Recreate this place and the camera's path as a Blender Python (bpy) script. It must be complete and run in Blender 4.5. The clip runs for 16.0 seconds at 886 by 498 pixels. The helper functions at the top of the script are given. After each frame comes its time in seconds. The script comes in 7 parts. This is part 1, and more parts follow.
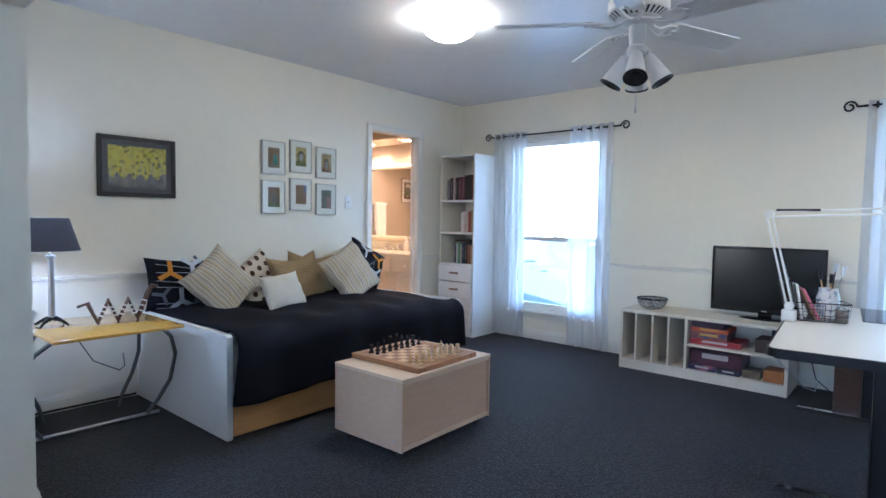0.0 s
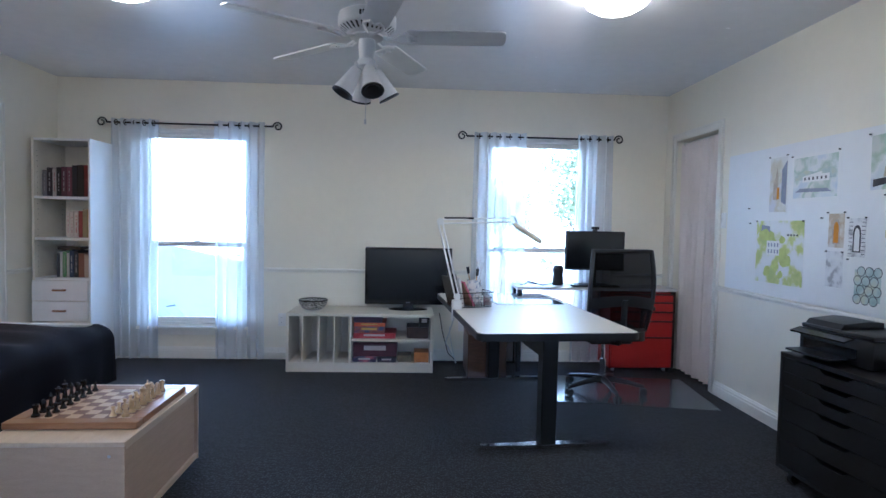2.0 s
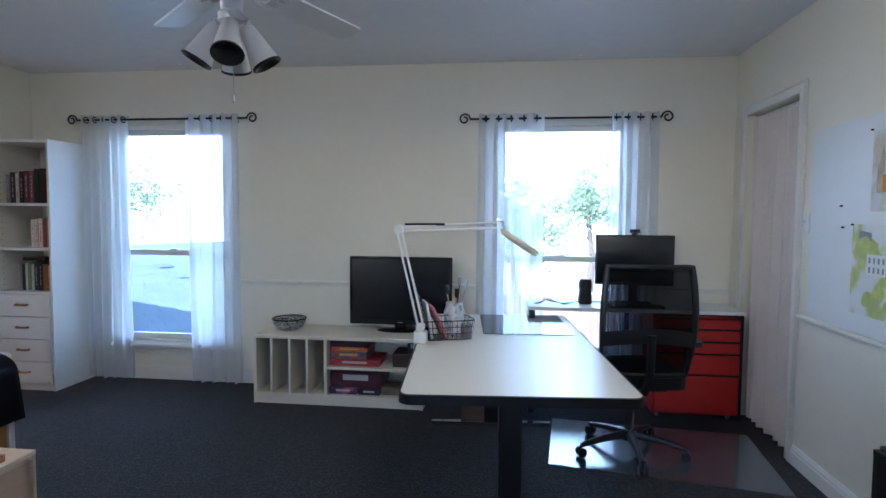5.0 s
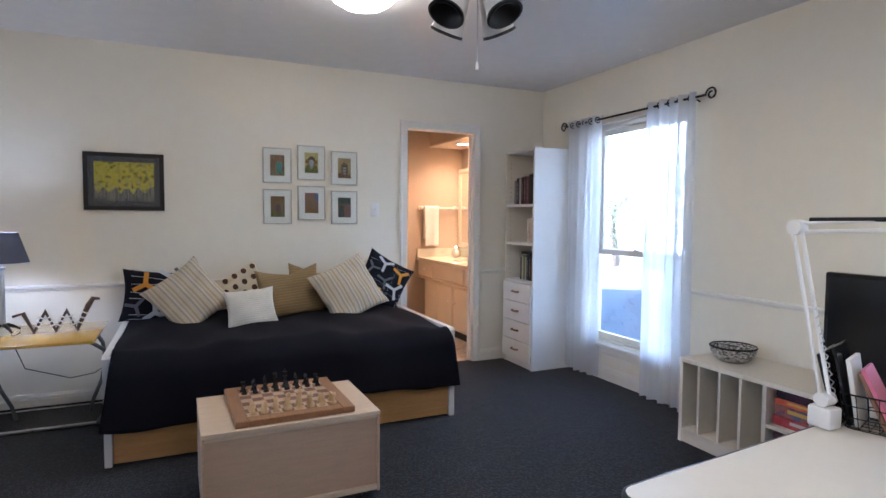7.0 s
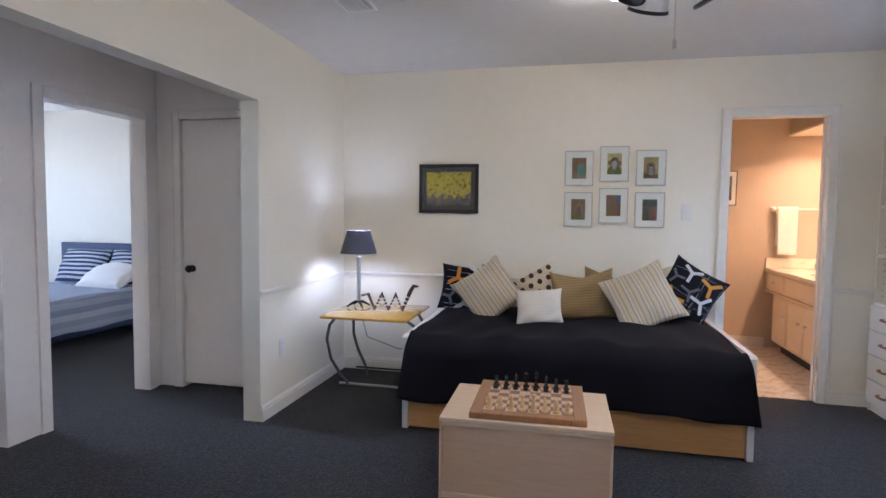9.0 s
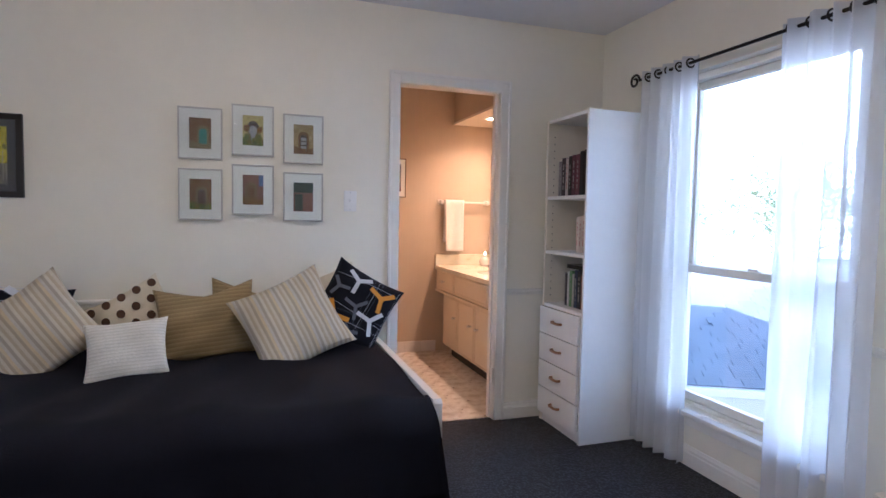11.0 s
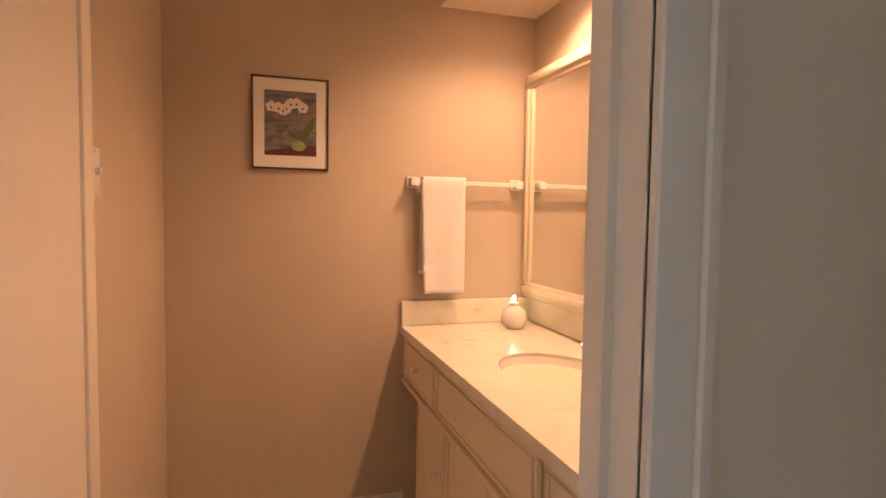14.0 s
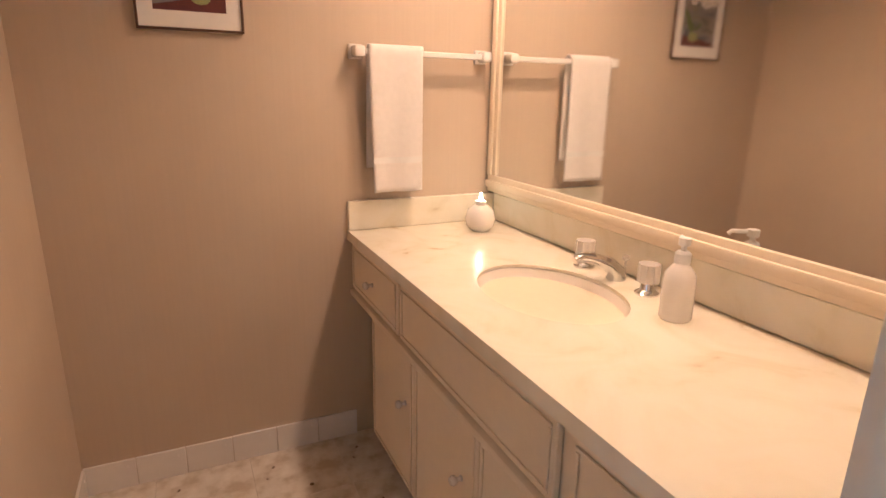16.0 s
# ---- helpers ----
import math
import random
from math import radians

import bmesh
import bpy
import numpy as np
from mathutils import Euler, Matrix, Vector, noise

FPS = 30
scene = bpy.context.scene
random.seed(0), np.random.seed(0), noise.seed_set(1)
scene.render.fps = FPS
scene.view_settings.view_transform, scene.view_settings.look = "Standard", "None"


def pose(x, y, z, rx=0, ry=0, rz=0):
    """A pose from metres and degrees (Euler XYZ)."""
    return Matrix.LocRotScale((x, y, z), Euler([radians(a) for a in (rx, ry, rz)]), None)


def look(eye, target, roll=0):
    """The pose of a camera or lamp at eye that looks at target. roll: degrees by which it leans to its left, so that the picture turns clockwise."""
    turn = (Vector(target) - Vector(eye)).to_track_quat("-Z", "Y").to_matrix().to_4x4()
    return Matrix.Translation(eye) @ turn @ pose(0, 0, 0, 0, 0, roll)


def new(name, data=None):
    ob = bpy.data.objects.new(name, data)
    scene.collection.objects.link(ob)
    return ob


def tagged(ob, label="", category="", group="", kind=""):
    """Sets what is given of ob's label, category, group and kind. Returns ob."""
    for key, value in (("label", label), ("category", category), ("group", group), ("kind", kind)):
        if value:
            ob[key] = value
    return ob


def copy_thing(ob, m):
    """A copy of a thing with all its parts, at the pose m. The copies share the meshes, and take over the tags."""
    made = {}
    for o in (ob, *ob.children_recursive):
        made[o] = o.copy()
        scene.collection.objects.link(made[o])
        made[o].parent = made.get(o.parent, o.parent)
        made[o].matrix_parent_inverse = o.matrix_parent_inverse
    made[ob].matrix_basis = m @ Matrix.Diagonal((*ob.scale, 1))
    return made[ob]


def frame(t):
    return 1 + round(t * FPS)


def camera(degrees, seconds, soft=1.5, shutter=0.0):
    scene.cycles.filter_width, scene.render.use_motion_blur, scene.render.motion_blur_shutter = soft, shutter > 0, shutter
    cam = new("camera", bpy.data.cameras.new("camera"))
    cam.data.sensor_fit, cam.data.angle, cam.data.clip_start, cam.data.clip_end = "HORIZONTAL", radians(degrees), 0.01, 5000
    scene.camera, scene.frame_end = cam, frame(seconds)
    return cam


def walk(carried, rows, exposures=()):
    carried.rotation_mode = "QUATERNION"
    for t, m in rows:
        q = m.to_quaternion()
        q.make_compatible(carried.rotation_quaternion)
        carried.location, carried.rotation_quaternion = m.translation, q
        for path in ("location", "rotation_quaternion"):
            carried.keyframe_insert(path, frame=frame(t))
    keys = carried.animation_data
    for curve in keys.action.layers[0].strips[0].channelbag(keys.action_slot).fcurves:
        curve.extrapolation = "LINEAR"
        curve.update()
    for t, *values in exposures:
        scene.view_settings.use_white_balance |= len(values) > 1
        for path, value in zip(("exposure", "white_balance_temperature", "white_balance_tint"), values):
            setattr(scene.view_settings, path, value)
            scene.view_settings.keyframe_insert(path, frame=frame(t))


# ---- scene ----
cam = camera(76.4, 16.0)
PATH = [
    (0, (0.429, 0.794, 1.224), (-0.871, 2.311, 1.116), 0.9),
    (0.5, (0.192, 0.8, 1.222), (-0.786, 2.541, 1.118), 1.0),
    (1, (-0.028, 0.849, 1.224), (-0.664, 2.743, 1.13), 1.2),
    (1.5, (-0.258, 0.755, 1.248), (-0.547, 2.732, 1.154), 1.1),
    (2, (-0.429, 0.633, 1.263), (-0.329, 2.628, 1.173), 1.2),
    (2.5, (-0.536, 0.534, 1.299), (-0.187, 2.501, 1.206), 1.1),
    (3, (-0.59, 0.546, 1.319), (-0.001, 2.455, 1.216), 0.9),
    (3.2, (-0.586, 0.58, 1.321), (0.055, 2.472, 1.213), 0.9),
    (3.75, (-0.437, 0.738, 1.331), (0.240, 2.619, 1.221), 0.7),
    (4.3, (-0.091, 1.046, 1.343), (0.317, 3.0, 1.229), 0.5),
    (4.8, (0.238, 1.396, 1.351), (0.199, 3.393, 1.233), 0.4),
    (5.3, (0.454, 1.795, 1.353), (-0.118, 3.707, 1.231), 0.4),
    (5.5, (0.539, 1.945, 1.328), (-0.268, 3.771, 1.209), 0.3),
    (6, (0.66, 2.27, 1.333), (-0.616, 3.806, 1.221), 0.3),
    (6.5, (0.825, 2.529, 1.32), (-0.811, 3.675, 1.211), 0.4),
    (7, (0.901, 2.714, 1.301), (-0.916, 3.542, 1.189), 0.4),
    (7.5, (0.846, 2.872, 1.306), (-1.1, 3.316, 1.193), 0.4),
    (8, (0.879, 3.048, 1.323), (-1.117, 3.049, 1.209), 0.4),
    (8.2, (0.9, 3.108, 1.328), (-1.091, 2.95, 1.214), 0.5),
    (8.7, (0.912, 3.250, 1.330), (-1.035, 2.809, 1.210), 0.6),
    (9.25, (0.855, 3.335, 1.318), (-1.093, 2.903, 1.188), 0.8),
    (9.8, (0.650, 3.395, 1.300), (-1.336, 3.203, 1.168), 0.9),
    (10.3, (0.315, 3.469, 1.284), (-1.678, 3.600, 1.157), 1.0),
    (10.5, (0.127, 3.524, 1.291), (-1.849, 3.816, 1.170), 1.1),
    (11, (-0.371, 3.604, 1.286), (-2.261, 4.248, 1.169), 1.1),
    (11.5, (-0.833, 3.803, 1.265), (-2.653, 4.625, 1.159), 1.2),
    (12, (-1.259, 4.061, 1.281), (-3.074, 4.895, 1.172), 1.2),
    (12.5, (-1.738, 4.3, 1.277), (-3.558, 5.122, 1.169), 1.2),
    (13, (-2.235, 4.524, 1.285), (-4.101, 5.236, 1.177), 1.1),
    (13.5, (-2.71, 4.647, 1.271), (-4.61, 5.259, 1.16), 1.0),
    (14, (-3.144, 4.721, 1.274), (-5.05, 5.315, 1.161), 0.8),
    (14.5, (-3.427, 4.761, 1.275), (-5.331, 5.362, 1.146), 1.0),
    (15, (-3.531, 4.762, 1.237), (-5.393, 5.457, 1.018), 1.0),
    (15.5, (-3.555, 4.741, 1.208), (-5.318, 5.553, 0.728), 1.5),
    (16, (-3.536, 4.737, 1.292), (-5.28, 5.556, 0.757), 1.1),
]
walk(cam, [(t, look(eye, target, roll)) for t, eye, target, roll in PATH], (
    (0, 2.68, 4520, 13), (0.5, 2.66, 4470, 13), (1, 2.38, 4470, 14), (1.5, 2.36, 4470, 14), (2.2, 2.22, 4520, 16), (3, 2.06, 4620, 17), (5.5, 1.98, 4570, 13),
    (6, 1.92, 4660, 16), (6.5, 2.27, 4810, 20), (7, 2.52, 4960, 20), (7.5, 2.6, 5060, 20), (8.2, 2.68, 5060, 21), (10.5, 2.66, 5060, 23), (11, 2.4, 4960, 24), (11.5, 2.18, 5000, 25), (12, 1.85, 4950, 27),
    (12.5, 1.4, 4750, 28), (13, 1.38, 5250, 31), (13.5, 1.7, 5850, 30), (14, 1.96, 6000, 27), (14.5, 2.1, 5650, 23), (15.2, 2.05, 5250, 18), (16, 2.03, 4850, 16)))

# ---------------------------------------------------------------- light
world = bpy.data.worlds.new("world")
scene.world = world
world.use_nodes = True
sky = world.node_tree.nodes.new("ShaderNodeTexSky")
sky.sky_type, sky.sun_disc = "NISHITA", False
sky.sun_elevation, sky.sun_rotation = radians(33), radians(200)
world.node_tree.links.new(sky.outputs[0], world.node_tree.nodes["Background"].inputs[0])
world.node_tree.nodes["Background"].inputs[1].default_value = 0.15
sun = new("sun", bpy.data.lights.new("sun", "SUN"))
sun.data.energy, sun.data.angle, sun.data.color = 4.0, radians(0.5), (1.0, 0.94, 0.85)
sun.matrix_world = look((0, 0, 0), (math.sin(radians(20)) * 0.839, math.cos(radians(20)) * 0.839, -0.545))


def lamp(name, kind, m, watts, colour, size=0.05, cone=0.0):
    data = bpy.data.lights.new(name, kind)
    data.energy, data.color = watts, colour
    if kind == "AREA":
        data.shape, data.size = "DISK", size
    else:
        data.shadow_soft_size = size
    if kind == "SPOT":
        data.spot_size, data.spot_blend = radians(cone), 0.6
    ob = new(name, data)
    ob.matrix_world = m
    return ob


# ---------------------------------------------------------------- mesh helpers
def B():
    return bmesh.new()


def box(bm, x0, y0, z0, x1, y1, z1, bev=0.0, seg=1):
    vs = [bm.verts.new((x, y, z)) for z in (z0, z1) for y in (y0, y1) for x in (x0, x1)]
    fs = [bm.faces.new([vs[i] for i in q]) for q in
          ((0, 2, 3, 1), (4, 5, 7, 6), (0, 1, 5, 4), (2, 6, 7, 3), (0, 4, 6, 2), (1, 3, 7, 5))]
    if bev:
        es = list({e for f in fs for e in f.edges})
        bmesh.ops.bevel(bm, geom=es, offset=bev, segments=seg, affect="EDGES", profile=0.5)
    return bm


def ring(bm, c, u, v, r, n):
    return [bm.verts.new(c + u * (r * math.cos(6.283185 * i / n)) + v * (r * math.sin(6.283185 * i / n))) for i in range(n)]


def tube(bm, pts, r, n=8, closed=False):
    pts = [Vector(p) for p in pts]
    k = len(pts)
    rings = []
    ref = None
    for i, p in enumerate(pts):
        a = pts[(i - 1) % k] if closed or i else p
        b = pts[(i + 1) % k] if closed or i < k - 1 else p
        d = (b - a).normalized()
        if ref is None:
            ref = Vector((0, 0, 1)) if abs(d.z) < 0.9 else Vector((1, 0, 0))
        u = d.cross(ref)
        u.normalize()
        v = d.cross(u)
        ref = -v if False else u.cross(d)
        rad = r[i] if isinstance(r, (list, tuple)) else r
        rings.append(ring(bm, p, u, v, rad, n))
    for i in range(k if closed else k - 1):
        a, b = rings[i], rings[(i + 1) % k]
        for j in range(n):
            bm.faces.new((a[j], a[(j + 1) % n], b[(j + 1) % n], b[j]))
    if not closed:
        bm.faces.new(rings[0][::-1])
        bm.faces.new(rings[-1])
    return bm


def cyl(bm, p0, p1, r0, r1=None, n=16):
    return tube(bm, [p0, p1], [r0, r0 if r1 is None else r1], n)


def lathe(bm, prof, n=20, c=(0, 0, 0)):
    c = Vector(c)
    rings = []
    for r, z in prof:
        if r < 1e-5:
            rings.append([bm.verts.new(c + Vector((0, 0, z)))])
        else:
            rings.append([bm.verts.new(c + Vector((r * math.cos(6.283185 * i / n), r * math.sin(6.283185 * i / n), z))) for i in range(n)])
    for a, b in zip(rings, rings[1:]):
        for j in range(n):
            q = [a[j % len(a)], a[(j + 1) % len(a)], b[(j + 1) % len(b)], b[j % len(b)]]
            q = list(dict.fromkeys(q))
            if len(q) > 2:
                bm.faces.new(q)
    return bm


def sheet(bm, fn, nu, nv):
    g = [[bm.verts.new(fn(i / nu, j / nv)) for i in range(nu + 1)] for j in range(nv + 1)]
    for j in range(nv):
        for i in range(nu):
            bm.faces.new((g[j][i], g[j][i + 1], g[j + 1][i + 1], g[j + 1][i]))
    return bm


def quad(bm, *vs):
    bm.faces.new([bm.verts.new(v) for v in vs])
    return bm


def prism(bm, outline, a, b, axis="z"):
    """An outline of 2D points pushed from a to b along an axis."""
    def at(p, h):
        return {"z": (p[0], p[1], h), "x": (h, p[0], p[1]), "y": (p[0], h, p[1])}[axis]
    lo = [bm.verts.new(at(p, a)) for p in outline]
    hi = [bm.verts.new(at(p, b)) for p in outline]
    n = len(outline)
    bm.faces.new(lo[::-1])
    bm.faces.new(hi)
    for i in range(n):
        bm.faces.new((lo[i], lo[(i + 1) % n], hi[(i + 1) % n], hi[i]))
    return bm


def rounded(x0, y0, x1, y1, r, n=5):
    out = []
    for cx, cy, a in ((x1 - r, y0 + r, -90), (x1 - r, y1 - r, 0), (x0 + r, y1 - r, 90), (x0 + r, y0 + r, 180)):
        out += [(cx + r * math.cos(radians(a + 90 * i / n)), cy + r * math.sin(radians(a + 90 * i / n))) for i in range(n + 1)]
    return out


def mesh_of(name, bm, material):
    bmesh.ops.recalc_face_normals(bm, faces=bm.faces[:])
    me = bpy.data.meshes.new(name)
    bm.to_mesh(me)
    bm.free()
    me.materials.append(material)
    me.polygons.foreach_set("use_smooth", [True] * len(me.polygons))
    me.set_sharp_from_angle(angle=radians(38))
    return me


def part(name, bm, material, parent, label="", at=None):
    ob = new(name, mesh_of(name, bm, material) if isinstance(bm, bmesh.types.BMesh) else bm)
    ob.parent = parent
    if at is not None:
        ob.matrix_basis = at
    return tagged(ob, label)


def thing(name, label, category, m=None, group="", kind=""):
    ob = new(name)
    ob.empty_display_size = 0.1
    ob.matrix_world = m if m is not None else Matrix()
    return tagged(ob, label, category, group, kind)


def solid(name, bm, material, label, category, m=None, group="", kind=""):
    ob = new(name, mesh_of(name, bm, material))
    ob.matrix_world = m if m is not None else Matrix()
    return tagged(ob, label, category, group, kind)


# ---------------------------------------------------------------- materials
def nodes_of(name):
    m = bpy.data.materials.new(name)
    m.use_nodes = True
    return m, m.node_tree, m.node_tree.nodes["Principled BSDF"]


def noise_node(t, scale, detail=3.0, stretch=(1, 1, 1), space="Object"):
    co = t.nodes.new("ShaderNodeTexCoord")
    mp = t.nodes.new("ShaderNodeMapping")
    mp.inputs["Scale"].default_value = stretch
    t.links.new(co.outputs[space], mp.inputs[0])
    n = t.nodes.new("ShaderNodeTexNoise")
    n.inputs["Scale"].default_value, n.inputs["Detail"].default_value = scale, detail
    t.links.new(mp.outputs[0], n.inputs["Vector"])
    return n


def ramp(t, fac, stops):
    r = t.nodes.new("ShaderNodeValToRGB")
    e = r.color_ramp.elements
    while len(e) < len(stops):
        e.new(0.5)
    for el, (p, c) in zip(e, stops):
        el.position, el.color = p, (*c, 1)
    t.links.new(fac, r.inputs[0])
    return r


def mix(t, a, b, fac, mode="MIX"):
    m = t.nodes.new("ShaderNodeMix")
    m.data_type, m.blend_type = "RGBA", mode
    for sock, v in ((m.inputs[6], a), (m.inputs[7], b), (m.inputs[0], fac)):
        if isinstance(v, (int, float)):
            sock.default_value = v
        elif isinstance(v, tuple):
            sock.default_value = (*v, 1)
        else:
            t.links.new(v, sock)
    return m.outputs[2]


def shade(c, k):
    return tuple(min(1.0, v * k) for v in c)


def mat(name, col, rough=0.5, metal=0.0, var=0.08, scale=6.0, bump=0.0, bscale=80.0, coat=0.0, stretch=(1, 1, 1), random_tint=0.0):
    m, t, b = nodes_of(name)
    n1 = noise_node(t, scale, 4, stretch)
    n2 = noise_node(t, scale * 9, 2, stretch)
    c = ramp(t, n1.outputs[0], [(0.3, shade(col, 1 - var)), (0.7, shade(col, 1 + var))]).outputs[0]
    c = mix(t, c, ramp(t, n2.outputs[0], [(0.35, shade(col, 1 - var)), (0.65, shade(col, 1 + var))]).outputs[0], 0.4)
    if random_tint:
        oi = t.nodes.new("ShaderNodeObjectInfo")
        c = mix(t, c, ramp(t, oi.outputs["Random"], [(0, shade(col, 1 - random_tint)), (1, shade(col, 1 + random_tint))]).outputs[0], 0.6)
    t.links.new(c, b.inputs["Base Color"])
    b.inputs["Metallic"].default_value = metal
    r = t.nodes.new("ShaderNodeMapRange")
    r.inputs["To Min"].default_value, r.inputs["To Max"].default_value = max(0.02, rough - 0.06), min(1, rough + 0.06)
    t.links.new(n2.outputs[0], r.inputs[0])
    t.links.new(r.outputs[0], b.inputs["Roughness"])
    if coat:
        b.inputs["Coat Weight"].default_value = coat
        b.inputs["Coat Roughness"].default_value = 0.12
    if bump:
        nb = noise_node(t, bscale, 3, stretch)
        bp = t.nodes.new("ShaderNodeBump")
        bp.inputs["Strength"].default_value, bp.inputs["Distance"].default_value = bump, 0.004
        t.links.new(nb.outputs[0], bp.inputs["Height"])
        t.links.new(bp.outputs[0], b.inputs["Normal"])
    return m


def wood(name, a, b_, rough=0.4, scale=5.0, stretch=(1, 12, 12), coat=0.15):
    m, t, b = nodes_of(name)
    n = noise_node(t, scale, 6, stretch)
    n.inputs["Distortion"].default_value = 0.6
    f = noise_node(t, scale * 8, 3, stretch)
    c = ramp(t, n.outputs[0], [(0.3, a), (0.7, b_)]).outputs[0]
    c = mix(t, c, ramp(t, f.outputs[0], [(0.4, shade(a, 0.9)), (0.7, b_)]).outputs[0], 0.35)
    t.links.new(c, b.inputs["Base Color"])
    b.inputs["Roughness"].default_value = rough
    b.inputs["Coat Weight"].default_value = coat
    bp = t.nodes.new("ShaderNodeBump")
    bp.inputs["Strength"].default_value, bp.inputs["Distance"].default_value = 0.1, 0.002
    t.links.new(f.outputs[0], bp.inputs["Height"])
    t.links.new(bp.outputs[0], b.inputs["Normal"])
    return m


def stripes(name, cols, period, axis=0, rough=0.9, weave=260.0):
    """Woven cloth with lengthwise stripes of several widths."""
    m, t, b = nodes_of(name)
    co = t.nodes.new("ShaderNodeTexCoord")
    sp = t.nodes.new("ShaderNodeSeparateXYZ")
    t.links.new(co.outputs["Object"], sp.inputs[0])
    mul = t.nodes.new("ShaderNodeMath")
    mul.operation, mul.inputs[1].default_value = "MULTIPLY", 1.0 / period
    t.links.new(sp.outputs[axis], mul.inputs[0])
    fr = t.nodes.new("ShaderNodeMath")
    fr.operation = "FRACT"
    t.links.new(mul.outputs[0], fr.inputs[0])
    k = len(cols)
    r = ramp(t, fr.outputs[0], [(i / k, c) for i, c in enumerate(cols)])
    r.color_ramp.interpolation = "CONSTANT"
    n = noise_node(t, weave, 2)
    c = mix(t, r.outputs[0], ramp(t, n.outputs[0], [(0.3, (0.55, 0.55, 0.55)), (0.7, (1, 1, 1))]).outputs[0], 0.5, "MULTIPLY")
    t.links.new(c, b.inputs["Base Color"])
    b.inputs["Roughness"].default_value = rough
    bp = t.nodes.new("ShaderNodeBump")
    bp.inputs["Strength"].default_value, bp.inputs["Distance"].default_value = 0.4, 0.003
    t.links.new(n.outputs[0], bp.inputs["Height"])
    t.links.new(bp.outputs[0], b.inputs["Normal"])
    return m


def emitter(name, col, strength):
    m, t, b = nodes_of(name)
    b.inputs["Base Color"].default_value = (*col, 1)
    b.inputs["Emission Color"].default_value = (*col, 1)
    b.inputs["Emission Strength"].default_value = strength
    return m


def clear(name, tint=(1, 1, 1), rough=0.02, ior=1.45, body=0.0):
    """Thin clear pane: lets light through straight, with a glossy face."""
    m, t, b = nodes_of(name)
    t.nodes.remove(b)
    tr = t.nodes.new("ShaderNodeBsdfTransparent")
    tr.inputs[0].default_value = (*tint, 1)
    gl = t.nodes.new("ShaderNodeBsdfGlossy")
    gl.inputs["Roughness"].default_value = rough
    fr = t.nodes.new("ShaderNodeLayerWeight")
    fr.inputs[0].default_value = 0.2 * (ior - 1)
    mx = t.nodes.new("ShaderNodeMixShader")
    lift = t.nodes.new("ShaderNodeMapRange")
    lift.inputs["To Min"].default_value = 0.08 * (ior - 1)
    t.links.new(fr.outputs["Facing"], lift.inputs[0])
    t.links.new(lift.outputs[0], mx.inputs[0])
    t.links.new(tr.outputs[0], mx.inputs[1])
    t.links.new(gl.outputs[0], mx.inputs[2])
    out = mx
    if body:
        df = t.nodes.new("ShaderNodeBsdfDiffuse")
        df.inputs[0].default_value = (*tint, 1)
        m2 = t.nodes.new("ShaderNodeMixShader")
        m2.inputs[0].default_value = body
        t.links.new(mx.outputs[0], m2.inputs[1])
        t.links.new(df.outputs[0], m2.inputs[2])
        out = m2
    t.links.new(out.outputs[0], t.nodes["Material Output"].inputs[0])
    return m


def sheer(name, col, open_=0.3, stretch=(60, 60, 4)):
    """Thin voile: part open weave, part cloth that glows with light from behind."""
    m, t, b = nodes_of(name)
    t.nodes.remove(b)
    tr = t.nodes.new("ShaderNodeBsdfTransparent")
    tl = t.nodes.new("ShaderNodeBsdfTranslucent")
    df = t.nodes.new("ShaderNodeBsdfDiffuse")
    n = noise_node(t, 6, 3, stretch)
    c = ramp(t, n.outputs[0], [(0.3, shade(col, 0.9)), (0.7, col)]).outputs[0]
    t.links.new(c, tl.inputs[0])
    t.links.new(c, df.inputs[0])
    a = t.nodes.new("ShaderNodeMixShader")
    a.inputs[0].default_value = 0.78
    t.links.new(df.outputs[0], a.inputs[1])
    t.links.new(tl.outputs[0], a.inputs[2])
    o = t.nodes.new("ShaderNodeMixShader")
    r = t.nodes.new("ShaderNodeMapRange")
    r.inputs["To Min"].default_value, r.inputs["To Max"].default_value = open_ - 0.08, open_ + 0.08
    t.links.new(n.outputs[0], r.inputs[0])
    t.links.new(r.outputs[0], o.inputs[0])
    t.links.new(a.outputs[0], o.inputs[1])
    t.links.new(tr.outputs[0], o.inputs[2])
    t.links.new(o.outputs[0], t.nodes["Material Output"].inputs[0])
    return m


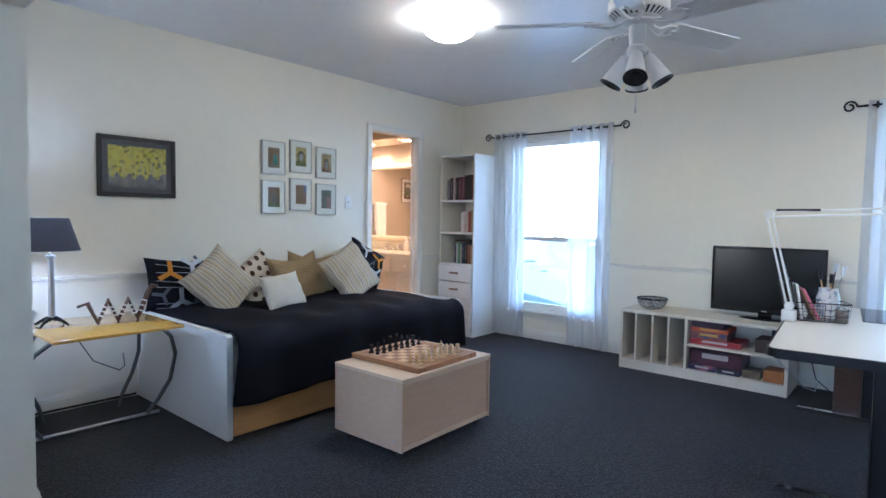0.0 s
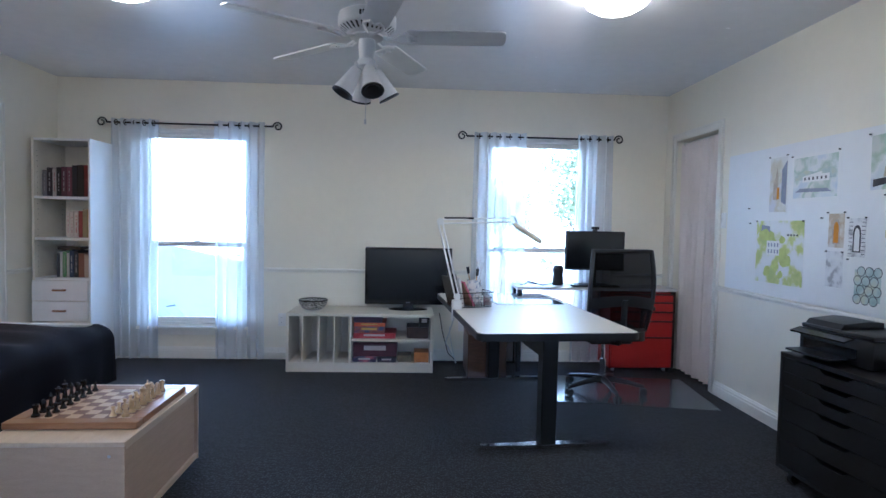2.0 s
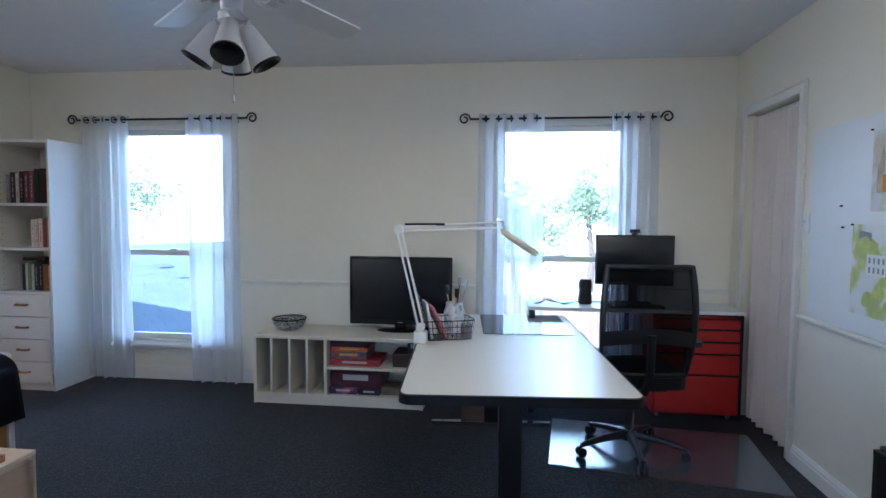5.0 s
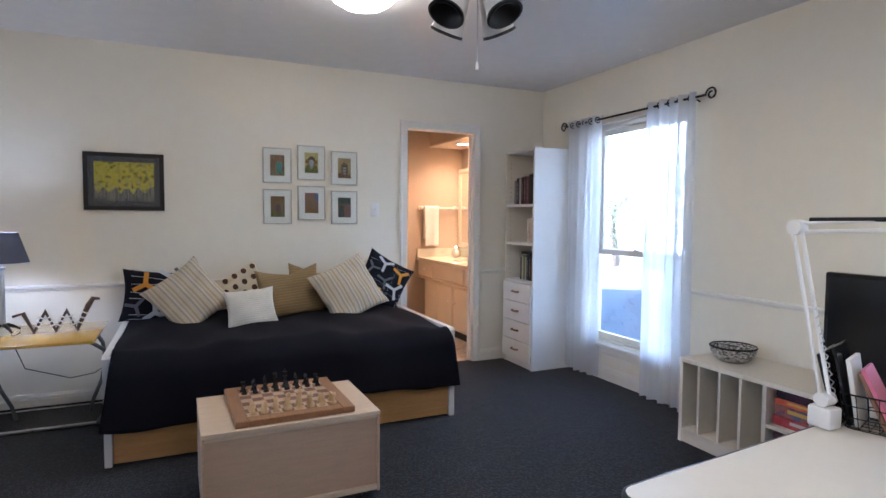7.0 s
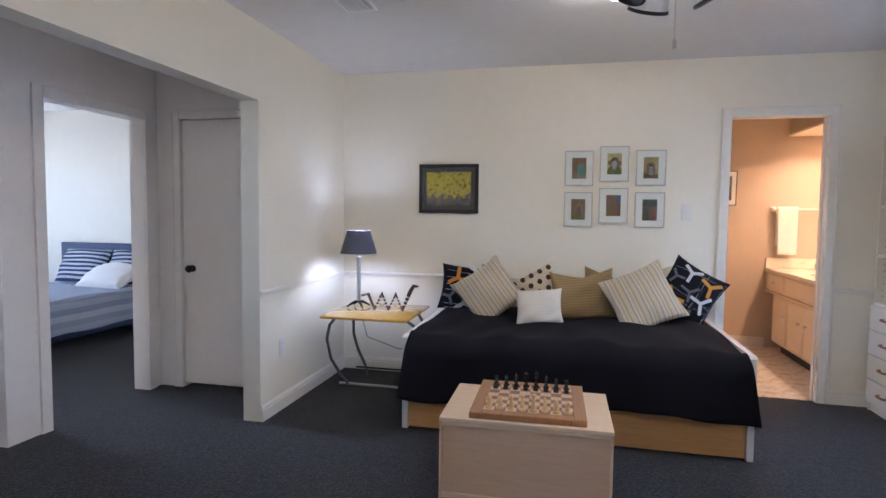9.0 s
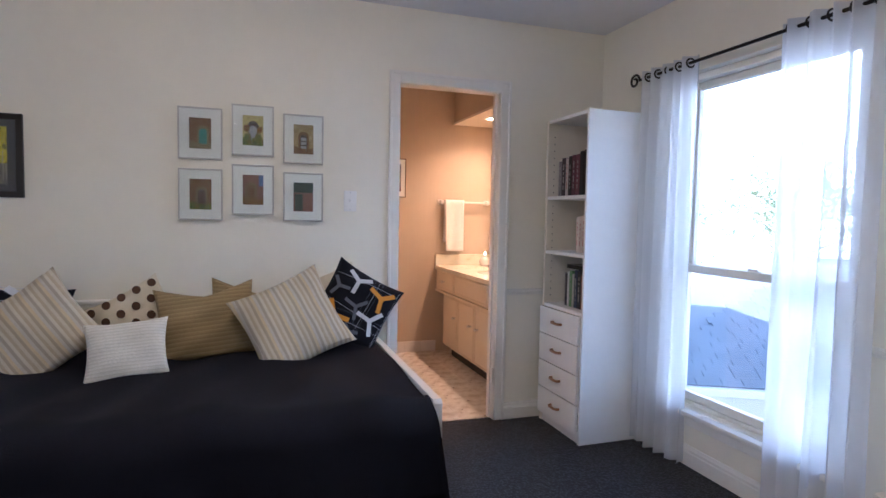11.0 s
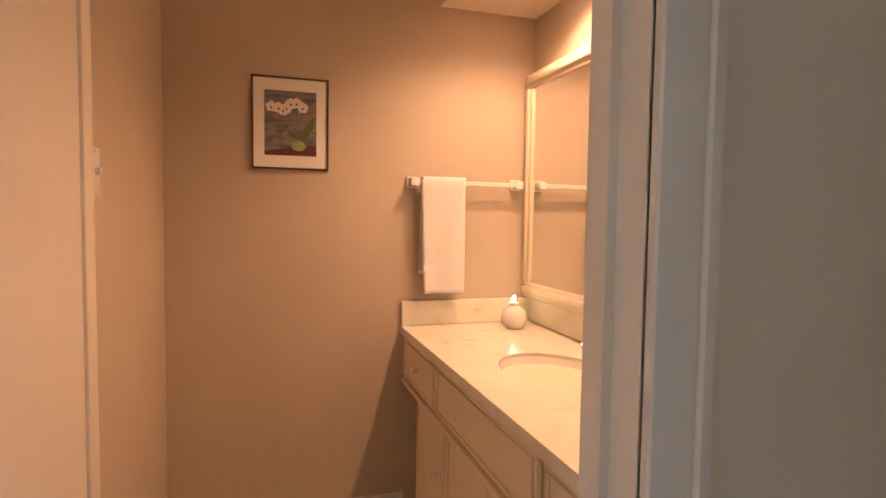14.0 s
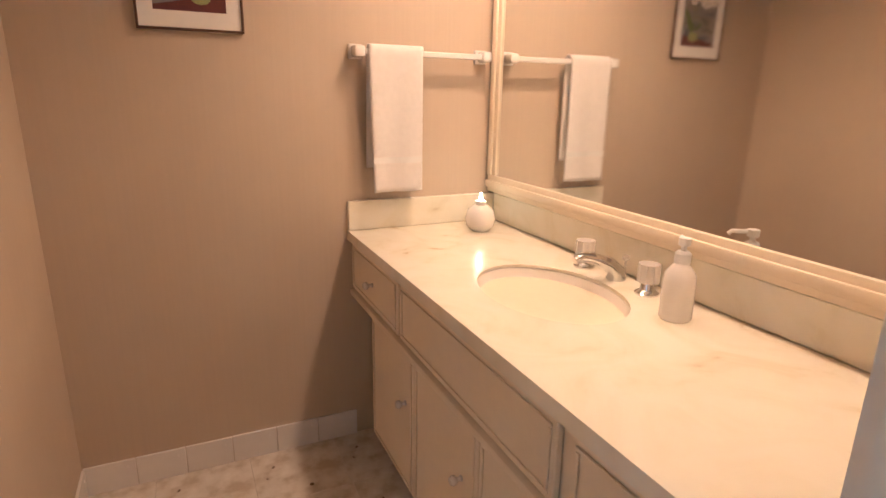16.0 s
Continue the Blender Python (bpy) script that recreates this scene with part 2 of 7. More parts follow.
def carpet_material():
    m, t, b = nodes_of("carpet")
    co = t.nodes.new("ShaderNodeTexCoord")
    mp = t.nodes.new("ShaderNodeMapping")
    mp.inputs["Rotation"].default_value = (0, 0, 0.05)
    t.links.new(co.outputs["Object"], mp.inputs[0])
    v = t.nodes.new("ShaderNodeTexVoronoi")
    v.inputs["Scale"].default_value, v.inputs["Randomness"].default_value = 80, 0.6
    t.links.new(mp.outputs[0], v.inputs["Vector"])
    w = noise_node(t, 38, 4, (1, 2.5, 1))
    big = noise_node(t, 1.2, 3)
    c = ramp(t, v.outputs["Distance"], [(0.08, (0.052, 0.054, 0.066)), (0.55, (0.003, 0.003, 0.004))]).outputs[0]
    c = mix(t, c, ramp(t, w.outputs[0], [(0.35, (0.35, 0.35, 0.37)), (0.7, (1.3, 1.27, 1.22))]).outputs[0], 0.7, "MULTIPLY")
    c = mix(t, c, ramp(t, big.outputs[0], [(0.3, (0.85, 0.85, 0.85)), (0.7, (1.1, 1.1, 1.1))]).outputs[0], 0.8, "MULTIPLY")
    t.links.new(c, b.inputs["Base Color"])
    b.inputs["Roughness"].default_value = 0.95
    b.inputs["Sheen Weight"].default_value = 0.08
    bp = t.nodes.new("ShaderNodeBump")
    bp.inputs["Strength"].default_value, bp.inputs["Distance"].default_value = 0.8, 0.004
    bp.invert = True
    t.links.new(v.outputs["Distance"], bp.inputs["Height"])
    t.links.new(bp.outputs[0], b.inputs["Normal"])
    return m


def marble_material():
    m, t, b = nodes_of("cultured_marble")
    n = noise_node(t, 5, 6)
    n.inputs["Distortion"].default_value = 1.8
    c = ramp(t, n.outputs[0], [(0.27, (0.58, 0.49, 0.33)), (0.33, (0.72, 0.66, 0.50)), (0.43, (0.77, 0.72, 0.58)), (0.62, (0.80, 0.76, 0.64))]).outputs[0]
    t.links.new(c, b.inputs["Base Color"])
    b.inputs["Roughness"].default_value = 0.22
    return m


def tile_material():
    m, t, b = nodes_of("vinyl_tile")
    n = noise_node(t, 14, 5)
    v = t.nodes.new("ShaderNodeTexVoronoi")
    v.inputs["Scale"].default_value = 17
    co = t.nodes.new("ShaderNodeTexCoord")
    t.links.new(co.outputs["Object"], v.inputs["Vector"])
    c = ramp(t, n.outputs[0], [(0.35, (0.50, 0.42, 0.33)), (0.5, (0.66, 0.60, 0.52)), (0.68, (0.76, 0.71, 0.64))]).outputs[0]
    spots = ramp(t, v.outputs["Distance"], [(0.0, (0.08, 0.05, 0.03)), (0.12, (0.20, 0.13, 0.09)), (0.17, (1, 1, 1))]).outputs[0]
    keep = noise_node(t, 9, 1)
    sel = ramp(t, keep.outputs[0], [(0.55, (0, 0, 0)), (0.6, (1, 1, 1))]).outputs[0]
    c = mix(t, c, mix(t, c, spots, 1.0, "MULTIPLY"), sel)
    t.links.new(c, b.inputs["Base Color"])
    b.inputs["Roughness"].default_value = 0.35
    return m


def wallpaper_material():
    m, t, b = nodes_of("ribbed_wallpaper")
    n = noise_node(t, 2.5, 4)
    ribs = noise_node(t, 90, 2, (1, 1, 0.02))
    c = ramp(t, n.outputs[0], [(0.3, (0.52, 0.42, 0.31)), (0.7, (0.56, 0.46, 0.345))]).outputs[0]
    c = mix(t, c, ramp(t, ribs.outputs[0], [(0.35, (0.96, 0.96, 0.96)), (0.65, (1.02, 1.02, 1.02))]).outputs[0], 0.35, "MULTIPLY")
    t.links.new(c, b.inputs["Base Color"])
    b.inputs["Roughness"].default_value = 0.7
    bp = t.nodes.new("ShaderNodeBump")
    bp.inputs["Strength"].default_value, bp.inputs["Distance"].default_value = 0.10, 0.002
    t.links.new(ribs.outputs[0], bp.inputs["Height"])
    t.links.new(bp.outputs[0], b.inputs["Normal"])
    return m


def patches(name, cols, scale=18.0, rough=0.5, stretch=(1, 1, 1), detail=5):
    """Printed or painted surface in blotches of several colours."""
    m, t, b = nodes_of(name)
    n = noise_node(t, scale, detail, stretch)
    k = len(cols)
    t.links.new(ramp(t, n.outputs[0], [(0.37 + 0.26 * i / max(1, k - 1), c) for i, c in enumerate(cols)]).outputs[0], b.inputs["Base Color"])
    b.inputs["Roughness"].default_value = rough
    return m


WALL = mat("cream_wall_paint", (0.82, 0.772, 0.645), 0.50, var=0.02, scale=1.5, bump=0.12, bscale=140)
CEIL = mat("ceiling_paint", (0.80, 0.80, 0.81), 0.24, var=0.02, scale=1.2)
TRIM = mat("white_trim_paint", (0.80, 0.77, 0.695), 0.35, var=0.03, scale=4)
HALLDOOR = mat("door_paint", (0.82, 0.75, 0.69), 0.4, var=0.03, scale=3)
CARPET = carpet_material()
PAPER = wallpaper_material()
BATHTRIM = mat("bath_trim_paint", (0.78, 0.70, 0.58), 0.4, var=0.03, scale=4)
MARBLE = marble_material()
LEGSTEEL = mat("grey_steel", (0.22, 0.22, 0.22), 0.4, 0.9, var=0.1)
TILE = tile_material()
COVE = mat("cove_tile", (0.78, 0.74, 0.70), 0.25, var=0.05, scale=5, random_tint=0.04)
GROUT = mat("grout", (0.30, 0.24, 0.18), 0.9)
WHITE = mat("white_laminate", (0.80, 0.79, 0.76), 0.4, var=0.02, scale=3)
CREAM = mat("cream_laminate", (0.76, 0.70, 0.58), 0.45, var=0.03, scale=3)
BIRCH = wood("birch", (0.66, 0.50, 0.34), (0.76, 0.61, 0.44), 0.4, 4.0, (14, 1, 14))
# Darker, redder tone of the birch for the chest body and end panels.
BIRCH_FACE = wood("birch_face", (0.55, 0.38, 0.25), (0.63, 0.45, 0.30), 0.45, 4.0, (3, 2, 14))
HONEY = wood("honey_pine", (0.54, 0.28, 0.085), (0.66, 0.38, 0.14), 0.35, 4.0, (6, 1, 12))
MAPLE = wood("yellow_maple", (0.58, 0.32, 0.035), (0.70, 0.42, 0.07), 0.16, 3.0, (2, 10, 2), 0.5)
WALNUT = wood("dark_walnut", (0.055, 0.028, 0.016), (0.13, 0.06, 0.03), 0.35, 6.0, (2, 2, 12))
BOARDWOOD = wood("board_frame_wood", (0.27, 0.125, 0.045), (0.39, 0.20, 0.085), 0.35, 5.0, (1, 12, 12))
LIGHTSQ = wood("light_square", (0.58, 0.42, 0.25), (0.68, 0.51, 0.33), 0.35, 9.0, (1, 8, 8))
DARKSQ = wood("dark_square", (0.16, 0.07, 0.035), (0.24, 0.11, 0.05), 0.35, 9.0, (1, 8, 8))
BOXWOOD = wood("boxwood", (0.60, 0.40, 0.19), (0.70, 0.50, 0.27), 0.3, 12, (4, 4, 1))
EBONY = mat("black_lacquer", (0.012, 0.010, 0.010), 0.25, var=0.1)
COVER = mat("navy_black_cotton", (0.0095, 0.0095, 0.0145), 0.9, var=0.12, scale=3, bump=0.35, bscale=220)
COVER.node_tree.nodes["Principled BSDF"].inputs["Specular IOR Level"].default_value = 0.15
STEEL = mat("brushed_steel", (0.55, 0.55, 0.55), 0.3, 1.0, var=0.05)
CHROME = mat("chrome", (0.72, 0.72, 0.72), 0.1, 1.0, var=0.02)
IRON = mat("black_iron", (0.015, 0.014, 0.013), 0.45, 0.6, var=0.2, bump=0.1)
BLACK = mat("black_plastic", (0.009, 0.009, 0.010), 0.4, var=0.1, bump=0.05, bscale=400)
GLOSSBLACK = mat("gloss_black", (0.006, 0.006, 0.007), 0.12, var=0.05)
SCREEN = mat("screen", (0.006, 0.007, 0.010), 0.18, var=0.02)
DARKWOODGREY = mat("black_brown_veneer", (0.010, 0.0095, 0.0095), 0.45, var=0.15, scale=3, stretch=(1, 1, 10))
RED = mat("red_enamel", (0.42, 0.018, 0.012), 0.35, var=0.05)
MESH = clear("chair_mesh", (0.075, 0.075, 0.085), 0.6, 1.1, 0.0)
GLASS = clear("window_glass", (0.97, 0.99, 0.98), 0.01, 1.35)
VINYL = clear("clear_vinyl", (0.74, 0.80, 0.84), 0.16, 1.55, 0.06)
ACRYLIC = clear("clear_acrylic", (0.93, 0.93, 0.92), 0.03, 1.6, 0.12)
CRYSTAL = clear("cut_acrylic", (0.92, 0.90, 0.88), 0.06, 1.5, 0.34)
MIRROR = mat("mirror_glass", (0.88, 0.88, 0.86), 0.015, 1.0, var=0.0)
VOILE = sheer("white_voile", (0.94, 0.95, 0.97), 0.30)
PINKVOILE = mat("blush_cotton", (0.80, 0.73, 0.69), 0.9, var=0.04, scale=5, bump=0.2, bscale=300)
PORCELAIN = mat("white_porcelain", (0.82, 0.79, 0.74), 0.12, var=0.01)
VANITY = mat("vanity_paint", (0.76, 0.66, 0.50), 0.4, var=0.03, scale=4)
TOWEL = mat("white_terry", (0.82, 0.78, 0.74), 0.95, var=0.04, bump=0.9, bscale=420)
SOFTWHITE = mat("white_plastic", (0.80, 0.79, 0.76), 0.35, var=0.02)
FANWHITE = mat("fan_enamel", (0.74, 0.73, 0.71), 0.3, var=0.03)
MATBOARD = mat("mount_board", (0.80, 0.78, 0.74), 0.7, var=0.02)
# Navy lightened in the colour to stand for bulb light through the cloth.
SHADECLOTH = mat("navy_shade_cloth", (0.095, 0.10, 0.145), 0.7, var=0.1, bump=0.3, bscale=300)
DOME = emitter("lit_glass_dome", (1.0, 0.80, 0.52), 7.5)
BULB = emitter("lit_bulb", (0.95, 0.97, 1.0), 42.0)
CAN = emitter("lit_can", (1.0, 0.68, 0.36), 9.0)
FLAME = emitter("candle_flame", (1.0, 0.75, 0.4), 30.0)

# ---------------------------------------------------------------- the rooms
WX, WY, EX, H = -3.585, 5.785, 1.89, 2.48
BX, BY0, BY1, BE = -5.432, 4.355, 5.848, -3.680


def structure(name, bm, material, label="", category=""):
    return solid(name, bm, material, label, category, kind="structure")


fl = B()
box(fl, -3.64, -3.5, -0.1, 2.8, 5.95, 0)
box(fl, -4.7, -3.5, -0.1, -3.64, 1.4, 0)
structure("floor", fl, CARPET, "dark charcoal loop-pile carpet over the whole floor", "floor")
structure("ceiling", box(B(), -5.6, -3.6, H, 2.9, 6.1, H + 0.12), CEIL, "white painted ceiling with a soft sheen", "ceiling")

WINDOWS = ((-2.91, -1.91), (0.20, 1.20))
WZ0, WZ1 = 0.30, 2.06
w = B()
xs = [-3.70, WINDOWS[0][0], WINDOWS[0][1], WINDOWS[1][0], WINDOWS[1][1], 2.8]
for i in range(5):
    if i % 2 == 0:
        box(w, xs[i], WY, 0, xs[i + 1], WY + 0.15, H)
    else:
        box(w, xs[i], WY, 0, xs[i + 1], WY + 0.15, WZ0)
        box(w, xs[i], WY, WZ1, xs[i + 1], WY + 0.15, H)
structure("wall_north", w, WALL, "cream painted wall with two tall windows", "wall")
w = B()
box(w, -3.67, 1.36, 0, WX, 4.42, H)
box(w, -3.67, 4.42, 2.05, WX, 5.055, H)
box(w, -3.67, 5.055, 0, WX, WY, H)
structure("wall_west", w, WALL, "cream painted wall behind the daybed", "wall")
w = B()
box(w, EX, -0.9, 0, EX + 0.12, 4.87, H)
box(w, EX, 4.87, 2.03, EX + 0.12, 5.56, H)
box(w, EX, 5.56, 0, EX + 0.12, WY, H)
structure("wall_east", w, WALL, "cream painted wall with a curtained closet", "wall")
structure("wall_closet", box(B(), 2.68, 4.5, 0, 2.8, WY, H), WALL)
structure("wall_closet_side", box(B(), EX + 0.12, 4.5, 0, 2.68, 4.6, H), WALL)
w = B()
box(w, WX, 1.30, 0, -2.25, 1.42, H)
box(w, -2.25, 1.30, 2.01, EX, 1.42, H)
structure("wall_south", w, WALL, "cream wall stub and header over the hall opening", "wall")
w = B()
box(w, -2.88, 0.28, 0, -2.76, 0.475, H)
box(w, -2.88, 0.475, 2.0, -2.76, 1.20, H)
box(w, -2.88, 1.20, 0, -2.76, 1.30, H)
structure("wall_hall_west", w, HALLDOOR, "hall wall with a closed flush door", "wall")
structure("wall_hall_back", box(B(), -3.5, 0.28, 0, -3.4, 1.36, H), WALL)
w = B()
box(w, -4.6, 0.16, 0, -2.62, 0.28, H)
box(w, -2.62, 0.16, 1.98, -1.82, 0.28, H)
box(w, -1.82, 0.16, 0, -1.55, 0.28, H)
structure("wall_bedroom_north", w, HALLDOOR, "hall wall with the open bedroom doorway", "wall")
structure("wall_bedroom_east", box(B(), -1.65, -3.4, 0, -1.55, 0.16, H), WALL)
structure("wall_bedroom_west", box(B(), -4.7, -3.4, 0, -4.6, 1.36, H), WALL)
# Out of view; the wide opening is placed to bring daylight into the bedroom.
w = B()
box(w, -4.7, -3.5, 0, -4.3, -3.4, H)
box(w, -4.3, -3.5, 0, -1.9, -3.4, 0.6)
box(w, -4.3, -3.5, 2.2, -1.9, -3.4, H)
box(w, -1.9, -3.5, 0, -1.55, -3.4, H)
structure("wall_bedroom_south", w, WALL)
# Unseen closing wall; its opening is added to let fill daylight into the hall.
w = B()
box(w, -1.55, -1.0, 0, -1.0, -0.9, H)
box(w, -1.0, -1.0, 0, 1.4, -0.9, 1.10)
box(w, -1.0, -1.0, 2.15, 1.4, -0.9, H)
box(w, 1.4, -1.0, 0, EX + 0.12, -0.9, H)
structure("wall_hall_unseen", w, WALL)
# bathroom shell
structure("wall_bath_west", box(B(), BX - 0.12, BY0 - 0.12, 0, BX, BY1 + 0.14, H), PAPER, "tan ribbed wallpaper wall with picture and towel bar", "wall")
structure("wall_bath_south", box(B(), BX, BY0 - 0.12, 0, -3.70, BY0, H), PAPER, "tan ribbed wallpaper wall", "wall")
structure("wall_bath_north", box(B(), BX, BY1, 0, -3.70, BY1 + 0.14, H), PAPER, "tan ribbed wallpaper wall behind the mirror", "wall")
w = B()
box(w, BE, BY0, 0, -3.672, 4.40, H)
box(w, BE, 4.40, 2.07, -3.672, 5.075, H)
box(w, BE, 5.075, 0, -3.672, BY1, H)
structure("wall_bath_east", w, PAPER)
structure("wall_bath_return", box(B(), -4.42, BY0 + 0.001, 0, BE - 0.001, BY0 + 0.014, 2.04), BATHTRIM, "cream painted panel beside the bathroom door", "wall")
structure("trim", box(B(), -4.485, BY0 + 0.001, 0, -4.4205, BY0 + 0.022, 2.10, 0.005, 2), BATHTRIM)
w = B()
box(w, BX, 5.42, 2.165, BE, BY1, H)
structure("soffit", w, PAPER, "boxed soffit over the vanity", "soffit")
structure("soffit_trim", box(B(), BX, 5.41, 2.145, BE, BY1, 2.163), BATHTRIM)
bf = structure("bath_floor", box(B(), BX - 0.1, BY0 - 0.1, -0.1, -3.64, BY1 + 0.1, -0.004), GROUT, "speckled beige vinyl tile floor", "floor")


# ---------------------------------------------------------------- trim
def rail_run(name, profile, a, b, out):
    """A moulding from a to b (2D) with a profile of (proud, height) on the side the 2D vector out points to."""
    bm = B()
    ends = []
    for p in (a, b):
        ends.append([bm.verts.new((p[0] + out[0] * d, p[1] + out[1] * d, z)) for d, z in profile])
    n = len(profile)
    for i in range(n):
        bm.faces.new((ends[0][i], ends[0][(i + 1) % n], ends[1][(i + 1) % n], ends[1][i]))
    bm.faces.new(ends[0][::-1])
    bm.faces.new(ends[1])
    return structure(name, bm, TRIM)


BASE = [(0, 0), (0.016, 0), (0.016, 0.070), (0.012, 0.074), (0.012, 0.088), (0.008, 0.092), (0.006, 0.105), (0, 0.105)]
RAIL = [(0, 0.795), (0.008, 0.797), (0.010, 0.808), (0.018, 0.814), (0.018, 0.826), (0.010, 0.832), (0, 0.834)]
for prof, nm in ((BASE, "baseboard"), (RAIL, "trim")):
    gaps = [(-3.585, EX)] if nm == "baseboard" else [(-3.585, -2.96), (-1.86, 0.15), (1.25, EX)]
    for x0, x1 in gaps:
        rail_run(nm, prof, (x0, WY), (x1, WY), (0, -1))
    rail_run(nm, prof, (WX, 1.42), (WX, 4.355), (1, 0))
    rail_run(nm, prof, (WX, 5.125), (WX, WY - 0.02), (1, 0))
    rail_run(nm, prof, (EX, -0.9), (EX, 4.80), (-1, 0))
    rail_run(nm, prof, (WX + 0.02, 1.42), (-2.25, 1.42), (0, 1))
# moulded panel edge under the windows
for x0, x1 in WINDOWS:
    structure("trim", box(B(), x0 - 0.05, WY - 0.020, 0.215, x1 + 0.05, WY, 0.265, 0.004), TRIM)


def casing(y0, y1, zt, face, out, wid=0.066):
    """Flat door casing with a raised back band on a wall face x = face."""
    bm = B()
    s = out
    for yy0, yy1, z0, z1 in ((y0 - wid, y0, 0, zt + wid), (y1, y1 + wid, 0, zt + wid), (y0, y1, zt, zt + wid)):
        box(bm, min(face, face + s * 0.014), yy0, z0, max(face, face + s * 0.014), yy1, z1, 0.003)
    for yy0, yy1, z0, z1 in ((y0 - wid, y0 - wid + 0.018, 0, zt + wid), (y1 + wid - 0.018, y1 + wid, 0, zt + wid), (y0 - wid + 0.018, y1 + wid - 0.018, zt + wid - 0.018, zt + wid)):
        box(bm, min(face + s * 0.0145, face + s * 0.023), yy0, z0, max(face + s * 0.0145, face + s * 0.023), yy1, z1, 0.003)
    return bm


d1 = thing("door_1", "open white-painted bathroom doorway with moulded casing", "doorway", kind="structure")
part("casing", casing(4.42, 5.055, 2.05, WX, 1), TRIM, d1)
jb = B()
box(jb, -3.682, 4.402, 0, WX, 4.422, 2.05)
box(jb, -3.682, 5.053, 0, WX, 5.073, 2.05)
box(jb, -3.682, 4.422, 2.048, WX, 5.053, 2.066)
box(jb, -3.668, 4.422, 0, -3.630, 4.433, 2.048)
box(jb, -3.668, 5.042, 0, -3.630, 5.053, 2.048)
part("jamb", jb, TRIM, d1)
for z in (1.80, 0.28):
    hb = B()
    box(hb, -3.628, 5.048, z - 0.045, -3.590, 5.0525, z + 0.045, 0.002)
    cyl(hb, (-3.592, 5.047, z - 0.047), (-3.592, 5.047, z + 0.047), 0.006, n=10)
    part("hinge", hb, TRIM, d1, "painted steel butt hinge")
sp = B()
box(sp, -3.622, 4.4225, 1.075, -3.598, 4.4255, 1.118, 0.001)
part("strike_plate", sp, IRON, d1, "dark metal strike plate")

d2 = thing("door_2", "closet opening with white casing and hanging curtain", "doorway", kind="structure")
part("casing", casing(4.87, 5.56, 2.03, EX, -1), TRIM, d2)

d3 = thing("door_3", "closed flush hall door painted warm white", "door", kind="structure")
part("casing", casing(0.475, 1.20, 2.0, -2.76, 1), HALLDOOR, d3)
leaf = part("leaf", box(B(), -2.81, 0.478, 0.030, -2.774, 1.197, 1.995, 0.003), HALLDOOR, d3)
kb = lathe(B(), [(0, 0), (0.026, 0.0), (0.026, 0.006), (0.010, 0.010), (0.010, 0.028), (0.024, 0.036), (0.028, 0.048), (0.022, 0.060), (0, 0.063)], 20)
part("knob", kb, IRON, leaf, "dark bronze door knob", pose(-2.774, 0.556, 0.90, 0, 90, 0))
d4 = thing("door_4", "open bedroom doorway with plain casing", "doorway", kind="structure")
cs = B()
for x0, x1, z0, z1 in ((-2.69, -2.62, 0, 2.05), (-1.82, -1.75, 0, 2.05), (-2.62, -1.82, 1.98, 2.05)):
    box(cs, x0, 0.28, z0, x1, 0.298, z1, 0.003)
part("casing", cs, HALLDOOR, d4)


def window(name, x0, x1, z0, z1, y, label):
    """A double-hung window in the opening; y is the wall's inner face, the outside lies at +y."""
    wnd = thing(name, label, "window", kind="structure")
    fr = B()
    f = 0.035
    for a in ((x0, y + 0.05, z0, x0 + f, y + 0.14, z1), (x1 - f, y + 0.05, z0, x1, y + 0.14, z1),
              (x0 + f, y + 0.05, z1 - f, x1 - f, y + 0.14, z1), (x0 + f, y + 0.05, z0, x1 - f, y + 0.14, z0 + 0.02)):
        box(fr, *a, 0.004)
    part("window_frame", fr, TRIM, wnd)
    part("window_sill", box(B(), x0 - 0.05, y - 0.05, z0 - 0.032, x1 + 0.05, y + 0.05, z0 - 0.004, 0.006, 2), TRIM, wnd)
    zm = z0 + (z1 - z0) * 0.415
    s = 0.042
    for nm, a, b, yy in (("lower_sash", z0 + 0.022, zm + 0.02, y + 0.058), ("upper_sash", zm - 0.02, z1 - f, y + 0.098)):
        sb = B()
        xa, xb = x0 + f, x1 - f
        for q in ((xa, yy, a, xa + s, yy + 0.035, b), (xb - s, yy, a, xb, yy + 0.035, b),
                  (xa + s, yy, b - s, xb - s, yy + 0.035, b), (xa + s, yy, a, xb - s, yy + 0.035, a + s)):
            box(sb, *q, 0.004)
        sash = part(nm, sb, TRIM, wnd)
        pane = part("pane", box(B(), xa + s, yy + 0.014, a + s, xb - s, yy + 0.020, b - s), GLASS, sash, "clear glass pane")
        pane.visible_shadow = False
    lk = box(B(), (x0 + x1) / 2 - 0.03, y + 0.062, zm + 0.0205, (x0 + x1) / 2 + 0.03, y + 0.090, zm + 0.034, 0.003)
    part("sash_lock", lk, STEEL, wnd)
    return wnd


for i, (x0, x1) in enumerate(WINDOWS):
    window("window_%d" % (i + 1), x0, x1, WZ0, WZ1, WY, "tall white double-hung window with a low sill")

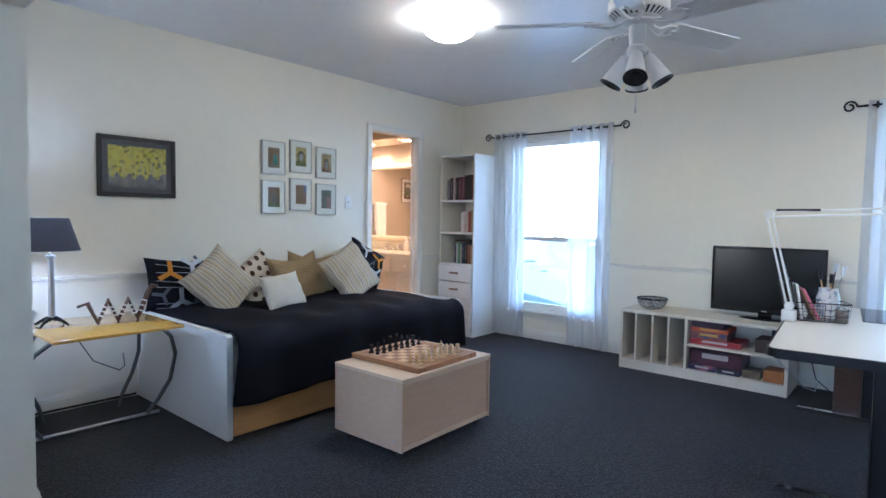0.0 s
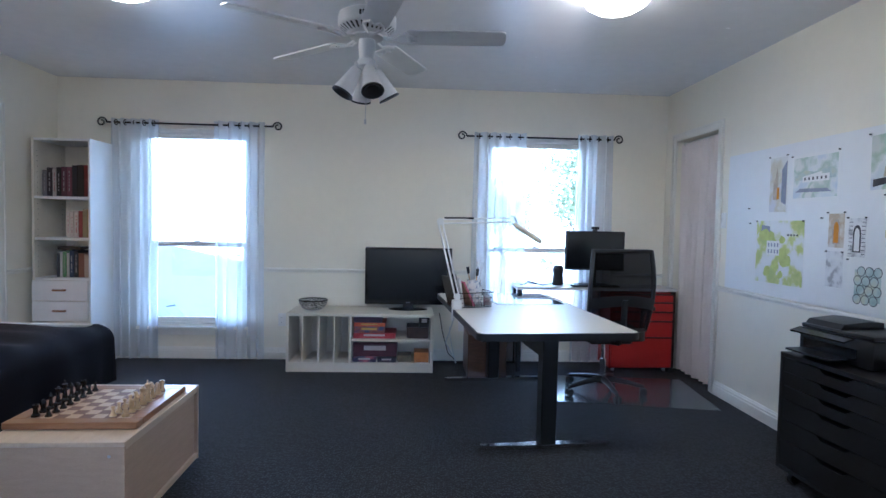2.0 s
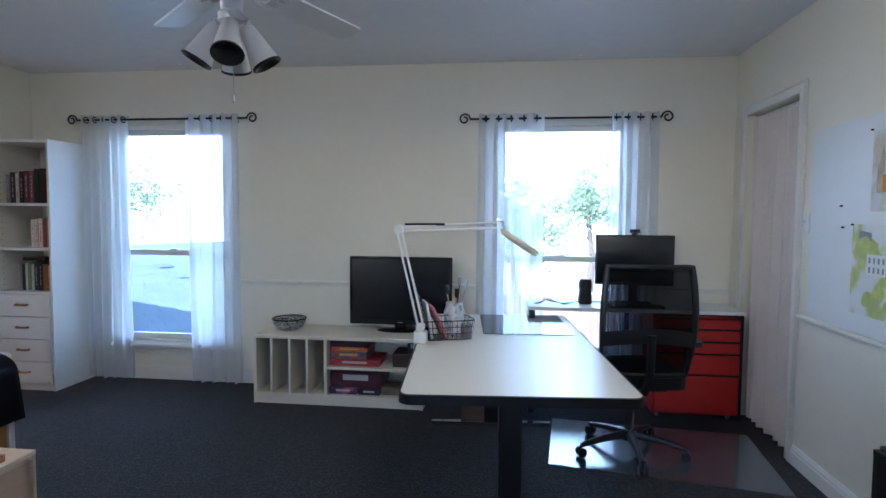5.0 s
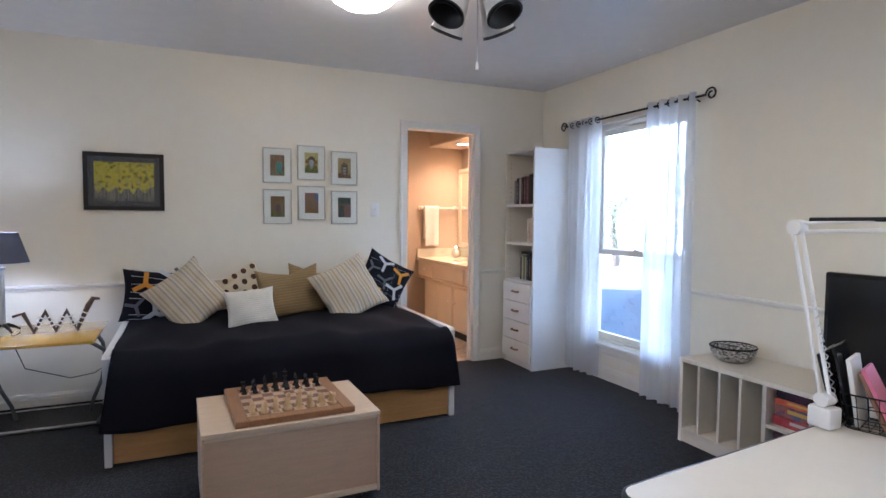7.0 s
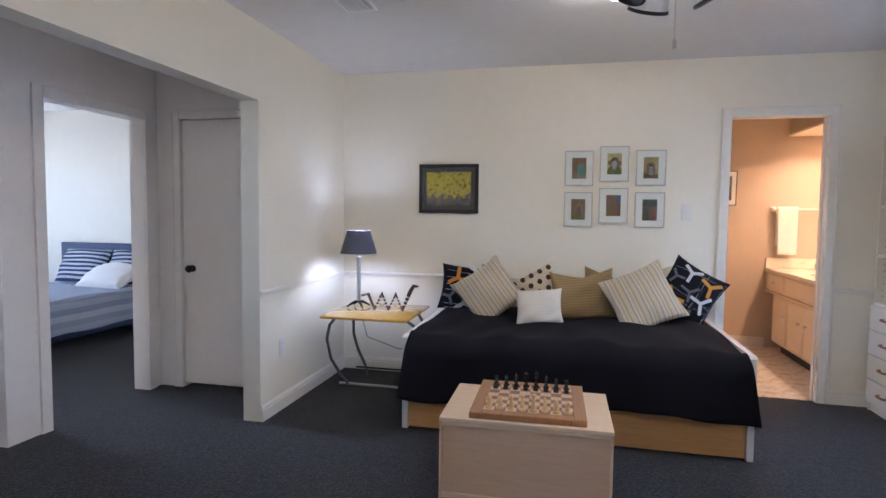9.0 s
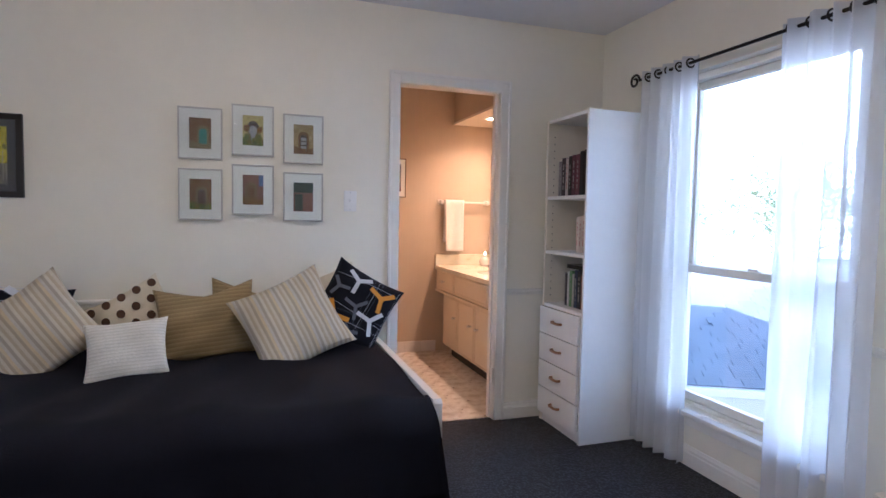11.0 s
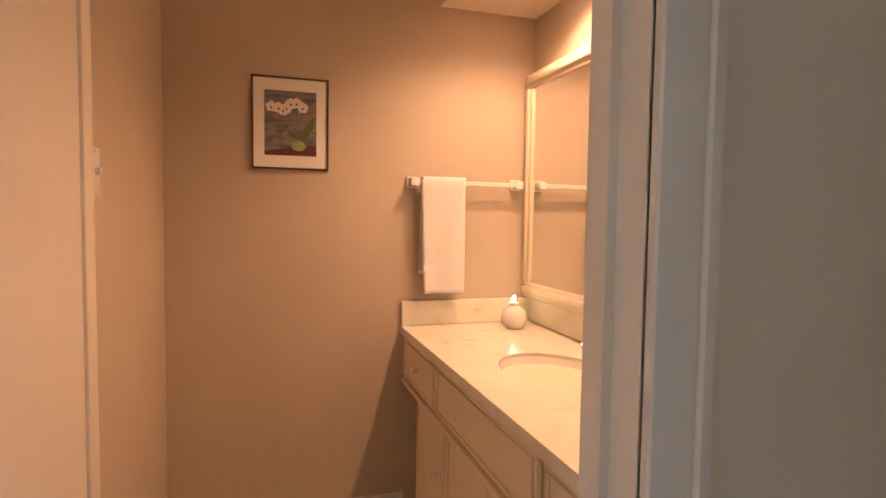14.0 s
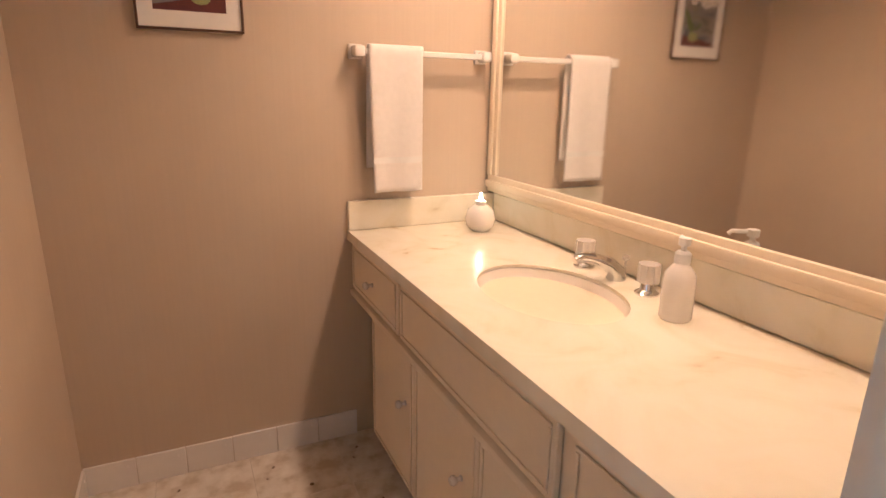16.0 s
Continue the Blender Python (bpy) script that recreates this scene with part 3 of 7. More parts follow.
# ---------------------------------------------------------------- ceiling fittings
def ceiling_light(m):
    t = thing("ceiling_light", "lit round frosted-glass flush ceiling light", "ceiling light", m, "flush ceiling lights")
    part("base_ring", lathe(B(), [(0.0, 0.0), (0.142, 0.0), (0.142, -0.03), (0.130, -0.034), (0.0, -0.034)], 32), FANWHITE, t)
    part("diffuser", lathe(B(), [(0.130, -0.035), (0.165, -0.045), (0.170, -0.062), (0.152, -0.092), (0.104, -0.122), (0.052, -0.138), (0, -0.142)], 32), DOME, t, "glowing frosted glass dome")
    return t


one = ceiling_light(pose(-1.90, 3.54, H))
copy_thing(one, pose(0.565, 3.48, H))

FANX, FANY = -0.69, 3.54
fan = thing("ceiling_fan", "white five-blade ceiling fan with four spot cups", "ceiling fan", pose(FANX, FANY, H))
part("canopy", lathe(B(), [(0, 0), (0.072, 0), (0.072, -0.02), (0.058, -0.055), (0.030, -0.075), (0, -0.075)], 24), FANWHITE, fan)
part("down_rod", cyl(B(), (0, 0, -0.074), (0, 0, -0.165), 0.014, n=14), FANWHITE, fan)
part("motor_housing", lathe(B(), [(0, -0.160), (0.05, -0.160), (0.120, -0.166), (0.142, -0.178), (0.146, -0.190), (0.146, -0.232), (0.140, -0.242), (0.10, -0.268), (0.060, -0.280), (0, -0.280)], 36), FANWHITE, fan)
vent = B()
for k in range(30):
    a = 2 * math.pi * k / 30
    c, s_ = math.cos(a), math.sin(a)
    quad(vent, *[(c * r - s_ * o, s_ * r + c * o, z) for r, o, z in ((0.137, -0.006, -0.2455), (0.137, 0.006, -0.2455), (0.103, 0.004, -0.2675), (0.103, -0.004, -0.2675))])
part("vent_slots", vent, BLACK, fan, "dark cooling slots")
vb = B()
for k in range(6):
    a = radians(262 + 6 * k)
    c, s_ = math.cos(a), math.sin(a)
    quad(vb, *[(c * 0.1466 - s_ * o, s_ * 0.1466 + c * o, z) for o, z in ((-0.005, -0.222), (0.005, -0.222), (0.005, -0.198), (-0.005, -0.198))])
part("side_vents", vb, BLACK, fan)
part("flywheel", lathe(B(), [(0, -0.2805), (0.085, -0.2805), (0.088, -0.290), (0.060, -0.298), (0, -0.298)], 28), FANWHITE, fan)
part("switch_housing", lathe(B(), [(0, -0.2985), (0.040, -0.2985), (0.043, -0.33), (0.037, -0.395), (0.048, -0.405), (0.046, -0.430), (0.02, -0.445), (0, -0.446)], 24), FANWHITE, fan)
blade_bm = prism(B(), rounded(0.20, -0.066, 0.70, 0.066, 0.03), -0.004, 0.004)
blade_me = mesh_of("blade", blade_bm, FANWHITE)
arm_bm = B()
for s_ in (-1, 1):
    tube(arm_bm, [(0.075, 0.012 * s_, -0.004), (0.13, 0.020 * s_, -0.020), (0.17, 0.046 * s_, -0.010), (0.21, 0.050 * s_, -0.009), (0.25, 0.022 * s_, -0.009), (0.22, 0.008 * s_, -0.009)], 0.006, 6)
arm_me = mesh_of("bracket", arm_bm, FANWHITE)
for k in range(5):
    b = part("blade", blade_me, None, fan, "", pose(0, 0, -0.283, 0, 0, -4 + 72 * k) @ pose(0, 0, 0, -12, 0, 0))
    part("bracket", arm_me, None, b, "scrolled blade bracket")
cup_bm = lathe(B(), [(0.014, 0.006), (0.028, 0.002), (0.034, -0.03), (0.046, -0.10), (0.054, -0.145), (0.050, -0.145), (0.040, -0.10), (0.028, -0.035), (0, -0.03)], 24)
cup_me = mesh_of("spot_cup", cup_bm, FANWHITE)
rim_me = mesh_of("rim", lathe(B(), [(0.0545, -0.138), (0.057, -0.147), (0.050, -0.149), (0.038, -0.142), (0, -0.10)], 24), BLACK)
for k in range(4):
    a = 20 + 90 * k
    m = pose(0, 0, -0.452, 0, 0, a) @ pose(0.050, 0, 0, 0, -30, 0)
    c = part("spot_cup", cup_me, None, fan, "white metal spot cup", m)
    part("rim", rim_me, None, c, "black inner baffle")
    st = B()
    tube(st, [(0.03, 0, -0.418), (0.058, 0, -0.422), (0.055, 0, -0.452)], 0.008, 6)
    part("stem", st, FANWHITE, fan, "", pose(0, 0, 0, 0, 0, a))
ch = B()
tube(ch, [(0, 0.01, -0.445), (0, 0.012, -0.56), (-0.005, 0.014, -0.695)], 0.0018, 5)
lathe(ch, [(0, -0.720), (0.006, -0.715), (0.005, -0.694), (0, -0.690)], 8, (-0.005, 0.014, 0))
part("pull_chain", ch, STEEL, fan)

# ---------------------------------------------------------------- curtains
def rod(m, length):
    """A black iron rod with scroll ends; its left end is at the origin, it runs along +x."""
    t = thing("curtain_rod", "black wrought-iron curtain rod with scroll ends", "curtain rod", m, "curtain rods")
    part("pole", cyl(B(), (0.02, 0, 0), (length - 0.02, 0, 0), 0.008, n=12), IRON, t)
    for x, s in ((0.02, -1), (length - 0.02, 1)):
        pts = []
        for i in range(30):
            a = i / 29 * 2.6 * math.pi
            r = 0.042 - 0.028 * i / 29
            pts.append((x + s * (0.0 + 0.042 - 0.0 + r * math.cos(math.pi - a) * 1.0), 0, r * math.sin(a)))
        part("finial", tube(B(), pts, 0.0065, 8), IRON, t, "curled scroll finial")
    for x in (0.12, length - 0.12):
        bk = B()
        tube(bk, [(x, 0, 0), (x, 0.04, -0.012), (x, 0.075, -0.02)], 0.006, 8)
        box(bk, x - 0.012, 0.074, -0.05, x + 0.012, 0.078, 0.02, 0.002)
        part("bracket", bk, IRON, t)
    return t


def curtain_panel(name, x0, x1, y, z0, z1, folds, material, label, seed, group, spread=0.03, rings=True, along="x"):
    rng = random.Random(seed)
    ph = [rng.uniform(0, 6.28) for _ in range(4)]
    w = x1 - x0

    def fn(u, v):
        z = z0 + (z1 - z0) * v
        amp = 0.028 + 0.012 * (1 - v)
        flare = 1 + spread * (1 - v)
        s = u - 0.5
        xx = (x0 + x1) / 2 + w * s * flare + 0.008 * math.sin(9 * u + ph[0] + 2 * v)
        yy = amp * math.sin(2 * math.pi * folds * u + ph[1] + 0.5 * math.sin(2.2 * v + ph[2])) + 0.012 * math.sin(2 * math.pi * folds * 2.3 * u + ph[3] + 1.5 * v) * (1 - 0.5 * v)
        zz = z + (0.004 * math.sin(11 * u) if v < 0.02 else 0)
        return (xx, y + yy, zz) if along == "x" else (y + yy, xx, zz)
    t = thing(name, label, "curtain", None, group)
    part("cloth", sheet(B(), fn, int(folds * 14), 26), material, t)
    if rings:
        n = folds
        for k in range(n):
            u = (k + 0.5) / n
            rb = B()
            c = Vector((x0 + w * u, 5.72, z1 - 0.035))
            pts = [(c.x + 0.004 * math.cos(a), c.y + 0.022 * math.cos(a), c.z + 0.022 * math.sin(a)) for a in [6.2832 * i / 14 for i in range(14)]]
            part("eyelet", tube(rb, pts, 0.0045, 6, True), IRON, t, "dark metal eyelet ring")
    return t


rod(pose(-3.15, 5.72, 2.088), 1.47)
rod(pose(0.0, 5.72, 2.056), 1.39)
for i, (x0, x1, f) in enumerate(((-3.09, -2.69, 5), (-2.21, -1.77, 5), (0.09, 0.55, 5), (1.02, 1.35, 4))):
    curtain_panel("curtain", x0, x1, 5.72, 0.02, 2.122 if i < 2 else 2.092, f, VOILE, "sheer white voile curtain panel on eyelets", i + 3, "window curtains")
curtain_panel("closet_curtain", 4.88, 5.55, EX + 0.055, 0.02, 2.0, 7, PINKVOILE, "pale blush cotton curtain hanging in the closet opening", 12, "", 0.0, False, "y")
structure("trim", cyl(B(), (EX + 0.055, 4.87, 2.01), (EX + 0.055, 5.56, 2.01), 0.008, n=10), TRIM)

# ---------------------------------------------------------------- daybed
bed = thing("daybed", "white-framed daybed with honey-wood drawers and dark coverlet", "daybed", pose(0, 0, 0))
for y0, y1 in ((2.31, 2.345), (4.265, 4.30)):
    pb = prism(B(), [(-3.56, 0.0), (-2.385, 0.0), (-2.385, 0.565), (-2.40, 0.580), (-3.545, 0.580), (-3.56, 0.565)], y0, y1, "y")
    part("side_panel", pb, WHITE, bed, "white laminate end panel")
part("back_rail", box(B(), -3.56, 2.345, 0.10, -3.54, 4.265, 0.45), WHITE, bed)
part("base", box(B(), -3.54, 2.347, 0.012, -2.415, 4.263, 0.22), WHITE, bed)
for y0, y1 in ((2.350, 3.303), (3.307, 4.260)):
    part("drawer_front", box(B(), -2.413, y0, 0.012, -2.392, y1, 0.235, 0.003), HONEY, bed, "honey-coloured wooden drawer front")
part("mattress", box(B(), -3.53, 2.36, 0.225, -2.43, 4.25, 0.53, 0.05, 3), WHITE, bed)


def cover_fn(u, v):
    # u runs along the bed, v from the wall over the front edge and down
    y = 2.352 + 1.906 * u
    top = 0.575
    edge_l = max(0.0, 1 - u / 0.10)
    edge_r = max(0.0, 1 - (1 - u) / 0.10)
    w1 = 0.010 * math.sin(9 * u + 5 * v) + 0.008 * math.sin(23 * u - 8 * v) + 0.006 * math.sin(41 * u + 13 * v)
    if v < 0.68:
        s = v / 0.68
        x = -3.53 + 1.09 * s
        z = top + 0.012 + w1 - 0.02 * (edge_l ** 2 + edge_r ** 2)
    else:
        s = (v - 0.68) / 0.32
        a = min(1.0, s / 0.35) * math.pi / 2
        x = -2.44 + 0.115 * math.sin(a) + (0.018 * math.sin(17 * u + 1.0) + 0.012 * math.sin(37 * u)) * s
        z = top + 0.012 + w1 * (1 - s) - 0.10 * (1 - math.cos(a)) - max(0, s - 0.35) / 0.65 * (0.265 + 0.018 * math.sin(6 * u + 0.4) + 0.01 * math.sin(15 * u))
        sp = max(0.0, s - 0.15)
        if u < 0.05:
            y -= 0.06 * sp * (1 - u / 0.05) ** 0.5
        if u > 0.95:
            y += 0.075 * sp * (1 - (1 - u) / 0.05) ** 0.5
    return (x, y, z)


coverlet = thing("coverlet", "rumpled navy-black cotton coverlet spread over the daybed", "bedspread")
cloth = part("cloth", sheet(B(), cover_fn, 90, 60), COVER, coverlet)
sm = cloth.modifiers.new("thick", "SOLIDIFY")
sm.thickness, sm.offset = 0.012, 1
part("hem", tube(B(), [Vector(cover_fn(0.004 + 0.992 * i / 90, 1.0)) + Vector((0.004, 0, 0.004)) for i in range(91)], 0.008, 6), COVER, coverlet, "rolled bottom hem")


def cushion_bm(wd, ht, th, pinch=0.10, n=26, sag=0.0, seed=0):
    rng = random.Random(seed)
    ph = [rng.uniform(0, 6.28) for _ in range(6)]
    bm = B()
    verts = {}
    for side in (1, -1):
        for j in range(n + 1):
            for i in range(n + 1):
                u, v = 2 * i / n - 1, 2 * j / n - 1
                edge = i in (0, n) or j in (0, n)
                if side == -1 and edge:
                    verts[(side, i, j)] = verts[(1, i, j)]
                    continue
                k = (1 - abs(u) ** 2.4) * (1 - abs(v) ** 2.4)
                bulge = th / 2 * (max(0.0, k) ** 0.42)
                inx = 1 - pinch * (1 - v * v) * abs(u) ** 3
                iny = 1 - pinch * (1 - u * u) * abs(v) ** 3
                wr = 0.05 * th * (math.sin(5 * u + 3 * v + ph[0]) + 0.7 * math.sin(9 * v - 4 * u + ph[1])) * (1 - k * 0.4) * (0 if edge else 1)
                x, y = u * wd / 2 * inx, v * ht / 2 * iny
                z = side * bulge + wr
                y -= sag * (1 - abs(u)) * (v > 0) * v
                verts[(side, i, j)] = bm.verts.new((x, y, z))
        for j in range(n):
            for i in range(n):
                q = [verts[(side, i, j)], verts[(side, i + 1, j)], verts[(side, i + 1, j + 1)], verts[(side, i, j + 1)]]
                bm.faces.new(q if side == 1 else q[::-1])
    return bm


STRIPE = stripes("striped_linen", [(0.50, 0.41, 0.28), (0.60, 0.52, 0.38), (0.44, 0.36, 0.25), (0.62, 0.50, 0.31), (0.56, 0.50, 0.40), (0.42, 0.36, 0.28), (0.63, 0.56, 0.42)], 0.085)
IVORY = stripes("ivory_chenille", [(0.74, 0.69, 0.58), (0.66, 0.61, 0.50), (0.76, 0.71, 0.61)], 0.014, 1)
KHAKI = stripes("khaki_rib", [(0.34, 0.235, 0.10), (0.38, 0.27, 0.125), (0.31, 0.215, 0.09)], 0.02, 1)
NAVYPRINT = mat("navy_print_cotton", (0.009, 0.010, 0.016), 0.85, var=0.2, bump=0.2, bscale=250)
NAVYPRINT.node_tree.nodes["Principled BSDF"].inputs["Specular IOR Level"].default_value = 0.15
SPOTGROUND = mat("cream_linen", (0.66, 0.57, 0.40), 0.9, var=0.05, bump=0.3, bscale=250)
SPOTBROWN = mat("brown_spot", (0.075, 0.032, 0.012), 0.85, var=0.2)
ORANGE = mat("orange_print", (0.62, 0.26, 0.015), 0.8, var=0.08)
PALEPRINT = mat("pale_grey_print", (0.55, 0.56, 0.58), 0.8, var=0.08)
GREYPRINT = mat("slate_print", (0.10, 0.11, 0.13), 0.8, var=0.1)


def on_cushion(fn_pts, wd, ht, th, off=0.0035):
    """Lifts flat outlines (lists of 2D points) onto the front of a cushion."""
    bm = B()
    for pts in fn_pts:
        vs = []
        for x, y in pts:
            u, v = max(-0.97, min(0.97, 2 * x / wd)), max(-0.97, min(0.97, 2 * y / ht))
            k = (1 - abs(u) ** 2.4) * (1 - abs(v) ** 2.4)
            vs.append((x, y, th / 2 * max(0.0, k) ** 0.42 + off + 0.05 * th))
        quad(bm, *vs)
    return bm


def strip(p, q, w, n=6):
    p, q = Vector((*p, 0)), Vector((*q, 0))
    d = (q - p).normalized()
    o = Vector((-d.y, d.x, 0)) * (w / 2)
    out = []
    for i in range(n):
        a, b = p.lerp(q, i / n), p.lerp(q, (i + 1) / n)
        out.append([(c.x, c.y) for c in (a - o, b - o, b + o, a + o)])
    return out


def wye(cx, cy, r, turn, w=0.03):
    out = []
    for k in range(3):
        a = radians(turn + 120 * k)
        out += strip((cx, cy), (cx + r * math.cos(a), cy + r * math.sin(a)), w, 3)
    return out


def pillow(m, wd, ht, th, material, label, seed, pattern="", pinch=0.10, sag=0.0):
    t = thing("throw_pillow", label, "throw pillow", m, "pillows on the daybed")
    part("cover", cushion_bm(wd, ht, th, pinch, 26, sag, seed), material, t)
    if pattern == "wye":
        for cx, cy, r, a in ((-0.10, 0.07, 0.085, 90), (0.13, -0.02, 0.08, 60)):
            part("orange_motif", on_cushion(wye(cx, cy, r, a), wd, ht, th), ORANGE, t, "orange branching motif")
        for cx, cy, r, a in ((0.05, 0.13, 0.08, 30), (-0.03, -0.12, 0.085, 95)):
            part("pale_motif", on_cushion(wye(cx, cy, r, a), wd, ht, th, 0.0045), PALEPRINT, t, "pale grey branching motif")
        for cx, cy, r, a in ((0.12, 0.14, 0.07, 10), (-0.15, -0.08, 0.07, 50), (0.10, -0.15, 0.06, 20)):
            part("slate_motif", on_cushion(wye(cx, cy, r, a, 0.022), wd, ht, th, 0.003), GREYPRINT, t)
        rng = random.Random(seed)
        for k in range(7):
            y = -0.18 + 0.06 * k
            ln = strip((-0.19, y + rng.uniform(-0.05, 0.05)), (0.19, y + rng.uniform(-0.05, 0.05)), 0.003, 10)
            part("thin_line", on_cushion(ln, wd, ht, th, 0.002), PALEPRINT, t)
    if pattern == "wye2":
        for cx, cy, r, a in ((-0.08, -0.11, 0.085, 7), (0.10, 0.085, 0.08, 42)):
            part("orange_motif", on_cushion(wye(cx, cy, r, a, 0.024), wd, ht, th), ORANGE, t, "orange branching motif")
        for cx, cy, r, a in ((-0.05, 0.11, 0.075, 30), (0.10, -0.05, 0.08, 55)):
            part("pale_motif", on_cushion(wye(cx, cy, r, a, 0.022), wd, ht, th, 0.0045), PALEPRINT, t, "pale grey branching motif")
        for cx, cy, r, a in ((-0.13, 0.04, 0.06, 10), (0.0, -0.02, 0.07, 50), (0.03, -0.15, 0.05, 20)):
            part("slate_motif", on_cushion(wye(cx, cy, r, a, 0.018), wd, ht, th, 0.003), GREYPRINT, t)
        rng = random.Random(seed)
        for k in range(9):
            x = rng.uniform(-0.17, 0.17)
            y = rng.uniform(-0.17, 0.17)
            ln = strip((-0.17, y), (0.17, y + rng.uniform(-0.05, 0.05)), 0.0013, 10) if k % 2 else strip((x, -0.17), (x + rng.uniform(-0.05, 0.05), 0.17), 0.0013, 10)
            part("thin_line", on_cushion(ln, wd, ht, th, 0.002), PALEPRINT if k % 3 else GREYPRINT, t)
    if pattern == "spots":
        for j in range(-2, 3):
            for i in range(-2, 3):
                cx, cy = i * 0.072 + (0.036 if j % 2 else 0), j * 0.07
                if abs(cx) > 0.17:
                    continue
                pts = []
                for k in range(12):
                    a = 6.2832 * k / 12
                    x, y = cx + 0.019 * math.cos(a), cy + 0.021 * math.sin(a)
                    u, v = 2 * x / wd, 2 * y / ht
                    kk = (1 - min(0.98, abs(u)) ** 2.4) * (1 - min(0.98, abs(v)) ** 2.4)
                    pts.append((x, y, th / 2 * max(0.0, kk) ** 0.42 + 0.004 + 0.05 * th))
                bm = B()
                quad(bm, *pts)
                part("spot", bm, SPOTBROWN, t, "dark brown woven spot")
    return t


def lean(x, y, z, back, spin, yaw=90):
    """Pose of a cushion: faces +x leaning back by so many degrees, spun in its own plane."""
    return pose(x, y, z, 0, 0, yaw) @ pose(0, 0, 0, 90 - back, 0, 0) @ pose(0, 0, 0, 0, 0, spin)


pillow(lean(-3.42, 2.55, 0.747, 14, -4), 0.50, 0.36, 0.10, NAVYPRINT, "navy pillow with orange and grey branching print", 2, "wye")
pillow(lean(-3.21, 2.72, 0.757, 24, 38), 0.42, 0.42, 0.14, STRIPE, "beige striped linen pillow tipped on its corner", 3)
pillow(lean(-3.38, 3.09, 0.742, 14, 30), 0.36, 0.36, 0.11, SPOTGROUND, "cream pillow with dark brown woven spots", 4, "spots")
pillow(lean(-3.05, 3.10, 0.687, 28, 5), 0.33, 0.27, 0.10, IVORY, "small ivory textured pillow", 5)
pillow(lean(-3.32, 3.40, 0.747, 18, 6), 0.46, 0.38, 0.15, KHAKI, "khaki ribbed pillow with a soft sagging top", 6, "", 0.08, 0.05)
pillow(lean(-3.42, 3.62, 0.742, 12, -6), 0.46, 0.38, 0.13, KHAKI, "khaki ribbed pillow against the wall", 7, "", 0.08, 0.05)
pillow(lean(-3.13, 3.79, 0.767, 26, 25), 0.46, 0.44, 0.15, STRIPE, "beige striped linen pillow leaning forward", 8)
pillow(lean(-3.46, 4.02, 0.782, 10, 20), 0.38, 0.38, 0.08, SPOTGROUND, "plain cream pillow behind the navy one", 9)
pillow(lean(-3.35, 4.13, 0.797, 20, -32), 0.40, 0.40, 0.12, NAVYPRINT, "navy pillow with orange and grey branching print on its corner", 10, "wye2")

# ---------------------------------------------------------------- rolling chest and chess set
chest = thing("rolling_chest", "pale birch chest on black castors", "chest", pose(-1.757, 3.123, 0, 0, 0, 0.8))
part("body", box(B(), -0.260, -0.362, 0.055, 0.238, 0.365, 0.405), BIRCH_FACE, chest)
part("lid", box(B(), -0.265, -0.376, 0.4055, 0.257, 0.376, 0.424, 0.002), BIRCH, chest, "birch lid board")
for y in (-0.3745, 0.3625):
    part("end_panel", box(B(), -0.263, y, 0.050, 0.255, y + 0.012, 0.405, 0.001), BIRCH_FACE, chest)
fp = B()
box(fp, 0.2385, -0.362, 0.055, 0.252, 0.362, 0.078)
box(fp, 0.2385, -0.362, 0.390, 0.252, 0.362, 0.405)
part("front_rail", fp, BIRCH, chest)
for y in (-0.375, 0.375):
    for x in (-0.21, 0.20):
        for z in (0.10, 0.37):
            part("screw_cap", cyl(B(), (x, y, z), (x, y + math.copysign(0.002, y), z), 0.006, n=10), STEEL, chest)
castor_w = mesh_of("wheel", cyl(B(), (0, -0.010, 0.022), (0, 0.010, 0.022), 0.022, n=18), BLACK)
castor_f = mesh_of("castor_fork", box(box(box(B(), -0.014, -0.017, 0.02, 0.014, -0.012, 0.0472), -0.014, 0.012, 0.02, 0.014, 0.017, 0.0472), -0.025, -0.025, 0.0475, 0.025, 0.025, 0.0500), BLACK)
for x in (-0.20, 0.19):
    for y in (-0.32, 0.32):
        f = part("castor", castor_f, None, chest, "black swivel castor", pose(x, y, 0, 0, 0, 37 * (x + y) * 9))
        part("wheel", castor_w, None, f)

CB = pose(-1.775, 3.13, 0.4245, 0, 0, 1.5)
cboard = thing("chess_board", "inlaid wooden chess board with brown frame", "chess board", CB)
fb = B()
for a in ((-0.255, -0.255, 0.0, 0.255, -0.20, 0.028), (-0.255, 0.20, 0.0, 0.255, 0.255, 0.028), (-0.255, -0.20, 0.0, -0.20, 0.20, 0.028), (0.20, -0.20, 0.0, 0.255, 0.20, 0.028)):
    box(fb, *a, 0.003)
box(fb, -0.20, -0.20, 0.001, 0.20, 0.20, 0.020)
part("frame", fb, BOARDWOOD, cboard)
sq = [mesh_of("square", box(B(), -0.0246, -0.0246, 0.0203, 0.0246, 0.0246, 0.0265), mm) for mm in (DARKSQ, LIGHTSQ)]
for i in range(8):
    for j in range(8):
        part("square", sq[(i + j) % 2], None, cboard, "", pose(-0.175 + 0.05 * i, -0.175 + 0.05 * j, 0))
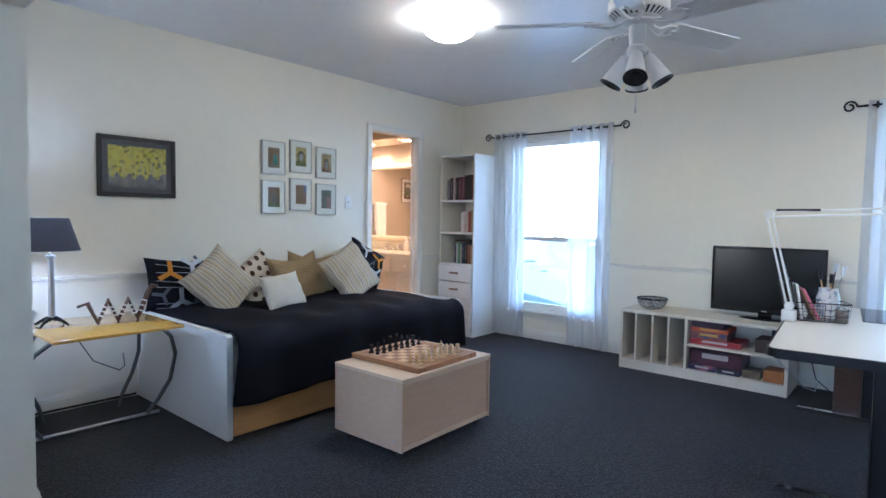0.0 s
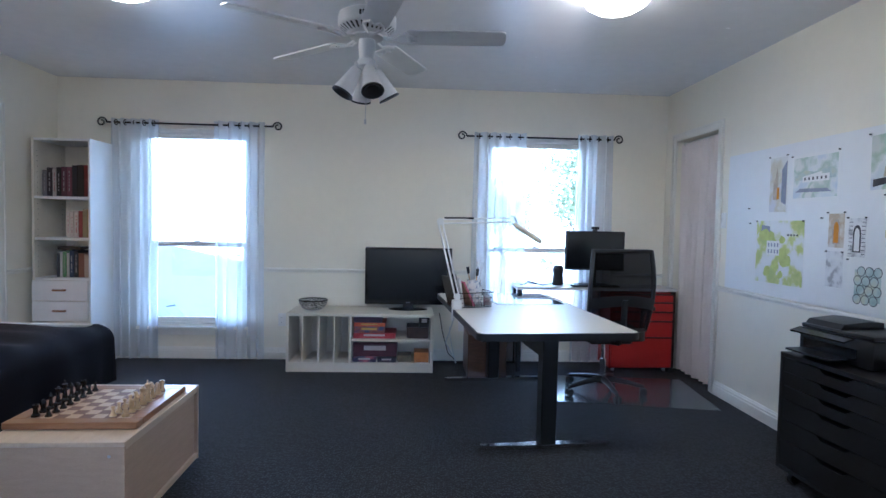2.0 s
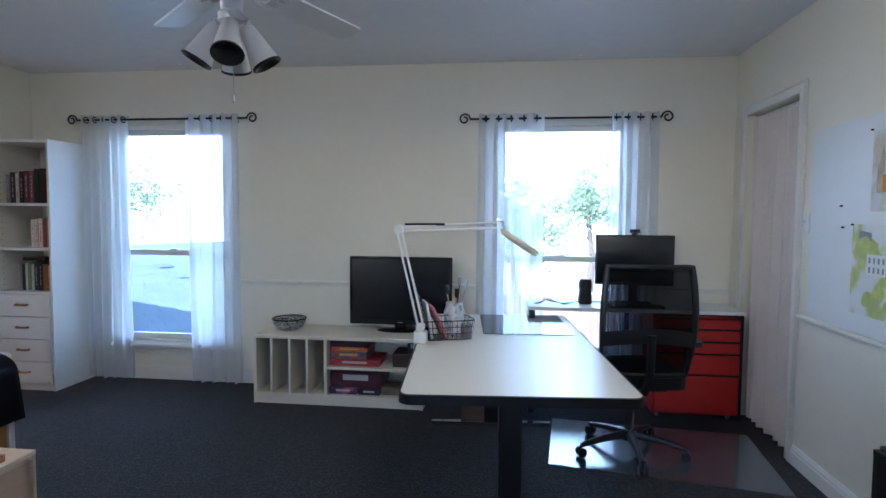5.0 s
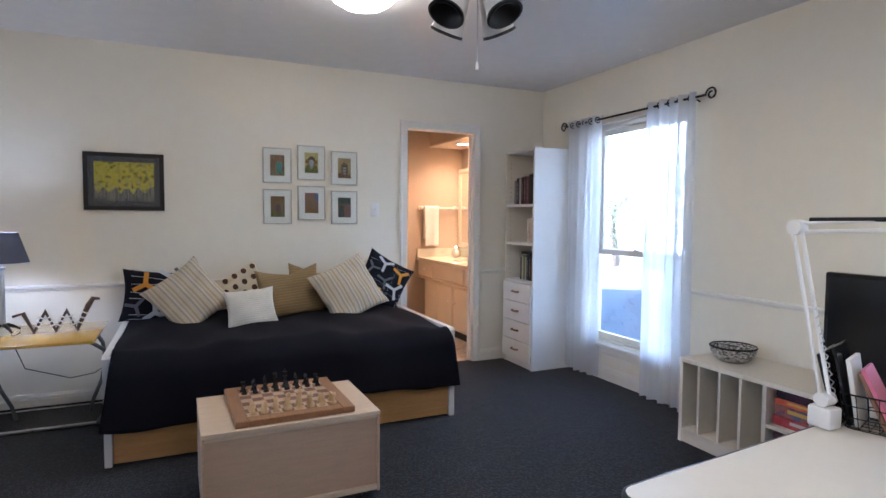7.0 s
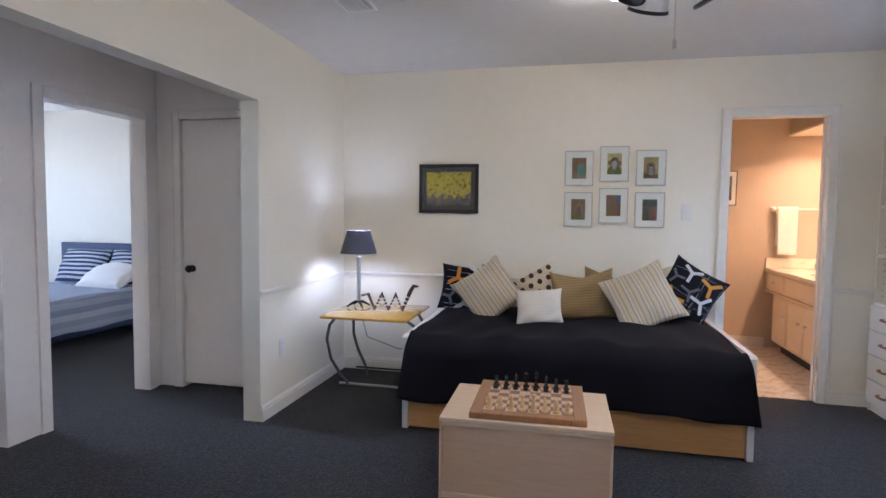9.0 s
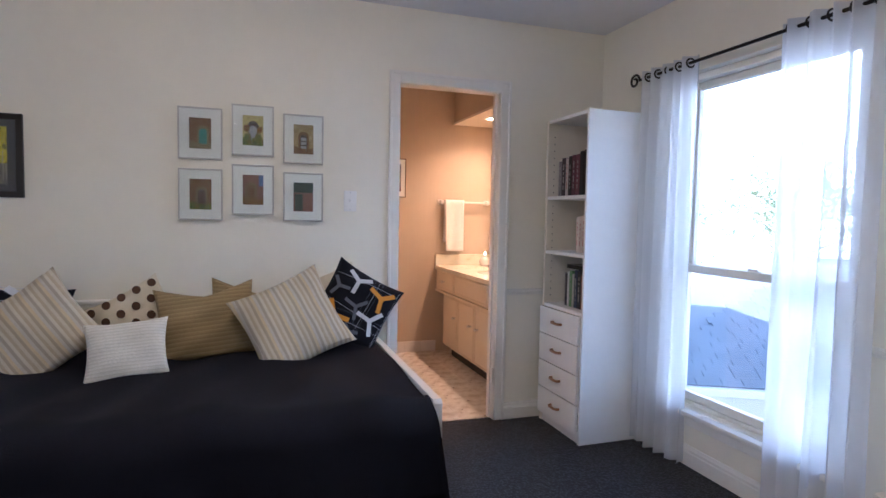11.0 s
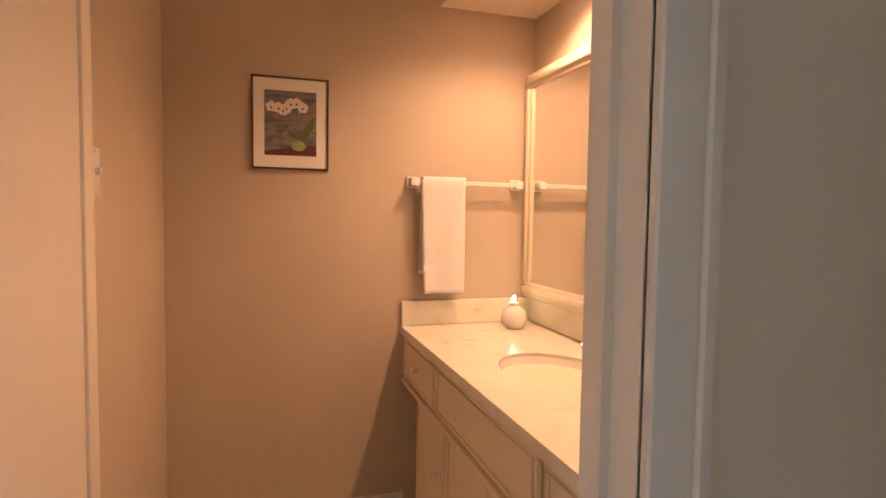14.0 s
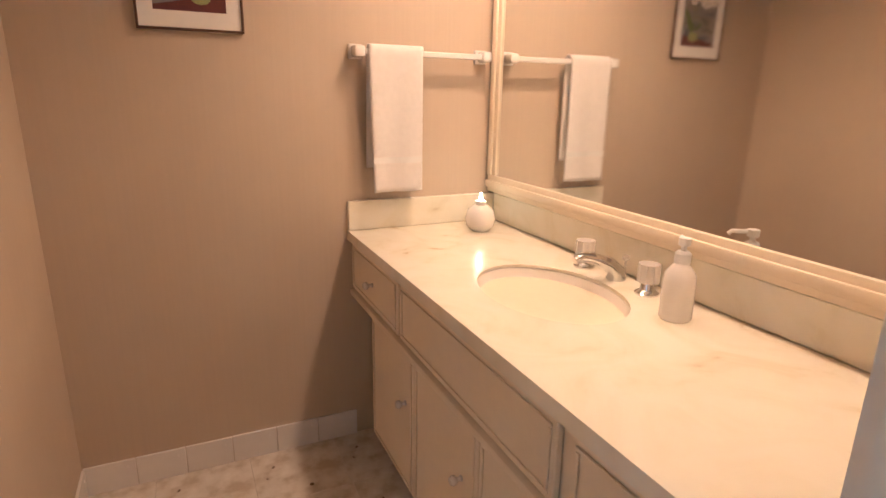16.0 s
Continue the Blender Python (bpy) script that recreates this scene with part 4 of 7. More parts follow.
PIECES = {
    "pawn": [(0, 0), (0.0135, 0), (0.0135, 0.005), (0.009, 0.010), (0.005, 0.022), (0.0075, 0.026), (0.004, 0.028), (0.0078, 0.035), (0.006, 0.041), (0, 0.043)],
    "rook": [(0, 0), (0.016, 0), (0.016, 0.006), (0.010, 0.012), (0.008, 0.032), (0.012, 0.036), (0.012, 0.048), (0.008, 0.048), (0.008, 0.043), (0, 0.043)],
    "knight": [(0, 0), (0.016, 0), (0.016, 0.006), (0.010, 0.012), (0.009, 0.020), (0.012, 0.034), (0.010, 0.046), (0.004, 0.054), (0, 0.055)],
    "bishop": [(0, 0), (0.016, 0), (0.016, 0.006), (0.009, 0.012), (0.006, 0.036), (0.010, 0.040), (0.006, 0.043), (0.009, 0.052), (0.004, 0.062), (0.003, 0.066), (0, 0.067)],
    "queen": [(0, 0), (0.018, 0), (0.018, 0.006), (0.010, 0.013), (0.006, 0.046), (0.011, 0.050), (0.007, 0.053), (0.012, 0.070), (0.008, 0.071), (0.004, 0.077), (0, 0.079)],
    "king": [(0, 0), (0.018, 0), (0.018, 0.006), (0.011, 0.013), (0.007, 0.050), (0.012, 0.054), (0.008, 0.057), (0.012, 0.075), (0.003, 0.080), (0.003, 0.092), (0, 0.093)],
}
order = ["rook", "knight", "bishop", "queen", "king", "bishop", "knight", "rook"]
for side, (mm, back, front, tone) in enumerate(((EBONY, 0, 1, "black lacquered"), (BOXWOOD, 7, 6, "pale boxwood"))):
    made = {}
    for j in range(8):
        for kind, col in ((order[j], back), ("pawn", front)):
            m = CB @ pose(-0.175 + 0.05 * col, -0.175 + 0.05 * j, 0.0267)
            if kind not in made:
                made[kind] = solid("chess_" + kind, lathe(B(), PIECES[kind], 12), mm, tone + " turned chess " + kind + " on the board", "chess piece", m, "chess pieces")
            else:
                copy_thing(made[kind], m)

# ---------------------------------------------------------------- side table, lamp, zigzag ornament
tb = thing("side_table", "yellow maple side table on curved steel legs", "side table", pose(-3.04, 1.92, 0))
part("tabletop", box(B(), -0.33, -0.315, 0.588, 0.33, 0.315, 0.606, 0.004, 2), MAPLE, tb, "glossy yellow maple top")
for e in (-1, 1):
    front = [(0.16, 0.25 * e, 0.587), (0.10, 0.34 * e, 0.50), (0.05, 0.385 * e, 0.38), (0.00, 0.375 * e, 0.22), (-0.05, 0.32 * e, 0.09), (-0.08, 0.27 * e, 0.012)]
    rear = [(-0.20, 0.24 * e, 0.587), (-0.24, 0.29 * e, 0.48), (-0.27, 0.30 * e, 0.36), (-0.30, 0.27 * e, 0.22), (-0.32, 0.22 * e, 0.10), (-0.33, 0.20 * e, 0.012)]
    for pts in (front, rear):
        part("leg", tube(B(), pts, 0.0115, 10), LEGSTEEL, tb, "bowed grey steel leg")
part("foot_bar", cyl(B(), (-0.08, -0.34, 0.011), (-0.08, 0.34, 0.011), 0.010, n=10), STEEL, tb)
part("rear_rail", cyl(B(), (-0.325, -0.30, 0.075), (-0.325, 0.30, 0.075), 0.007, n=10), IRON, tb, "dark rear cross rail")

tl = thing("table_lamp", "table lamp with navy cloth shade on a slim steel stem", "table lamp", pose(-3.16, 1.72, 0.606))
for k in range(4):
    a = radians(40 + 90 * k)
    c, s_ = math.cos(a), math.sin(a)
    part("foot", tube(B(), [(c * r, s_ * r, z) for r, z in ((0.0, 0.040), (0.030, 0.040), (0.062, 0.026), (0.092, 0.006))], [0.013, 0.012, 0.009, 0.006], 8), IRON, tl, "dark arched foot")
part("stem", lathe(B(), [(0, 0.03), (0.016, 0.03), (0.015, 0.37), (0.024, 0.375), (0.024, 0.385), (0.010, 0.39), (0.010, 0.44), (0, 0.44)], 16), STEEL, tl)
shb = lathe(B(), [(0.140, 0.412), (0.088, 0.588), (0.086, 0.588), (0.138, 0.412)], 36)
part("shade", shb, SHADECLOTH, tl, "tapered navy cloth shade")
part("trim_band", lathe(B(), [(0.142, 0.408), (0.142, 0.413), (0.137, 0.413), (0.137, 0.408), (0.142, 0.408)], 36), SOFTWHITE, tl)
part("bulb", lathe(B(), [(0, 0.44), (0.012, 0.44), (0.014, 0.46), (0.028, 0.49), (0.028, 0.505), (0.018, 0.525), (0, 0.53)], 16), BULB, tl, "glowing bulb")
fit_ = B()
for k in range(3):
    a = radians(120 * k)
    cyl(fit_, (0.01 * math.cos(a), 0.01 * math.sin(a), 0.56), (0.090 * math.cos(a), 0.090 * math.sin(a), 0.566), 0.0018, n=5)
part("harp", fit_, STEEL, tl)
cordp = [(-3.05, 1.78, 0.585), (-2.98, 1.86, 0.42), (-3.15, 2.05, 0.30), (-3.35, 2.15, 0.27), (-3.50, 2.2, 0.28), (-3.57, 2.22, 0.30)]
solid("lamp_cord", tube(B(), cordp, 0.003, 6), BLACK, "thin dark lamp cord hanging to the wall", "cable")

zz = thing("zigzag_ornament", "dark carved zigzag snake ornament on the table", "ornament", pose(-3.02, 1.80, 0.606, 0, 0, 3))
zp = [(0, 0.0, 0.11), (0, 0.05, 0.125), (0, 0.10, 0.012), (0, 0.155, 0.13), (0, 0.205, 0.012), (0, 0.26, 0.13), (0, 0.31, 0.012), (0, 0.37, 0.155), (0, 0.395, 0.195), (0, 0.43, 0.19)]
part("body", tube(B(), zp, [0.008, 0.013, 0.017, 0.016, 0.017, 0.016, 0.017, 0.016, 0.014, 0.007], 8), WALNUT, zz)
bands = B()
for i in range(2, 7):
    a, b = Vector(zp[i]), Vector(zp[i + 1])
    for k in (0.3, 0.5, 0.7):
        p = a.lerp(b, k)
        d = (b - a).normalized() * 0.004
        cyl(bands, p - d, p + d, 0.0178, n=8)
part("bands", bands, MATBOARD, zz, "pale painted bands")

# ---------------------------------------------------------------- bookcase with books
BK = pose(-3.53, 5.355, 0)
bk = thing("bookcase", "narrow white bookcase with open shelves above four drawers", "bookcase", BK)
W_, D_, T_ = 0.462, 0.425, 1.89
# Left side and back panel are cream, darker than the white parts.
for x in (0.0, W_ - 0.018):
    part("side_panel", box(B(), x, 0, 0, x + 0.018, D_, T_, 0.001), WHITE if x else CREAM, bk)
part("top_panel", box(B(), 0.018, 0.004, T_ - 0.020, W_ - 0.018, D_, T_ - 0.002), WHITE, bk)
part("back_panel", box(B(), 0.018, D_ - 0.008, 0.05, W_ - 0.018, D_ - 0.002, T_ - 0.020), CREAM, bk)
part("plinth", box(B(), 0.018, 0.012, 0, W_ - 0.018, 0.028, 0.055), WHITE, bk)
for z in (1.400, 1.064, 0.735):
    part("shelf", box(B(), 0.018, 0.004, z, W_ - 0.018, D_ - 0.008, z + 0.020, 0.001), WHITE, bk)
for k in range(4):
    z = 0.060 + 0.170 * k
    dr = part("drawer_front", box(B(), 0.004, -0.018, z, W_ - 0.020, 0.001, z + 0.164, 0.002), WHITE, bk)
    hx = (W_ - 0.016) / 2
    hb = tube(B(), [(hx - 0.045, -0.018, z + 0.088), (hx - 0.044, -0.034, z + 0.088), (hx - 0.03, -0.042, z + 0.088), (hx + 0.03, -0.042, z + 0.088), (hx + 0.044, -0.034, z + 0.088), (hx + 0.045, -0.018, z + 0.088)], 0.008, 8)
    part("handle", hb, BOARDWOOD, dr, "turned brown wooden bow handle")
ph = B()
for x in (0.0186, W_ - 0.0186):
    for k in range(24):
        z = 0.80 + 0.043 * k
        for y in (0.045, D_ - 0.06):
            quad(ph, (x, y - 0.003, z - 0.003), (x, y + 0.003, z - 0.003), (x, y + 0.003, z + 0.003), (x, y - 0.003, z + 0.003))
holes = part("peg_holes", ph, BLACK, bk)
holes["kind"] = "stuff"


def book(m, w, h, d, col, label, title=None):
    """A book standing with its spine facing -y; w thick, h tall, d deep."""
    t = thing("book", label, "book", m, "books on the bookcase")
    cm = mat("book_cover", col, 0.5, var=0.1, scale=9)
    cb = B()
    box(cb, 0, 0, 0, 0.003, d, h)
    box(cb, w - 0.003, 0, 0, w, d, h)
    box(cb, 0.003, -0.002, 0, w - 0.003, 0.004, h)
    part("cover", cb, cm, t)
    part("pages", box(B(), 0.003, 0.005, 0.003, w - 0.003, d - 0.004, h - 0.004), MATBOARD, t)
    if title:
        tbm = B()
        rng = random.Random(int(h * 1e4 + w * 1e5))
        z = h * 0.18
        while z < h * 0.82:
            n = rng.uniform(0.012, 0.05)
            box(tbm, w * 0.42, -0.0030, z, w * 0.60, -0.0024, min(z + n, h * 0.85))
            z += n + 0.012
        part("spine_lettering", tbm, title, t, "illegible spine lettering")
    return t


LETTER_PALE = mat("pale_lettering", (0.34, 0.31, 0.28), 0.5)
LETTER_RED = mat("red_lettering", (0.36, 0.10, 0.08), 0.5)
rng = random.Random(5)
x = 0.045
for w, h, c, l, tt in ((0.034, 0.24, (0.20, 0.19, 0.20), "grey hardback on the upper shelf", LETTER_PALE), (0.042, 0.26, (0.03, 0.02, 0.03), "dark brown hardback on the upper shelf", LETTER_PALE), (0.030, 0.255, (0.50, 0.45, 0.40), "worn pale paperback on the upper shelf", LETTER_RED), (0.036, 0.265, (0.012, 0.012, 0.014), "thick black hardback on the upper shelf", LETTER_PALE),
                       (0.042, 0.27, (0.10, 0.03, 0.05), "dark plum hardback on the upper shelf", LETTER_PALE), (0.040, 0.27, (0.16, 0.05, 0.07), "wine-coloured hardback on the upper shelf", LETTER_PALE),
                       (0.042, 0.285, (0.010, 0.012, 0.02), "blue-black hardback on the upper shelf", None), (0.050, 0.29, (0.014, 0.012, 0.012), "broad black hardback on the upper shelf", None), (0.048, 0.29, (0.14, 0.012, 0.012), "deep red hardback on the upper shelf", None)):
    book(BK @ pose(x, 0.065, 1.4205), w, h * 0.9, 0.19, c, l, tt)
    x += w + 0.002
x = 0.215
for w, h, c, l, tt in ((0.028, 0.21, (0.62, 0.56, 0.50), "cream paperback with red lettering on the middle shelf", LETTER_RED), (0.030, 0.215, (0.58, 0.50, 0.44), "buff paperback with red lettering on the middle shelf", LETTER_RED),
                       (0.034, 0.22, (0.60, 0.52, 0.46), "pale paperback with red lettering on the middle shelf", LETTER_RED), (0.030, 0.22, (0.25, 0.04, 0.03), "brick-red paperback on the middle shelf", None), (0.040, 0.235, (0.30, 0.24, 0.12), "olive hardback on the middle shelf", None), (0.026, 0.245, (0.62, 0.26, 0.04), "orange paperback on the middle shelf", None)):
    book(BK @ pose(x, 0.095, 1.0845), w, h, 0.16, c, l, tt)
    x += w + 0.002
x = 0.15
for w, h, c, l, tt in ((0.024, 0.20, (0.03, 0.03, 0.04), "slim charcoal book on the lower shelf", None), (0.020, 0.21, (0.55, 0.55, 0.52), "slim white book on the lower shelf", None), (0.028, 0.215, (0.12, 0.26, 0.10), "green paperback on the lower shelf", LETTER_PALE),
                       (0.022, 0.20, (0.45, 0.42, 0.36), "grey-buff book on the lower shelf", None), (0.034, 0.225, (0.015, 0.03, 0.07), "navy hardback on the lower shelf", LETTER_PALE), (0.034, 0.22, (0.01, 0.012, 0.02), "black hardback on the lower shelf", LETTER_PALE),
                       (0.044, 0.20, (0.20, 0.08, 0.04), "rust-brown hardback on the lower shelf", None), (0.036, 0.19, (0.42, 0.30, 0.20), "tan paperback on the lower shelf", None)):
    book(BK @ pose(x, 0.07, 0.755), w, h, 0.16, c, l, tt)
    x += w + 0.002
bxs = thing("book", "black book lying flat across the upright books", "book", BK @ pose(0.15, 0.08, 0.983), "books on the bookcase")
part("cover", box(B(), 0, 0, 0, 0.18, 0.13, 0.024, 0.001), EBONY, bxs)

IVORYTOP = mat("ivory_laminate", (0.80, 0.76, 0.66), 0.35, var=0.02, scale=3)

# ---------------------------------------------------------------- low media shelf
MS = pose(-1.487, 5.335, 0)
ms = thing("media_shelf", "low cream shelf unit with record bays and game shelves", "shelf unit", MS)
L_, Dm = 1.227, 0.425
part("top", box(B(), 0, 0, 0.470, L_, Dm, 0.495, 0.002), CREAM, ms)
part("bottom", box(B(), 0.022, 0.002, 0.060, L_ - 0.022, Dm - 0.01, 0.080), CREAM, ms)
part("plinth", box(B(), 0.022, 0.008, 0, L_ - 0.022, 0.026, 0.060), CREAM, ms)
part("back_panel", box(B(), 0.022, Dm - 0.010, 0.0, L_ - 0.022, Dm - 0.004, 0.470), CREAM, ms)
for x, w in ((0.0, 0.022), (0.125, 0.016), (0.260, 0.016), (0.388, 0.016), (0.520, 0.022), (L_ - 0.022, 0.022)):
    z0 = 0 if x == 0 or x > 1 else 0.0805
    part("upright", box(B(), x, 0, z0, x + w, Dm - 0.0105, 0.4695, 0.001), CREAM, ms)
part("shelf", box(B(), 0.542, 0.004, 0.262, L_ - 0.022, Dm - 0.011, 0.280), CREAM, ms)


def carton(name, m, sx, sy, sz, cols, label, category, stripe=None, group="games on the low shelf"):
    t = thing(name, label, category, m, group)
    mm = patches(name + "_print", cols, 14, 0.4)
    part("tray", box(B(), 0.002, 0.002, 0, sx - 0.002, sy - 0.002, sz * 0.5), mm, t)
    part("lid", box(B(), 0, 0, sz * 0.25, sx, sy, sz, 0.001), mm, t)
    if stripe:
        part("printed_band", box(B(), sx * 0.25, -0.0012, sz * 0.45, sx * 0.75, -0.0004, sz * 0.8), stripe, t, "illegible printed title")
    return t


GOLD = mat("gold_print", (0.55, 0.36, 0.08), 0.5)
PALEBAND = mat("pale_print", (0.55, 0.50, 0.48), 0.5)
carton("game_box", MS @ pose(0.55, 0.04, 0.2805), 0.36, 0.26, 0.045, [(0.30, 0.02, 0.03), (0.36, 0.03, 0.04), (0.45, 0.08, 0.08)], "red board-game box on the shelf", "game box", PALEBAND)
carton("game_box", MS @ pose(0.555, 0.05, 0.3258), 0.26, 0.25, 0.055, [(0.03, 0.05, 0.16), (0.30, 0.10, 0.06), (0.08, 0.10, 0.20)], "blue and orange board-game box", "game box", GOLD)
carton("game_box", MS @ pose(0.552, 0.05, 0.3811), 0.27, 0.25, 0.030, [(0.48, 0.06, 0.03), (0.55, 0.15, 0.04)], "orange-red flat game box", "game box", GOLD)
carton("game_box", MS @ pose(0.552, 0.06, 0.4114), 0.24, 0.23, 0.045, [(0.03, 0.012, 0.03), (0.06, 0.02, 0.05)], "dark plum game box on top of the stack", "game box")
carton("game_box", MS @ pose(0.548, 0.03, 0.0805), 0.20, 0.28, 0.045, [(0.02, 0.02, 0.06), (0.05, 0.05, 0.12), (0.40, 0.12, 0.16)], "navy and pink game box on the bottom shelf", "game box", PALEBAND)
carton("game_box", MS @ pose(0.756, 0.03, 0.0805), 0.16, 0.26, 0.040, [(0.012, 0.012, 0.03), (0.03, 0.03, 0.05)], "black game box with white title", "game box", PALEBAND)
carton("game_box", MS @ pose(0.550, 0.05, 0.1258), 0.37, 0.28, 0.115, [(0.06, 0.015, 0.03), (0.09, 0.025, 0.04)], "large maroon game box", "game box", PALEBAND)
carton("tin_box", MS @ pose(0.925, 0.05, 0.0805), 0.12, 0.15, 0.055, [(0.10, 0.08, 0.05), (0.20, 0.16, 0.10)], "small mottled tin box", "box")
carton("wood_box", MS @ pose(1.068, 0.04, 0.0805), 0.125, 0.16, 0.085, [(0.42, 0.16, 0.04), (0.52, 0.22, 0.06)], "small orange wooden box", "box")
carton("dark_box", MS @ pose(1.00, 0.06, 0.2805), 0.19, 0.22, 0.095, [(0.03, 0.016, 0.012), (0.05, 0.025, 0.018)], "dark brown keepsake box", "box")
carton("black_carton", MS @ pose(1.105, 0.07, 0.376), 0.09, 0.16, 0.09, [(0.008, 0.008, 0.010), (0.02, 0.02, 0.024)], "black carton with small white print", "box", PALEBAND)

SILVER = patches("woven_silver_wire", [(0.02, 0.02, 0.02), (0.30, 0.29, 0.27), (0.6, 0.58, 0.54)], 60, 0.35, (1, 1, 2.5), 2)
bowl = thing("wire_bowl", "round black and silver woven bowl on the low shelf", "bowl", pose(-1.30, 5.54, 0.495))
part("body", lathe(B(), [(0, 0.004), (0.06, 0.0), (0.095, 0.02), (0.118, 0.055), (0.122, 0.082), (0.117, 0.082), (0.110, 0.055), (0.088, 0.025), (0.055, 0.010), (0, 0.012)], 36), SILVER, bowl)
part("rim", lathe(B(), [(0.124, 0.080), (0.126, 0.085), (0.121, 0.090), (0.116, 0.085), (0.124, 0.080)], 36), IRON, bowl)

tv = thing("television", "black flat-screen television on an oval foot", "television", pose(-0.48, 5.63, 0.495))
part("casing", box(B(), -0.385, 0.0, 0.040, 0.385, 0.045, 0.548, 0.008, 2), GLOSSBLACK, tv)
part("screen", box(B(), -0.362, -0.003, 0.078, 0.362, 0.0005, 0.526), SCREEN, tv, "dark glossy screen")
part("back_cover", box(B(), -0.30, 0.046, 0.10, 0.30, 0.09, 0.48, 0.02, 2), BLACK, tv)
part("neck", box(B(), -0.045, 0.012, 0.012, 0.045, 0.040, 0.060, 0.004), GLOSSBLACK, tv)
ft = lathe(B(), [(0, 0), (0.15, 0.0), (0.15, 0.005), (0.12, 0.012), (0, 0.014)], 36)
bmesh.ops.scale(ft, vec=(1.15, 0.62, 1), verts=ft.verts[:])
part("foot", ft, GLOSSBLACK, tv)
part("badge", box(B(), -0.02, -0.0032, 0.056, 0.02, -0.0008, 0.062), PALEBAND, tv)

# ---------------------------------------------------------------- work table
DK = pose(-0.082, 3.60, 0, 0, 0, 5)
dk = thing("work_table", "white-topped work table with black edge and T-shaped legs", "table", DK)
part("tabletop", prism(B(), rounded(0.004, 0.004, 0.921, 1.746, 0.045), 0.650, 0.678), IVORYTOP, dk, "ivory laminate top")
eb = B()
outer, inner = rounded(-0.004, -0.004, 0.929, 1.754, 0.052), rounded(0.0038, 0.0038, 0.9212, 1.7462, 0.045)
for (o0, i0), (o1, i1) in zip(zip(outer, inner), list(zip(outer, inner))[1:] + [(outer[0], inner[0])]):
    for p in (((*o0, 0.640), (*o1, 0.640), (*o1, 0.676), (*o0, 0.676)), ((*o0, 0.676), (*o1, 0.676), (*i1, 0.6785), (*i0, 0.6785)), ((*o0, 0.640), (*i0, 0.640), (*i1, 0.640), (*o1, 0.640)), ((*i0, 0.640), (*i0, 0.6785), (*i1, 0.6785), (*i1, 0.640))):
        quad(eb, *p)
bmesh.ops.remove_doubles(eb, verts=eb.verts[:], dist=0.0001)
part("edge_band", eb, BLACK, dk, "black rubber edge")
part("under_panel", box(B(), 0.03, 0.03, 0.628, 0.895, 1.72, 0.6495), BLACK, dk)
for y in (0.115, 1.495):
    leg = part("leg", box(B(), 0.385, y - 0.045, 0.030, 0.475, y + 0.045, 0.627, 0.006), BLACK, dk, "black square steel column")
    fb = B()
    for s in (-1, 1):
        prism(fb, [(0.43, y - 0.030), (0.43 + s * 0.10, y - 0.026), (0.43 + s * 0.375, y - 0.016), (0.43 + s * 0.385, y), (0.43 + s * 0.375, y + 0.016), (0.43 + s * 0.10, y + 0.026), (0.43, y + 0.030)], 0.004, 0.029)
    part("foot", fb, CHROME, leg, "polished steel foot")
part("stretcher", box(B(), 0.415, 0.165, 0.50, 0.445, 1.445, 0.60, 0.003), BLACK, dk)

PAD = mat("desk_pad", (0.015, 0.018, 0.024), 0.09, var=0.05)
dp = thing("desk_pad", "dark glossy desk pad lying on the work table", "desk pad", DK @ pose(0.36, 1.10, 0.679))
part("pad", prism(B(), rounded(0, 0, 0.52, 0.62, 0.012), 0, 0.003), PAD, dp)

# architect lamp clamped to the table edge
LB, LE, LJ, LH = Vector((-0.135, 4.45, 0.70)), Vector((-0.258, 4.476, 1.277)), Vector((0.251, 4.633, 1.300)), Vector((0.473, 4.617, 1.144))
al = thing("architect_lamp", "white jointed architect lamp clamped to the table", "desk lamp", pose(0, 0, 0))
part("clamp", box(box(B(), LB.x - 0.035, LB.y - 0.03, 0.681, LB.x + 0.035, LB.y + 0.03, 0.745, 0.008, 2), LB.x - 0.035, LB.y - 0.015, 0.60, LB.x - 0.026, LB.y + 0.015, 0.681), SOFTWHITE, al)
part("knuckle", cyl(B(), (LB.x, LB.y - 0.022, 0.765), (LB.x, LB.y + 0.022, 0.765), 0.022, n=16), SOFTWHITE, al)
for o in (-0.014, 0.014):
    part("lower_arm", cyl(B(), (LB.x + o, LB.y, 0.77), LE + Vector((o, 0, -0.01)), 0.006, n=8), SOFTWHITE, al)
    part("upper_arm", cyl(B(), LE + Vector((0, 0, o)), LJ + Vector((0, 0, o)), 0.006, n=8), SOFTWHITE, al)
sp_ = B()
pts = [Vector((LB.x + 0.03, LB.y, 0.77)).lerp(LE, i / 70) + Vector((0.006 * math.cos(i * 1.9), 0.006 * math.sin(i * 1.9), 0)) for i in range(45)]
part("spring", tube(sp_, pts, 0.0018, 5), STEEL, al, "steel balance spring")
part("elbow", cyl(B(), (LE.x, LE.y - 0.02, LE.z), (LE.x, LE.y + 0.02, LE.z), 0.024, n=16), SOFTWHITE, al)
part("arm_sleeve", cyl(B(), LE + Vector((0.03, 0.012, 0.024)), LE.lerp(LJ, 0.46) + Vector((0, 0, 0.016)), 0.008, n=8), IRON, al, "dark spring sleeve on the upper arm")
part("joint", tube(B(), [LJ + Vector((0.0, 0, 0.03)), LJ + Vector((0.03, 0, 0.02)), LJ + Vector((0.045, 0, -0.02)), LJ + Vector((0.03, 0, -0.05))], 0.008, 8), STEEL, al)
hd = B()
